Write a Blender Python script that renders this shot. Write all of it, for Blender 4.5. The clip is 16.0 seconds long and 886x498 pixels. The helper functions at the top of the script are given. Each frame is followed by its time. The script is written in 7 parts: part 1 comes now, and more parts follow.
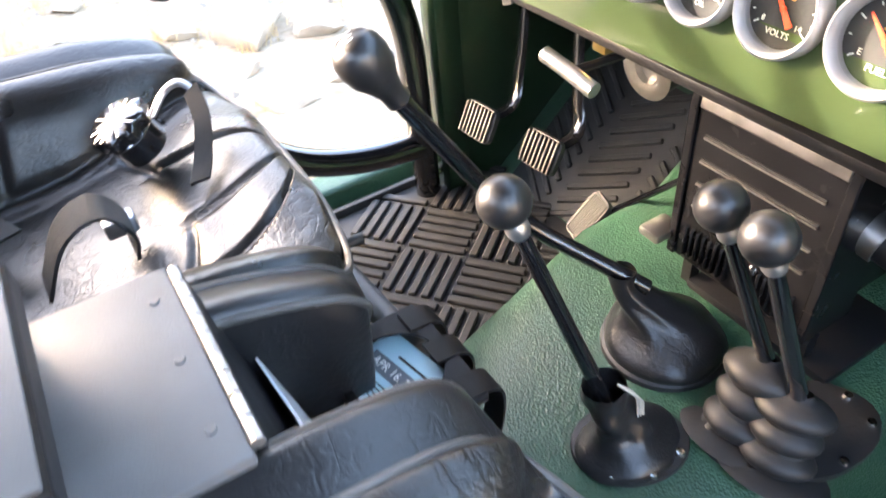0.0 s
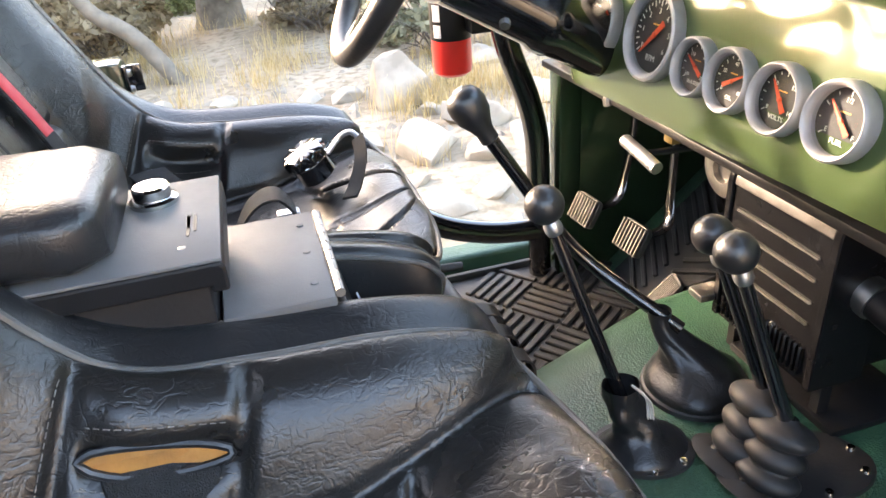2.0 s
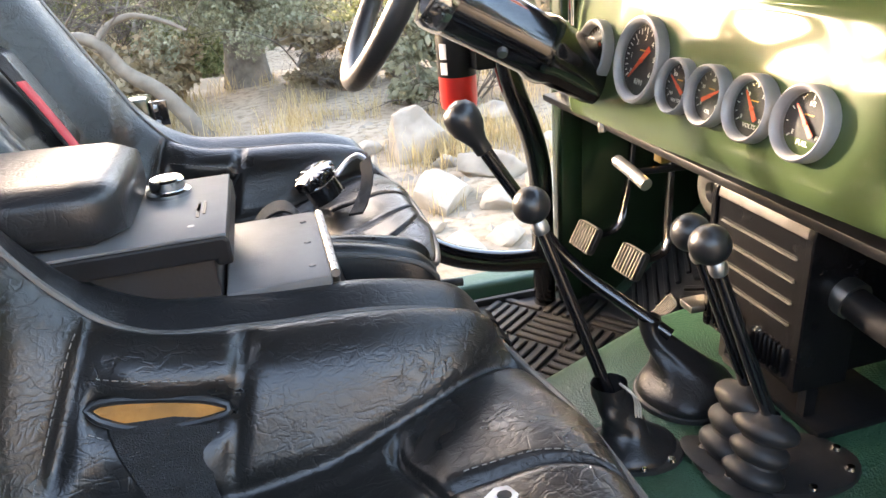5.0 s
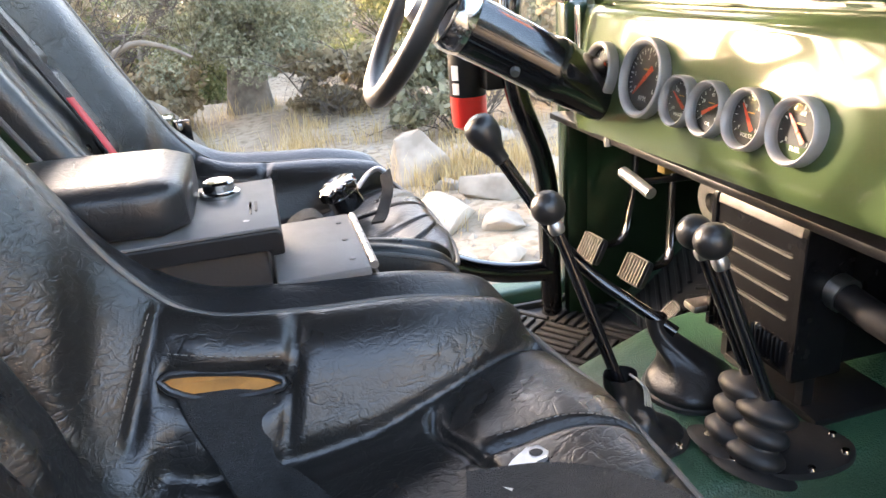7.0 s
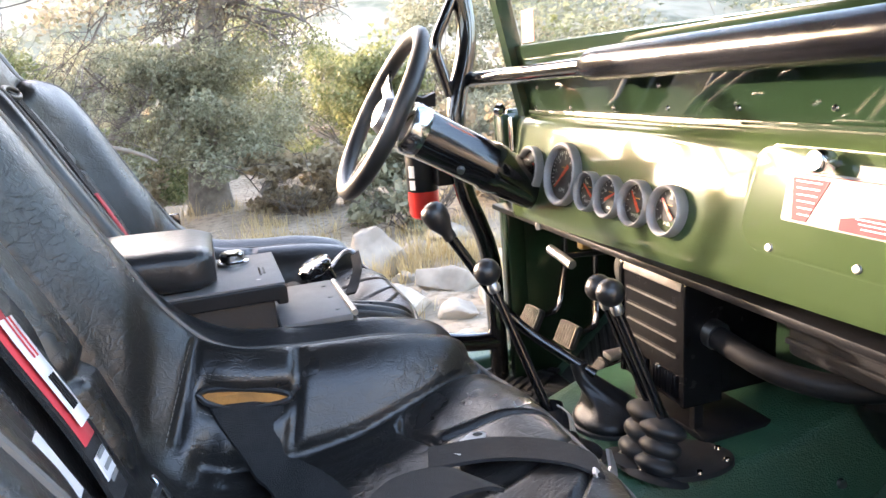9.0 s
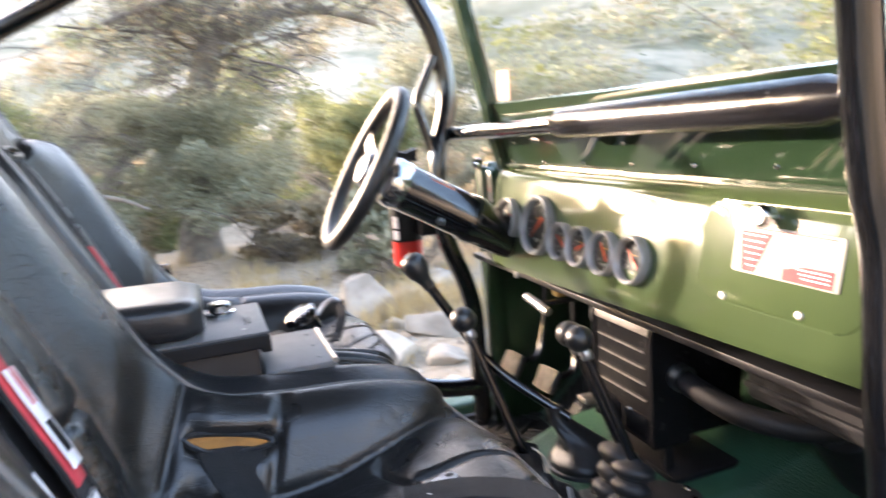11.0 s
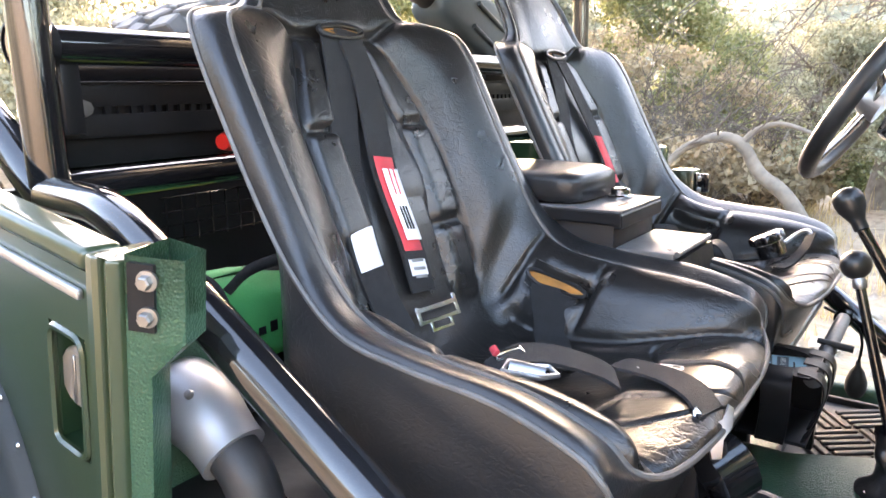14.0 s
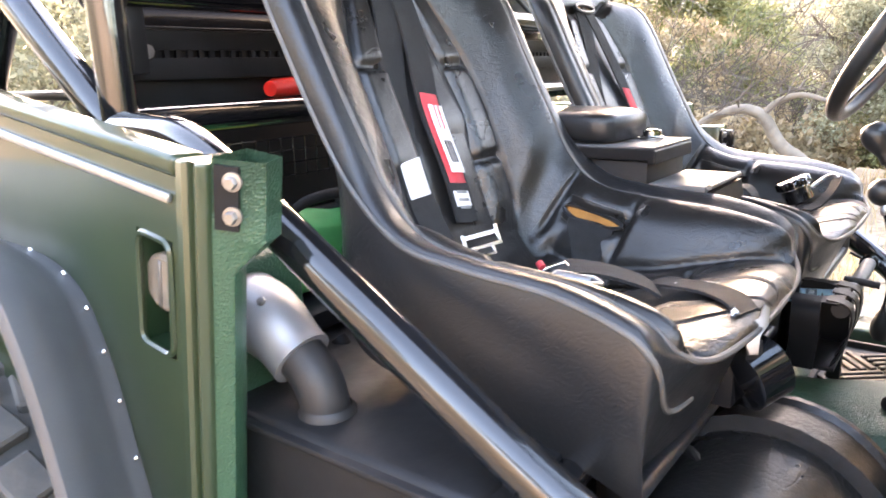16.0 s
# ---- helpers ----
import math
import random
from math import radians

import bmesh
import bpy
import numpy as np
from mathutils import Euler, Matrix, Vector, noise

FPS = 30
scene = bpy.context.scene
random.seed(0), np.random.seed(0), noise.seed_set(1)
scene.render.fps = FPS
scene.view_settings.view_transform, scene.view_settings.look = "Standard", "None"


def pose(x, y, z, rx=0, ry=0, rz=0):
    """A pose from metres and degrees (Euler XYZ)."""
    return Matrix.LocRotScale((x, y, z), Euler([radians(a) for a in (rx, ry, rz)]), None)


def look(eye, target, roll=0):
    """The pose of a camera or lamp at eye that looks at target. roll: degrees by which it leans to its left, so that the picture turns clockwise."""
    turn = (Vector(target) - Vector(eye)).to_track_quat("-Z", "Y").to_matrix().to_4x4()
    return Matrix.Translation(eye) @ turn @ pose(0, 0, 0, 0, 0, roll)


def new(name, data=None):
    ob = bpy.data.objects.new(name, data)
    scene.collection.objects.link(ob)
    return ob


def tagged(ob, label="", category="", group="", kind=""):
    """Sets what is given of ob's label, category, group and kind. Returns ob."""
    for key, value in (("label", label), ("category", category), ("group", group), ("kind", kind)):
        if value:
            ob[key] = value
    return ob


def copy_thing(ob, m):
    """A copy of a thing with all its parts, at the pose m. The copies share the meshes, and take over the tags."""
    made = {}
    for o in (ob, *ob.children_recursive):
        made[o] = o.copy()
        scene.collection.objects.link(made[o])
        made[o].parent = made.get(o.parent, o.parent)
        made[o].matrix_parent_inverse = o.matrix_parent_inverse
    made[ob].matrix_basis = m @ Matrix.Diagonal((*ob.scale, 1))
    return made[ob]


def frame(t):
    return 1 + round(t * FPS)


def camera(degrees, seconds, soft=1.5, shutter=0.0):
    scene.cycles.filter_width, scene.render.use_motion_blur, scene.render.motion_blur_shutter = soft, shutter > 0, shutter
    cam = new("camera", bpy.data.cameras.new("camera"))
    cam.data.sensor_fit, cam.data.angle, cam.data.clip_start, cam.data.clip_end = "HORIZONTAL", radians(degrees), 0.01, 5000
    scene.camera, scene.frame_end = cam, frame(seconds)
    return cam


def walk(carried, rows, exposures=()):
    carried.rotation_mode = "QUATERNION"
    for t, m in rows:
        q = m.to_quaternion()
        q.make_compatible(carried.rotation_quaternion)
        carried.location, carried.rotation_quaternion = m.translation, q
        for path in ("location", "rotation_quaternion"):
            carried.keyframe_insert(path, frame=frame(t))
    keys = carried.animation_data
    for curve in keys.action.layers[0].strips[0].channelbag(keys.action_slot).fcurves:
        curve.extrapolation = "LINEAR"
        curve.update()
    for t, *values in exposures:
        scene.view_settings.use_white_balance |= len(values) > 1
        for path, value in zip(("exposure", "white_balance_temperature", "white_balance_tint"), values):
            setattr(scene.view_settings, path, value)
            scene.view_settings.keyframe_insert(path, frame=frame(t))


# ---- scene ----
cam = camera(64.1, 16.0, shutter=0.4)
PATH = [
    (0, (-0.46, -0.292, 1.377), (0.239, 1.041, 0.059), -6.4),
    (0.5, (-0.466, -0.407, 1.369), (0.07, 1.016, 0.07), -6.0),
    (1, (-0.479, -0.5, 1.391), (-0.013, 1.035, 0.196), -5.6),
    (1.5, (-0.489, -0.529, 1.387), (-0.029, 1.129, 0.368), -5.1),
    (2, (-0.488, -0.541, 1.374), (-0.062, 1.162, 0.416), -4.8),
    (2.5, (-0.474, -0.56, 1.366), (-0.077, 1.157, 0.42), -4.7),
    (3, (-0.472, -0.571, 1.36), (-0.085, 1.152, 0.421), -4.8),
    (3.5, (-0.465, -0.588, 1.35), (-0.083, 1.141, 0.419), -4.8),
    (4, (-0.476, -0.604, 1.338), (-0.091, 1.143, 0.443), -4.9),
    (4.2, (-0.479, -0.606, 1.339), (-0.089, 1.153, 0.47), -5.0),
    (6.3, (-0.492, -0.631, 1.331), (-0.079, 1.169, 0.563), -4.8),
    (6.5, (-0.5, -0.637, 1.334), (-0.086, 1.166, 0.574), -4.8),
    (7, (-0.529, -0.67, 1.336), (-0.106, 1.141, 0.6), -4.9),
    (7.5, (-0.538, -0.72, 1.34), (-0.095, 1.116, 0.681), -4.9),
    (8, (-0.541, -0.8, 1.345), (-0.061, 1.05, 0.756), -4.8),
    (8.5, (-0.572, -0.855, 1.353), (-0.042, 1.0, 0.826), -4.9),
    (8.7, (-0.582, -0.87, 1.356), (-0.033, 0.987, 0.857), -4.8),
    (10.8, (-0.62, -0.908, 1.385), (0.175, 0.872, 0.94), -4.8),
    (11, (-0.589, -0.938, 1.378), (0.036, 0.927, 1.018), -4.8),
    (11.2, (-0.569, -0.962, 1.371), (-0.161, 0.972, 1.067), -4.5),
    (11.5, (-0.524, -1.01, 1.372), (-0.52, 0.97, 1.093), -3.7),
    (12, (-0.435, -1.079, 1.392), (-0.948, 0.839, 1.15), -2.3),
    (12.5, (-0.32, -1.05, 1.39), (-1.048, 0.799, 1.163), -1.6),
    (13, (-0.234, -1.036, 1.364), (-1.172, 0.716, 1.137), -1.2),
    (13.5, (-0.176, -1.036, 1.336), (-1.279, 0.6, 1.011), -0.9),
    (14, (-0.153, -1.034, 1.319), (-1.3, 0.543, 0.875), -0.9),
    (14.5, (-0.143, -1.04, 1.318), (-1.298, 0.525, 0.853), -1.0),
    (15, (-0.133, -1.038, 1.31), (-1.291, 0.524, 0.841), -1.0),
    (15.5, (-0.129, -1.059, 1.291), (-1.29, 0.497, 0.812), -1.2),
    (16, (-0.146, -1.109, 1.262), (-1.324, 0.432, 0.775), -1.8),
]
walk(cam, [(t, look(eye, target, roll)) for t, eye, target, roll in PATH], [(0, 5.35, 6950, 20), (0.5, 5.33, 7000, 20), (1.5, 5.0, 7450, 20), (3.5, 4.65, 7450, 19), (6.5, 4.6, 7350, 20), (8.5, 4.46, 7000, 21), (11, 4.3, 6900, 22), (12.5, 4.55, 7150, 22), (13.4, 4.45, 7250, 22), (14.0, 4.9, 7400, 23), (14.8, 5.12, 7500, 24), (16, 5.1, 7750, 26)])

# ---- light ----
SUN_TO = Vector((-0.595, 0.78, 0.185)).normalized()
world = bpy.data.worlds.new("sky")
scene.world = world
world.use_nodes = True
wn = world.node_tree
wn.nodes.clear()
sky = wn.nodes.new("ShaderNodeTexSky")
sky.sky_type, sky.sun_disc = "NISHITA", False
sky.sun_elevation, sky.sun_rotation = math.asin(SUN_TO.z), math.atan2(SUN_TO.x, SUN_TO.y)
sky.air_density, sky.dust_density, sky.ozone_density = 1.0, 3.0, 1.2
bg = wn.nodes.new("ShaderNodeBackground")
bg.inputs[1].default_value = 0.15
wo = wn.nodes.new("ShaderNodeOutputWorld")
wn.links.new(sky.outputs[0], bg.inputs[0])
wn.links.new(bg.outputs[0], wo.inputs[0])
sun = new("sun", bpy.data.lights.new("sun", "SUN"))
sun.data.energy, sun.data.angle, sun.data.color = 0.9, radians(2.0), (1.0, 0.87, 0.72)
sun.matrix_world = look((0, 0, 20), Vector((0, 0, 20)) - SUN_TO)


# ---- materials ----
def material(name, color, rough=0.5, metal=0.0, vary=0.15, scale=8.0, bump=0.0, bscale=60.0, coat=0.0, tint=None, kind="noise", stain=0.0, objvary=0.0, spec=0.5, coat_rough=0.025):
    m = bpy.data.materials.new(name)
    m.use_nodes = True
    nt = m.node_tree
    b = nt.nodes["Principled BSDF"]
    tc = nt.nodes.new("ShaderNodeTexCoord")
    n1 = nt.nodes.new("ShaderNodeTexNoise")
    n1.inputs["Scale"].default_value, n1.inputs["Detail"].default_value = scale, 5
    nt.links.new(tc.outputs["Object"], n1.inputs["Vector"])
    ramp = nt.nodes.new("ShaderNodeMix")
    ramp.data_type = "RGBA"
    c = Vector(color)
    c2 = Vector(tint) if tint else c * (1 - vary)
    ramp.inputs["A"].default_value, ramp.inputs["B"].default_value = (*c2, 1), (*(c * (1 + vary * 0.6)), 1)
    mr = nt.nodes.new("ShaderNodeMapRange")
    mr.inputs["From Min"].default_value, mr.inputs["From Max"].default_value = 0.32, 0.68
    nt.links.new(n1.outputs["Fac"], mr.inputs["Value"])
    nt.links.new(mr.outputs[0], ramp.inputs["Factor"])
    out = ramp.outputs["Result"]
    if objvary:
        oi = nt.nodes.new("ShaderNodeObjectInfo")
        mm = nt.nodes.new("ShaderNodeMapRange")
        mm.inputs["To Min"].default_value, mm.inputs["To Max"].default_value = 1 - objvary, 1 + objvary
        nt.links.new(oi.outputs["Random"], mm.inputs["Value"])
        hs = nt.nodes.new("ShaderNodeHueSaturation")
        nt.links.new(mm.outputs[0], hs.inputs["Value"])
        nt.links.new(out, hs.inputs["Color"])
        out = hs.outputs[0]
    nt.links.new(out, b.inputs["Base Color"])
    n3 = nt.nodes.new("ShaderNodeTexNoise")
    n3.inputs["Scale"].default_value, n3.inputs["Detail"].default_value = scale * 3.1, 6
    nt.links.new(tc.outputs["Object"], n3.inputs["Vector"])
    rr = nt.nodes.new("ShaderNodeMapRange")
    rr.inputs["To Min"].default_value, rr.inputs["To Max"].default_value = max(0.02, rough - 0.08 - stain), min(1, rough + 0.08 + stain)
    nt.links.new(n3.outputs["Fac"], rr.inputs["Value"])
    nt.links.new(rr.outputs[0], b.inputs["Roughness"])
    b.inputs["Metallic"].default_value = metal
    b.inputs["Coat Weight"].default_value = coat
    b.inputs["Coat Roughness"].default_value = coat_rough
    b.inputs["Specular IOR Level"].default_value = spec
    if bump:
        if kind == "voronoi":
            n2 = nt.nodes.new("ShaderNodeTexVoronoi")
            n2.inputs["Scale"].default_value = bscale
            h = n2.outputs["Distance"]
        elif kind == "wrinkle":
            n2 = nt.nodes.new("ShaderNodeTexVoronoi")
            n2.feature = "DISTANCE_TO_EDGE"
            n2.inputs["Scale"].default_value = bscale
            nw = nt.nodes.new("ShaderNodeTexNoise")
            nw.inputs["Scale"].default_value = bscale * 0.35
            va = nt.nodes.new("ShaderNodeVectorMath")
            va.operation = "MULTIPLY_ADD"
            va.inputs[1].default_value = (0.09, 0.09, 0.09)
            nt.links.new(nw.outputs["Color"], va.inputs[0])
            nt.links.new(tc.outputs["Object"], va.inputs[2])
            nt.links.new(va.outputs[0], n2.inputs["Vector"])
            mx = nt.nodes.new("ShaderNodeMapRange")
            mx.inputs["From Max"].default_value = 0.09
            nt.links.new(n2.outputs["Distance"], mx.inputs["Value"])
            nn = nt.nodes.new("ShaderNodeTexNoise")
            nn.inputs["Scale"].default_value = bscale * 0.2
            nn.inputs["Detail"].default_value = 8
            nt.links.new(tc.outputs["Object"], nn.inputs["Vector"])
            ad = nt.nodes.new("ShaderNodeMath")
            ad.operation = "MULTIPLY_ADD"
            ad.inputs[1].default_value = 0.35
            nt.links.new(mx.outputs[0], ad.inputs[0])
            nt.links.new(nn.outputs["Fac"], ad.inputs[2])
            h = ad.outputs[0]
        else:
            n2 = nt.nodes.new("ShaderNodeTexNoise")
            n2.inputs["Scale"].default_value, n2.inputs["Detail"].default_value = bscale, 4
            h = n2.outputs["Fac"]
        if kind != "wrinkle":
            nt.links.new(tc.outputs["Object"], n2.inputs["Vector"])
        bp = nt.nodes.new("ShaderNodeBump")
        bp.inputs["Strength"].default_value, bp.inputs["Distance"].default_value = bump, 0.002
        nt.links.new(h, bp.inputs["Height"])
        nt.links.new(bp.outputs[0], b.inputs["Normal"])
    return m




def leather(name, color, rough, creases, spec=0.55):
    """Vinyl with a fine pebble and patches of meandering creases at two sizes."""
    m = bpy.data.materials.new(name)
    m.use_nodes = True
    nt = m.node_tree
    b = nt.nodes["Principled BSDF"]
    tc = nt.nodes.new("ShaderNodeTexCoord")

    def tex(scale, detail=4, vec=None):
        n = nt.nodes.new("ShaderNodeTexNoise")
        n.inputs["Scale"].default_value, n.inputs["Detail"].default_value = scale, detail
        nt.links.new(vec or tc.outputs["Object"], n.inputs["Vector"])
        return n

    def ranged(value, lo, hi, a=0.0, c=1.0):
        r = nt.nodes.new("ShaderNodeMapRange")
        r.inputs["From Min"].default_value, r.inputs["From Max"].default_value = lo, hi
        r.inputs["To Min"].default_value, r.inputs["To Max"].default_value = a, c
        nt.links.new(value, r.inputs["Value"])
        return r.outputs[0]

    def op(kind, a, c):
        n = nt.nodes.new("ShaderNodeMath")
        n.operation = kind
        for k, v in enumerate((a, c)):
            if isinstance(v, float):
                n.inputs[k].default_value = v
            else:
                nt.links.new(v, n.inputs[k])
        return n.outputs[0]

    def wrinkles(scale, width, stretch, bend):
        """Meandering crease lines, where a warped noise crosses its middle."""
        mp = nt.nodes.new("ShaderNodeMapping")
        mp.inputs["Scale"].default_value = stretch
        nt.links.new(tc.outputs["Object"], mp.inputs["Vector"])
        n = tex(scale, 3, mp.outputs[0])
        n.inputs["Distortion"].default_value = bend
        d = nt.nodes.new("ShaderNodeMath")
        d.operation = "ABSOLUTE"
        nt.links.new(op("SUBTRACT", n.outputs["Fac"], 0.5), d.inputs[0])
        return ranged(d.outputs[0], 0.0, width)

    mask = ranged(tex(6, 3).outputs["Fac"], 0.40, 0.62, 0.15, 1.0)
    mask2 = ranged(tex(11, 3).outputs["Fac"], 0.35, 0.65, 0.35, 1.0)
    h = op("MULTIPLY", op("MULTIPLY", wrinkles(44, 0.05, (1.0, 0.6, 1.0), 0.8), mask), 0.42)
    h = op("ADD", h, op("MULTIPLY", op("MULTIPLY", wrinkles(105, 0.08, (0.65, 1.0, 1.0), 0.6), mask2), 0.36))
    h = op("ADD", h, op("MULTIPLY", tex(420, 2).outputs["Fac"], 0.16))
    h = op("ADD", h, op("MULTIPLY", tex(14, 2).outputs["Fac"], 0.25))
    bp = nt.nodes.new("ShaderNodeBump")
    bp.inputs["Strength"].default_value, bp.inputs["Distance"].default_value = creases, 0.0016
    nt.links.new(h, bp.inputs["Height"])
    nt.links.new(bp.outputs[0], b.inputs["Normal"])
    mx = nt.nodes.new("ShaderNodeMix")
    mx.data_type = "RGBA"
    c = Vector(color)
    mx.inputs["A"].default_value, mx.inputs["B"].default_value = (*(c * 0.75), 1), (*(c * 1.35), 1)
    nt.links.new(tex(6, 6).outputs["Fac"], mx.inputs["Factor"])
    nt.links.new(mx.outputs["Result"], b.inputs["Base Color"])
    nt.links.new(ranged(tex(19, 6).outputs["Fac"], 0.3, 0.7, rough - 0.03, rough + 0.05), b.inputs["Roughness"])
    b.inputs["Specular IOR Level"].default_value = spec
    return m


VINYL = leather("black_vinyl", (0.012, 0.011, 0.0105), 0.29, 0.42, 0.5)
VINYL_SIDE = leather("black_vinyl_side", (0.014, 0.014, 0.015), 0.31, 0.30, 0.45)
PIPING = material("grey_piping", (0.085, 0.08, 0.075), 0.5, 0, 0.2, 40, 0.2, 200)
GREEN = material("olive_gloss_paint", (0.043, 0.067, 0.026), 0.36, 0, 0.10, 3, 0.02, 230, coat=1.0, stain=0.03, spec=0.05, coat_rough=0.085)
GREEN_BODY = material("dark_olive_gloss_paint", (0.026, 0.040, 0.019), 0.34, 0, 0.12, 3, 0.02, 230, coat=1.0, stain=0.03, spec=0.2, coat_rough=0.10)
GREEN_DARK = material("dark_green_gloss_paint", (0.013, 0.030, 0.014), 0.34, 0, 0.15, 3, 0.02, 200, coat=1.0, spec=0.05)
LINER = material("green_textured_liner", (0.018, 0.062, 0.034), 0.38, 0, 0.25, 12, 0.5, 360, kind="voronoi", tint=(0.019, 0.058, 0.032))
BLACK_GLOSS = material("black_gloss_paint", (0.008, 0.008, 0.009), 0.12, 0, 0.3, 10, 0.04, 90, coat=0.8, stain=0.04)
BLACK_SATIN = material("black_satin_paint", (0.011, 0.011, 0.012), 0.42, 0, 0.25, 14, 0.10, 300, spec=0.18)
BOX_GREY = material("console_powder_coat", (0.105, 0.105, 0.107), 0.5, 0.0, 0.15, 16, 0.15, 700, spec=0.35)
RUBBER = material("black_rubber", (0.018, 0.018, 0.019), 0.55, 0, 0.25, 20, 0.15, 260)
MAT_RUBBER = material("dusty_rubber_mat", (0.020, 0.020, 0.021), 0.6, 0, 0.35, 9, 0.2, 260, tint=(0.038, 0.037, 0.036), spec=0.25)
TREAD = material("tyre_tread_rubber", (0.05, 0.05, 0.05), 0.75, 0, 0.3, 18, 0.3, 120, tint=(0.10, 0.092, 0.082))
KNOB = material("black_knob", (0.014, 0.014, 0.015), 0.36, 0, 0.3, 60, 0.05, 300, spec=0.6)
CHROME = material("chrome", (0.62, 0.62, 0.62), 0.14, 1.0, 0.1, 20, 0.03, 200)
ALU = material("brushed_aluminium", (0.52, 0.52, 0.53), 0.42, 1.0, 0.12, 60, 0.05, 400)
BEZEL = material("satin_silver_bezel", (0.33, 0.33, 0.335), 0.5, 0.35, 0.1, 40, 0.03, 300)
STEEL = material("worn_steel", (0.34, 0.33, 0.32), 0.42, 1.0, 0.2, 40, 0.1, 200)
SILVER = material("silver_heat_shield", (0.36, 0.36, 0.37), 0.46, 0.75, 0.12, 12, 0.05, 200)
WEB = material("black_webbing", (0.012, 0.012, 0.013), 0.85, 0, 0.3, 60, 0.6, 900, kind="voronoi")
DIAL = material("dark_dial_face", (0.022, 0.022, 0.023), 0.7, 0, 0.1, 30)
ORANGE = material("orange_needle", (0.62, 0.06, 0.012), 0.4, 0, 0.05, 30)
WHITE = material("white_print", (0.75, 0.74, 0.70), 0.5, 0, 0.06, 30)
AMBER = material("amber_print", (0.55, 0.27, 0.05), 0.5, 0, 0.06, 30)
RED = material("red_paint", (0.62, 0.025, 0.02), 0.32, 0, 0.1, 12, 0.03, 90)
# worn metal of the pedals, and the painted sheen on the heater top
PEDAL = material("worn_pedal_metal_and_sheen", (0.10, 0.097, 0.094), 0.55, 1.0, 0.25, 50, 0.1, 200)
ENAMEL = material("white_enamel_plate", (0.36, 0.35, 0.31), 0.5, 0, 0.08, 20, spec=0.3)
LABEL_RED = material("red_label", (0.55, 0.04, 0.05), 0.7, 0, 0.1, 40, 0.2, 500)
LABEL_WHITE = material("white_fabric_label", (0.72, 0.69, 0.70), 0.75, 0, 0.1, 30, 0.2, 500)
PLATE_RED = material("dark_red_plate", (0.16, 0.018, 0.026), 0.6, 0, 0.1, 20, spec=0.25)
THREAD = material("grey_thread", (0.16, 0.15, 0.14), 0.8, 0, 0.2, 80)
FOAM = material("amber_foam", (0.34, 0.145, 0.03), 0.8, 0, 0.3, 30, 0.5, 120)
PAPER = material("white_paper", (0.75, 0.77, 0.80), 0.7, 0, 0.06, 10)
CARD = material("pale_blue_card", (0.36, 0.58, 0.66), 0.5, 0, 0.08, 12)
BAG = material("bright_green_canvas", (0.028, 0.30, 0.085), 0.75, 0, 0.2, 10, 0.4, 300)
JERRY = material("grey_green_plastic", (0.075, 0.095, 0.10), 0.5, 0, 0.15, 9, 0.2, 90)
TANK = material("dull_black_plastic", (0.011, 0.011, 0.012), 0.50, 0, 0.3, 9, 0.3, 60, spec=0.25, stain=0.1)
STRING = material("cotton_string", (0.55, 0.50, 0.42), 0.9, 0, 0.2, 60)
GREASE = material("dusty_firewall_board", (0.10, 0.095, 0.088), 0.8, 0, 0.3, 8, 0.3, 80)
BRASS = material("brass", (0.55, 0.38, 0.14), 0.35, 1.0, 0.2, 30)
CAP = material("tarnished_cap_metal", (0.20, 0.165, 0.13), 0.55, 0.2, 0.25, 30, 0.1, 90)
HEATER = material("black_heater_enamel", (0.007, 0.007, 0.008), 0.25, 0, 0.25, 14, 0.05, 300, spec=0.15)
PADFOAM = material("black_bar_pad", (0.010, 0.010, 0.013), 0.24, 0, 0.2, 20, 0.1, 200)
FLARE = material("grey_moulded_flare", (0.075, 0.077, 0.08), 0.42, 0, 0.12, 10, 0.1, 300)


def glass_material(name, color=(1, 1, 1), rough=0.0):
    m = bpy.data.materials.new(name)
    m.use_nodes = True
    b = m.node_tree.nodes["Principled BSDF"]
    b.inputs["Base Color"].default_value = (*color, 1)
    b.inputs["Transmission Weight"].default_value = 1.0
    b.inputs["Roughness"].default_value = rough
    b.inputs["IOR"].default_value = 1.45
    return m


SCREEN = glass_material("thin_windscreen_glass", (0.70, 0.74, 0.74))
SCREEN.node_tree.nodes["Principled BSDF"].inputs["IOR"].default_value = 1.18


# ---- mesh helpers ----
def part(name, bm, mat, parent=None, label="", smooth=True, angle=40):
    me = bpy.data.meshes.new(name)
    bmesh.ops.recalc_face_normals(bm, faces=bm.faces)
    bm.to_mesh(me)
    bm.free()
    return place(name, me, mat, parent, label, smooth, angle)


def place(name, me, mat, parent=None, label="", smooth=True, angle=40):
    if mat:
        me.materials.clear()
        me.materials.append(mat)
    if smooth:
        me.shade_smooth()
        me.set_sharp_from_angle(angle=radians(angle))
    ob = new(name, me)
    if parent:
        ob.parent = parent
    if label:
        tagged(ob, label)
    return ob


def thing(name, label, category, group="", kind=""):
    return tagged(new(name), label, category, group, kind)


def structure(ob, label, category):
    return tagged(ob, label, category, kind="structure")


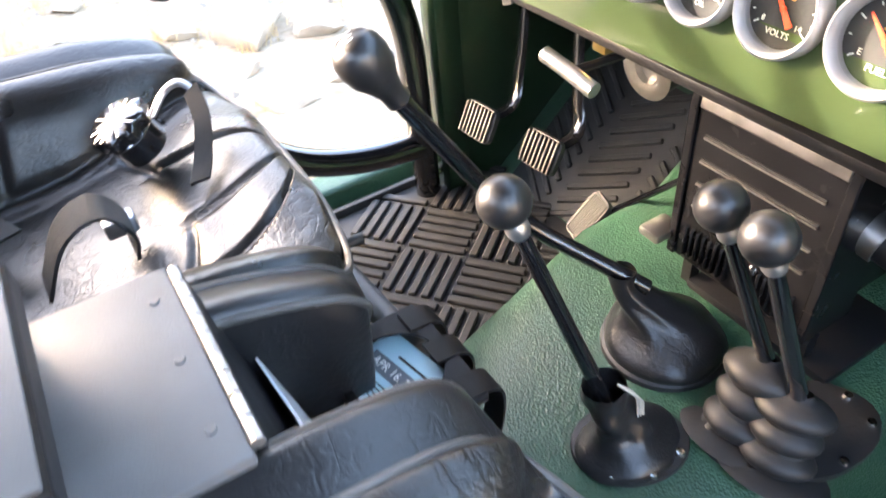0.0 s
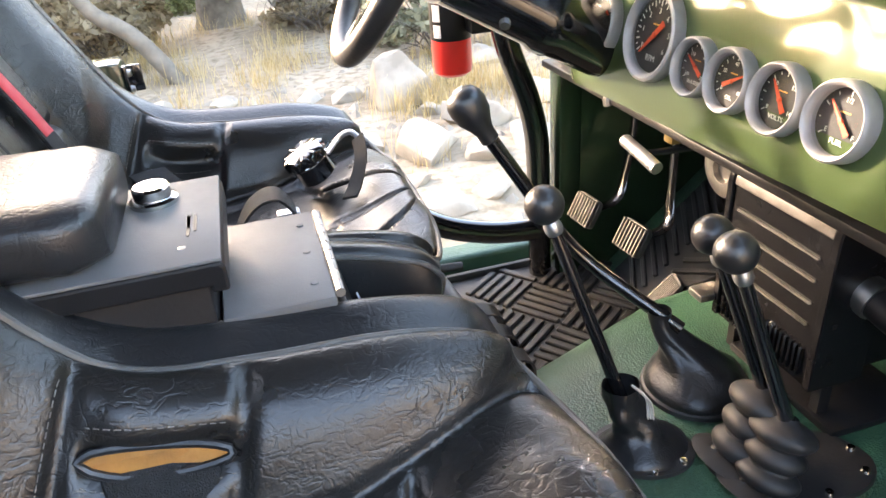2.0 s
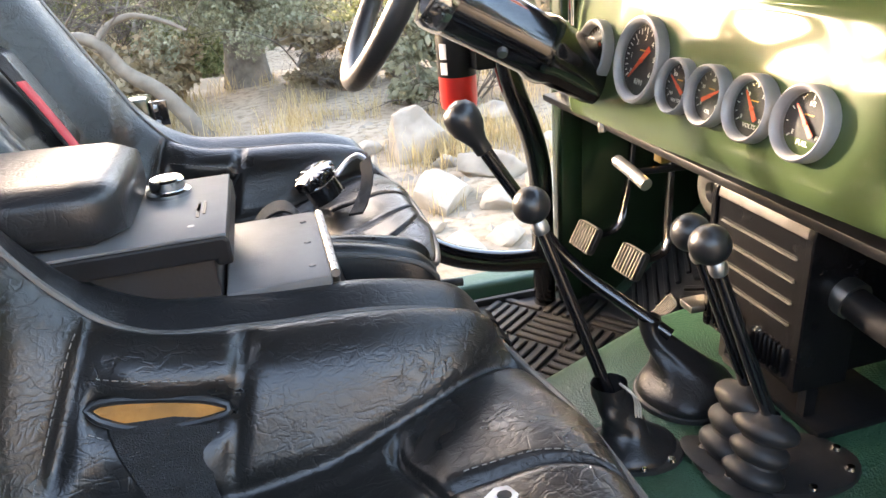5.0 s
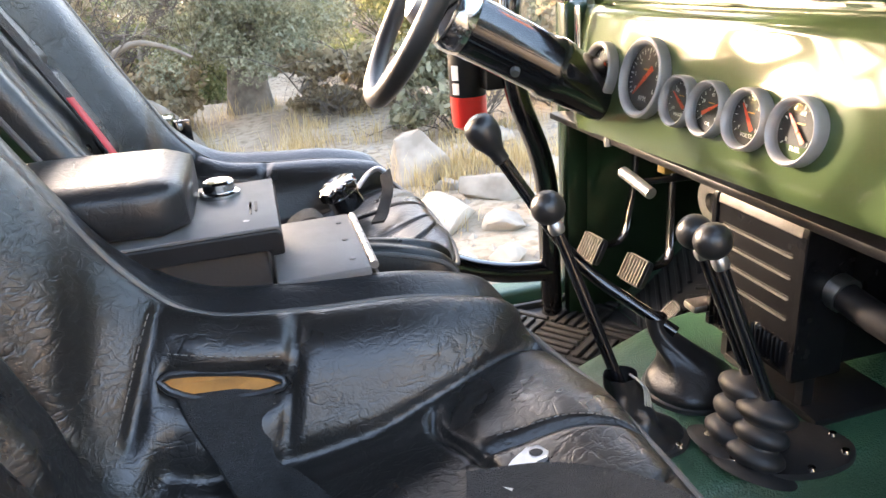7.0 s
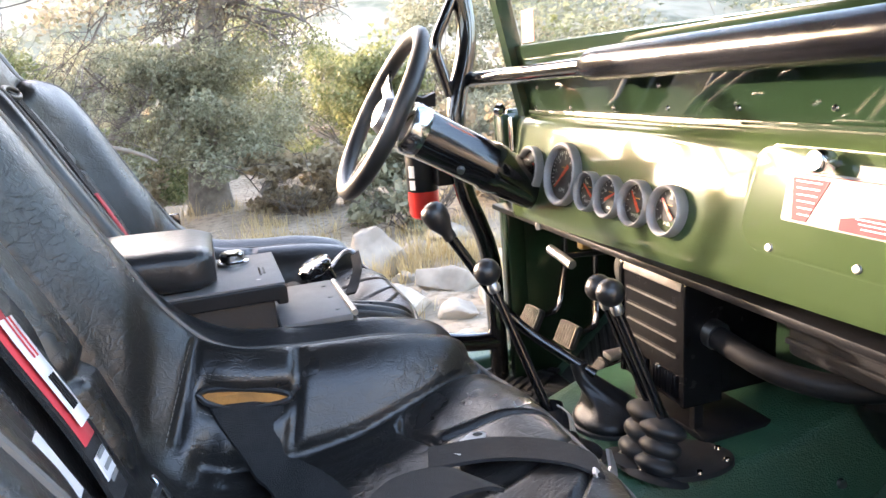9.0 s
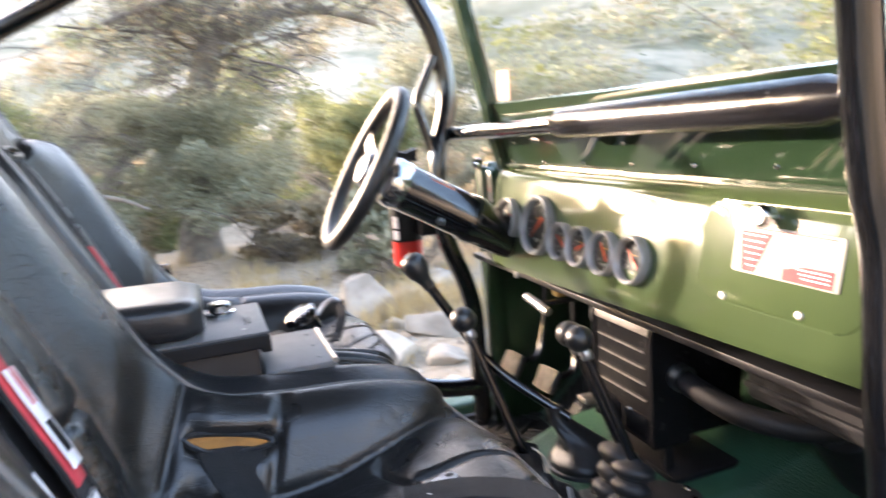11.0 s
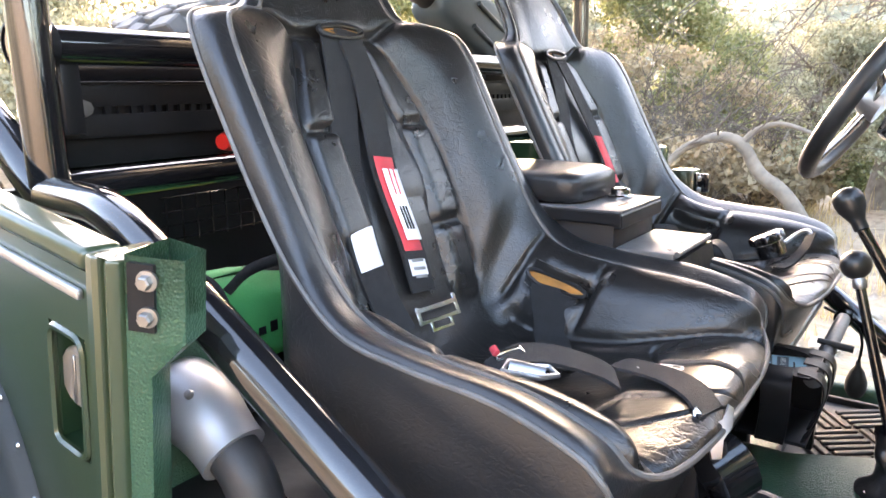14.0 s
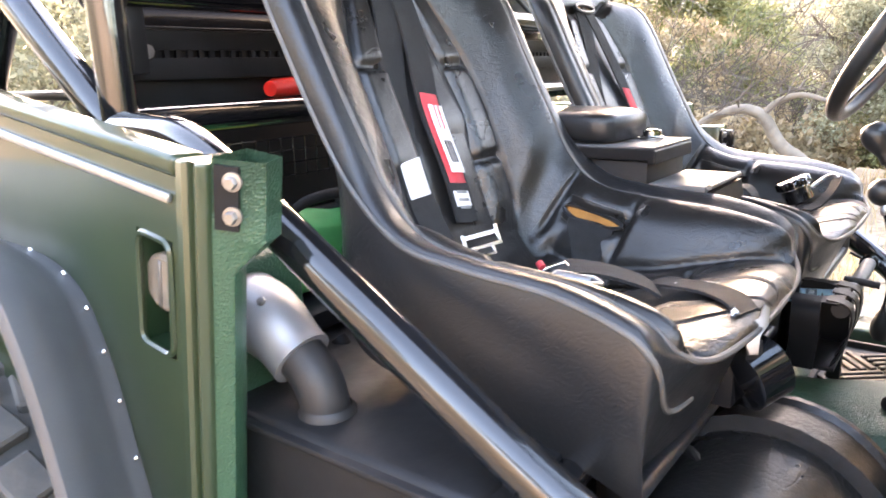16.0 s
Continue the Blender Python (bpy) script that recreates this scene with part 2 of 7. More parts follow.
def raw(name, verts, faces, mat, parent=None, label="", smooth=True, angle=40):
    me = bpy.data.meshes.new(name)
    me.from_pydata([tuple(v) for v in verts], [], faces)
    me.validate()
    bm = bmesh.new()
    bm.from_mesh(me)
    bmesh.ops.remove_doubles(bm, verts=bm.verts, dist=1e-5)
    bmesh.ops.recalc_face_normals(bm, faces=bm.faces)
    bm.to_mesh(me)
    bm.free()
    return place(name, me, mat, parent, label, smooth, angle)


def box(x0, x1, y0, y1, z0, z1, bevel=0.003, seg=2, bm=None, m=None):
    own = bm is None
    bm = bm or bmesh.new()
    r = bmesh.ops.create_cube(bm, size=1.0)
    for v in r["verts"]:
        v.co = Vector((x0 + (x1 - x0) * (v.co.x + 0.5), y0 + (y1 - y0) * (v.co.y + 0.5), z0 + (z1 - z0) * (v.co.z + 0.5)))
    if bevel:
        edges = list({e for v in r["verts"] for e in v.link_edges})
        res = bmesh.ops.bevel(bm, geom=edges, offset=bevel, segments=seg, affect="EDGES", profile=0.5)
        if m:
            bmesh.ops.transform(bm, matrix=m, verts=list({v for f in res["faces"] for v in f.verts} | {v for v in r["verts"] if v.is_valid}))
    elif m:
        bmesh.ops.transform(bm, matrix=m, verts=r["verts"])
    return bm


def smooth_path(points, steps=8, closed=False):
    """Catmull-Rom through the points."""
    p = [Vector(q) for q in points]
    n, out = len(p), []
    for i in range(n if closed else n - 1):
        a, b = p[i], p[(i + 1) % n]
        z0 = p[(i - 1) % n] if closed or i > 0 else a * 2 - b
        z1 = p[(i + 2) % n] if closed or i + 2 < n else b * 2 - a
        for k in range(steps):
            t = k / steps
            out.append(0.5 * ((2 * a) + (b - z0) * t + (2 * z0 - 5 * a + 4 * b - z1) * t * t + (3 * a - z0 - 3 * b + z1) * t ** 3))
    if not closed:
        out.append(p[-1])
    return out


def bent_path(points, radius=0.08, steps=6):
    """Straight runs joined by round bends."""
    p = [Vector(q) for q in points]
    out = [p[0]]
    for i in range(1, len(p) - 1):
        a, b, c = p[i - 1], p[i], p[i + 1]
        r = min(radius, (a - b).length * 0.45, (c - b).length * 0.45)
        s, e = b + (a - b).normalized() * r, b + (c - b).normalized() * r
        for k in range(steps + 1):
            t = k / steps
            out.append(s * (1 - t) ** 2 + b * 2 * t * (1 - t) + e * t * t)
    out.append(p[-1])
    return out


def sweep(path, radius, seg=12, closed=False, bm=None, caps=True, flat=None, up=None):
    """A tube along a path; radius may be a number or a function of 0..1; flat: second radius."""
    bm = bm or bmesh.new()
    n = len(path)
    rings = []
    side = None
    for i, p in enumerate(path):
        a, b = path[(i - 1) % n] if closed or i else path[0], path[(i + 1) % n] if closed or i < n - 1 else path[-1]
        d = (b - a).normalized()
        if up is not None:
            side = d.cross(Vector(up)).normalized()
        elif side is None:
            side = d.orthogonal().normalized()
        else:
            side = (side - d * side.dot(d)).normalized()
        other = d.cross(side)
        t = i / max(1, n - 1)
        r = radius(t) if callable(radius) else radius
        r2 = r if flat is None else (flat(t) if callable(flat) else flat)
        rings.append([bm.verts.new(p + side * (r * math.cos(2 * math.pi * k / seg)) + other * (r2 * math.sin(2 * math.pi * k / seg))) for k in range(seg)])
    for i in range(n if closed else n - 1):
        A, B = rings[i], rings[(i + 1) % n]
        for k in range(seg):
            bm.faces.new((A[k], A[(k + 1) % seg], B[(k + 1) % seg], B[k]))
    if caps and not closed:
        bm.faces.new(rings[0][::-1])
        bm.faces.new(rings[-1])
    return bm


def lathe(profile, seg=28, m=None, bm=None):
    """Turns a list of (radius, height) round the z axis."""
    bm = bm or bmesh.new()
    rings = []
    for r, z in profile:
        if r < 1e-6:
            rings.append([bm.verts.new((0, 0, z))])
        else:
            rings.append([bm.verts.new((r * math.cos(2 * math.pi * k / seg), r * math.sin(2 * math.pi * k / seg), z)) for k in range(seg)])
    for A, B in zip(rings, rings[1:]):
        for k in range(seg):
            q = [A[k % len(A)], A[(k + 1) % len(A)], B[(k + 1) % len(B)], B[k % len(B)]]
            q = [v for i, v in enumerate(q) if v not in q[:i]]
            if len(q) > 2:
                bm.faces.new(q)
    if m:
        bmesh.ops.transform(bm, matrix=m, verts=[v for r in rings for v in r])
    return bm


def grid_faces(rows, cols, wrap=False):
    return [(i * cols + j, i * cols + (j + 1) % cols, (i + 1) * cols + (j + 1) % cols, (i + 1) * cols + j) for i in range(rows - 1) for j in range(cols if wrap else cols - 1)]


def slab(outline, z0, z1, bevel=0.002, m=None):
    """A plate with the given outline of (x, y), from z0 to z1."""
    bm = bmesh.new()
    bot = [bm.verts.new((x, y, z0)) for x, y in outline]
    top = [bm.verts.new((x, y, z1)) for x, y in outline]
    bm.faces.new(bot[::-1])
    rim = bm.faces.new(top)
    for k in range(len(outline)):
        bm.faces.new((bot[k], bot[(k + 1) % len(bot)], top[(k + 1) % len(bot)], top[k]))
    if bevel:
        bmesh.ops.bevel(bm, geom=list(rim.edges), offset=bevel, segments=2, affect="EDGES", profile=0.5)
    if m:
        bmesh.ops.transform(bm, matrix=m, verts=bm.verts)
    return bm


def round_rect(x0, x1, y0, y1, r, n=5):
    out = []
    for cx, cy, a in ((x1 - r, y1 - r, 0), (x0 + r, y1 - r, 90), (x0 + r, y0 + r, 180), (x1 - r, y0 + r, 270)):
        out += [(cx + r * math.cos(radians(a + 90 * k / n)), cy + r * math.sin(radians(a + 90 * k / n))) for k in range(n + 1)]
    return out


def axis_to(direction, at):
    """A pose at a place whose z axis points along the direction."""
    return Matrix.Translation(at) @ Vector(direction).to_track_quat("Z", "Y").to_matrix().to_4x4()


DASH_TILT = radians(11)


def dash_lean(z):
    return (z - 1.15) * math.tan(DASH_TILT)


def facing_rear(at):
    """On the dashboard's leaning face: local x to the vehicle's right, local y up, local z to the rear."""
    c, s = math.cos(DASH_TILT), math.sin(DASH_TILT)
    return Matrix(((0, s, -c, at[0] + dash_lean(at[2])), (-1, 0, 0, at[1]), (0, c, s, at[2]), (0, 0, 0, 1)))


def strap(path, width, thick, mat, parent, name="strap", normal=None, label="", widths=None):
    """A flat band along a path of (place, sideways) pairs."""
    bm = bmesh.new()
    rings = []
    for i, (p, s) in enumerate(path):
        p, s = Vector(p), Vector(s).normalized()
        a, b = Vector(path[max(0, i - 1)][0]), Vector(path[min(len(path) - 1, i + 1)][0])
        n = (b - a).cross(s).normalized()
        w = width / 2 * (widths[i] if widths else 1)
        rings.append([bm.verts.new(p + s * u * w + n * v * thick / 2) for u, v in ((-1, -1), (-0.96, 1), (0.96, 1), (1, -1))])
    for A, B in zip(rings, rings[1:]):
        for k in range(4):
            bm.faces.new((A[k], A[(k + 1) % 4], B[(k + 1) % 4], B[k]))
    bm.faces.new(rings[0])
    bm.faces.new(rings[-1][::-1])
    return part(name, bm, mat, parent, label, angle=60)


def smooth_strap(points, sides, steps=6):
    c = smooth_path(points, steps)
    s = smooth_path(sides, steps)
    return list(zip(c, s))


def writing(text, size, mat, m, parent, name="lettering"):
    cu = bpy.data.curves.new(name, "FONT")
    cu.body, cu.size, cu.align_x, cu.align_y, cu.extrude, cu.resolution_u = text, size, "CENTER", "CENTER", 0.0002, 2
    tmp = bpy.data.objects.new("tmp", cu)
    scene.collection.objects.link(tmp)
    me = bpy.data.meshes.new_from_object(tmp.evaluated_get(bpy.context.evaluated_depsgraph_get()))
    bpy.data.objects.remove(tmp)
    me.transform(m)
    return place(name, me, mat, parent, smooth=False)


def fold(t):
    return t * t * (3 - 2 * t)


def step(a, b, x):
    return fold(min(1, max(0, (x - a) / (b - a))))

# ---- ground and far country ----
def height(x, y):
    r = math.hypot(x, y)
    far = step(14, 120, y + 0.25 * x) * 23 + step(2.4, 13, -y) * 4.4 + step(30, 120, -x) * 3 + step(25, 120, x) * 8
    n = noise.noise((x * 0.05, y * 0.05, 3.0)) * 2.2 * step(10, 60, r)
    n += noise.noise((x * 0.35, y * 0.35, 1.0)) * 0.16 * step(1.8, 5, r)
    n += noise.noise((x * 1.7, y * 1.7, 7.0)) * 0.05 * step(1.4, 2.5, r)
    wash = -0.55 * step(8.6, 10.5, y) * (1 - step(13, 16, y))
    return far + n + wash


def ground_sheet():
    verts, rows = [], []
    radii = [0.0] + [0.5 * 1.062 ** k for k in range(116)]
    seg = 160
    for r in radii:
        for k in range(seg):
            a = 2 * math.pi * k / seg
            x, y = r * math.cos(a), r * math.sin(a)
            verts.append((x, y, height(x, y)))
    ob = raw("ground", verts, grid_faces(len(radii), seg, True), None, angle=180)
    m = bpy.data.materials.new("sandy_ground")
    m.use_nodes = True
    nt = m.node_tree
    b = nt.nodes["Principled BSDF"]
    b.inputs["Roughness"].default_value = 0.95
    tc = nt.nodes.new("ShaderNodeTexCoord")

    def tex(scale, detail=6):
        n = nt.nodes.new("ShaderNodeTexNoise")
        n.inputs["Scale"].default_value, n.inputs["Detail"].default_value = scale, detail
        nt.links.new(tc.outputs["Object"], n.inputs["Vector"])
        return n.outputs["Fac"]

    def mix(f, a, c, lo, hi):
        mr = nt.nodes.new("ShaderNodeMapRange")
        mr.inputs["From Min"].default_value, mr.inputs["From Max"].default_value = lo, hi
        nt.links.new(f, mr.inputs["Value"])
        mx = nt.nodes.new("ShaderNodeMix")
        mx.data_type = "RGBA"
        nt.links.new(mr.outputs[0], mx.inputs["Factor"])
        for sock, v in (("A", a), ("B", c)):
            if isinstance(v, tuple):
                mx.inputs[sock].default_value = (*v, 1)
            else:
                nt.links.new(v, mx.inputs[sock])
        return mx.outputs["Result"]

    c = mix(tex(1.3), (0.215, 0.160, 0.105), (0.33, 0.265, 0.19), 0.35, 0.65)
    c = mix(tex(14), (0.155, 0.115, 0.070), c, 0.32, 0.52)
    c = mix(tex(0.28), (0.175, 0.138, 0.085), c, 0.38, 0.5)
    geo = nt.nodes.new("ShaderNodeNewGeometry")
    sep = nt.nodes.new("ShaderNodeSeparateXYZ")
    nt.links.new(geo.outputs["Position"], sep.inputs[0])
    scrub = mix(tex(0.11, 10), (0.14, 0.14, 0.095), (0.30, 0.26, 0.20), 0.40, 0.62)
    scrub = mix(tex(0.55, 8), (0.105, 0.108, 0.070), scrub, 0.36, 0.52)
    scrub = mix(tex(0.035, 12), scrub, (0.46, 0.40, 0.33), 0.56, 0.62)
    c = mix(sep.outputs[2], c, scrub, 0.5, 2.4)
    nt.links.new(c, b.inputs["Base Color"])
    bp = nt.nodes.new("ShaderNodeBump")
    bp.inputs["Strength"].default_value, bp.inputs["Distance"].default_value = 0.6, 0.05
    nt.links.new(tex(9, 10), bp.inputs["Height"])
    nt.links.new(bp.outputs[0], b.inputs["Normal"])
    ob.data.materials.append(m)
    structure(ob, "dry sandy ground with straw-coloured soil and scrub slopes", "ground")


ground_sheet()

# ---- tub ----
FLOOR = 0.62


def tub():
    bm = box(-1.75, 0.14, -0.74, 0.74, FLOOR - 0.03, FLOOR, 0)
    structure(part("floor", bm, LINER, smooth=False), "dark green textured tub floor", "floor")
    # sloped toe board and firewall
    verts = [(0.14, -0.60, FLOOR), (0.14, 0.60, FLOOR), (0.40, 0.60, 0.84), (0.40, -0.60, 0.84), (0.46, 0.60, 1.30), (0.46, -0.60, 1.30),
             (0.17, -0.60, FLOOR - 0.03), (0.17, 0.60, FLOOR - 0.03), (0.43, 0.60, 0.83), (0.43, -0.60, 0.83), (0.49, 0.60, 1.30), (0.49, -0.60, 1.30)]
    raw_ob = raw("wall_firewall", verts, [(0, 1, 2, 3), (3, 2, 4, 5), (6, 9, 8, 7), (9, 11, 10, 8), (0, 6, 7, 1), (4, 10, 11, 5), (1, 7, 8, 2), (2, 8, 10, 4), (0, 3, 9, 6), (3, 5, 11, 9)], LINER, smooth=False)
    structure(raw_ob, "dark green textured firewall and sloped toe board", "wall")
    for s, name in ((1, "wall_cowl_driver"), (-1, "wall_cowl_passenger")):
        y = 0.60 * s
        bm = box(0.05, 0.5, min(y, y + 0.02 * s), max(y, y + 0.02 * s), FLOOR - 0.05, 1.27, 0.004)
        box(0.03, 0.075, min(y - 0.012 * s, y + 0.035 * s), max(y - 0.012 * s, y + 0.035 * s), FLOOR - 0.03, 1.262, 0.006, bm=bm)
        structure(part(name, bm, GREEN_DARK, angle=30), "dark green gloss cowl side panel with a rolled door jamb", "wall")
    # driver's door sill and rear quarter
    bm = box(-0.78, 0.05, 0.685, 0.75, FLOOR - 0.12, FLOOR + 0.036, 0.012, 3)
    structure(part("trim_sill_driver", bm, LINER), "dark green door sill with a rounded edge", "door sill")
    bm = box(-1.75, -0.78, 0.82, 0.87, FLOOR - 0.1, 1.16, 0.01)
    structure(part("wall_quarter_driver", bm, GREEN_DARK), "dark green driver-side rear quarter panel", "wall")
    bm = box(-0.70, 0.10, -0.78, -0.70, FLOOR - 0.12, FLOOR + 0.045, 0.012, 3)
    structure(part("trim_sill_passenger", bm, GREEN_DARK), "dark green door sill with a rounded edge", "door sill")
    bm = box(-1.66, -1.62, -0.74, 0.84, FLOOR - 0.05, 1.14, 0.006)
    structure(part("wall_tailgate", bm, BLACK_SATIN), "black tailgate panel behind the cargo bed", "wall")
    for y0, y1, nm in ((-0.698, -0.56, "wheel_well_passenger"), (0.56, 0.82, "wheel_well_driver")):
        bm = box(-1.75, -0.775, y0, y1, FLOOR, 1.07 if y0 < 0 else 1.03, 0.012, 3)
        structure(part("wall_" + nm, bm, LINER), "dark green textured inner wheel well box", "wheel well")


tub()


def tunnel():
    """The gearbox cover: a flat top wider to the front, steep sides, a short rear end."""
    t = thing("transmission_tunnel", "green textured steel gearbox tunnel cover between the footwells", "tunnel cover")
    rows = [(-0.62, 0.0, 0.14, -0.12, 0.785, 0.725), (-0.30, 0.02, 0.15, -0.13, 0.792, 0.72), (-0.20, 0.06, 0.205, -0.135, 0.797, 0.72), (0.02, 0.20, 0.232, -0.142, 0.800, 0.78), (0.14, 0.215, 0.227, -0.15, 0.805, 0.793), (0.30, 0.235, 0.247, -0.175, 0.89, 0.878), (0.44, 0.25, 0.262, -0.19, 1.0, 0.988)]
    verts, n = [], 0
    for x, yl, yo, yr, z, zo in rows:
        ring = [(x, yo + 0.035, FLOOR - 0.01), (x, yo, zo), (x, yl, z), (x, yr, z), (x, yr - 0.012, z - 0.012), (x, yr - 0.05, FLOOR - 0.01)]
        n = len(ring)
        verts += ring
    faces = grid_faces(len(rows), n) + [tuple(range(n))[::-1]]
    raw("cover", verts, faces, LINER, t, angle=50)
    for x, y in ((0.20, -0.187), (0.31, -0.205)):
        part("bolt", lathe([(0, 0.006), (0.007, 0.005), (0.008, 0)], 10, axis_to((0, -1, 0.3), (x, y, 0.74))), STEEL, t)
    return t


tunnel()


# ---- roll cage ----
def cage():
    c = thing("roll_cage", "glossy black steel tube roll cage", "roll cage")
    R = 0.0225

    def bar(name, pts, r=R, bend=0.09):
        return part(name, sweep(bent_path(pts, bend), r, 16), BLACK_GLOSS, c)

    bar("front_bar", [(0.003, 0.62, FLOOR), (0.0, 0.62, 0.95), (-0.062, 0.63, 1.11), (-0.062, 0.64, 1.27), (-0.005, 0.66, 1.43), (-0.02, 0.67, 1.56), (-0.09, 0.70, 1.72), (-0.30, 0.74, 1.765)])
    bar("gusset", [(-0.035, 0.665, 1.52), (-0.094, 0.65, 1.42), (-0.065, 0.642, 1.31)], 0.012, 0.03)
    bar("front_bar", [(0.003, -0.50, FLOOR), (-0.016, -0.495, 0.95), (-0.027, -0.490, 1.09), (-0.033, -0.490, 1.235), (-0.050, -0.490, 1.29), (-0.060, -0.490, 1.36), (-0.068, -0.491, 1.44), (-0.10, -0.50, 1.56), (-0.165, -0.55, 1.72), (-0.30, -0.60, 1.765)], 0.0195)
    bar("roof_rail", [(-0.30, 0.74, 1.765), (-1.05, 0.80, 1.775)])
    bar("roof_rail", [(-0.30, -0.60, 1.765), (-1.02, -0.60, 1.775)])
    bar("main_hoop", [(-1.05, 0.87, FLOOR), (-1.05, 0.87, 1.60), (-1.05, 0.80, 1.79), (-1.02, -0.56, 1.79), (-1.00, -0.64, 1.6), (-0.99, -0.645, FLOOR)], bend=0.16)
    bar("brace", [(-1.04, 0.87, 1.60), (-0.67, 0.80, 1.765)])
    bar("side_bar", [(-0.99, -0.645, 1.205), (-0.85, -0.655, 1.203), (-0.775, -0.66, 1.168), (-0.343, -0.66, 0.902), (-0.15, -0.60, 0.79), (0.0, -0.51, 0.74)], bend=0.08)
    bar("side_bar", [(-1.05, 0.86, 1.0), (-0.84, 0.86, 1.0), (-0.60, 0.80, 0.985), (-0.40, 0.69, 0.905), (-0.295, 0.625, 0.842), (-0.20, 0.62, 0.768), (-0.10, 0.62, 0.734), (0.0, 0.62, 0.722)], bend=0.08)
    bar("cross_bar", [(-1.0, -0.64, 1.21), (-1.04, 0.86, 1.21)], 0.02)
    bar("quarter_brace", [(-1.0, -0.645, 1.20), (-1.36, -0.665, 1.52)])
    bar("rear_stay", [(-1.02, -0.62, 1.72), (-1.60, -0.60, 1.10)])
    bar("rear_stay", [(-1.05, 0.84, 1.72), (-1.60, 0.78, 1.10)])
    bar("rear_stay", [(-1.03, 0.15, 1.785), (-1.60, 0.42, 1.16)], 0.018)
    return c


cage()


def door_post():
    p = thing("door_post", "dark green body post with black striker plate beside the driver's seat", "door post")
    part("post", box(-0.775, -0.712, 0.872, 0.94, 0.70, 1.096, 0.006), GREEN_BODY, p)
    plate = part("striker_plate", box(-0.712, -0.704, 0.874, 0.902, 1.028, 1.088, 0.002), BLACK_GLOSS, p)
    for z in (1.043, 1.073):
        part("bolt", lathe([(0, 0.007), (0.006, 0.006), (0.008, 0)], 12, axis_to((1, 0, 0), (-0.704, 0.888, z))), STEEL, plate)
    part("keeper", box(-0.712, -0.682, 0.904, 0.914, 1.034, 1.084, 0.002), BLACK_GLOSS, p)


door_post()


def roof():
    verts = []
    n = 12
    for i in range(n + 1):
        for j in range(n + 1):
            x, y = -0.06 - 1.02 * i / n, -0.62 + 1.40 * j / n
            sag = 0.012 * math.sin(math.pi * i / n) * math.sin(math.pi * j / n)
            verts.append((x, y, 1.795 + 0.02 * i / n - sag))
    ob = raw("bikini_top", verts, grid_faces(n + 1, n + 1), BLACK_SATIN, angle=180)
    md = ob.modifiers.new("thick", "SOLIDIFY")
    md.thickness = 0.006
    tagged(ob, "black fabric bikini top stretched over the roll cage", "soft top")


roof()


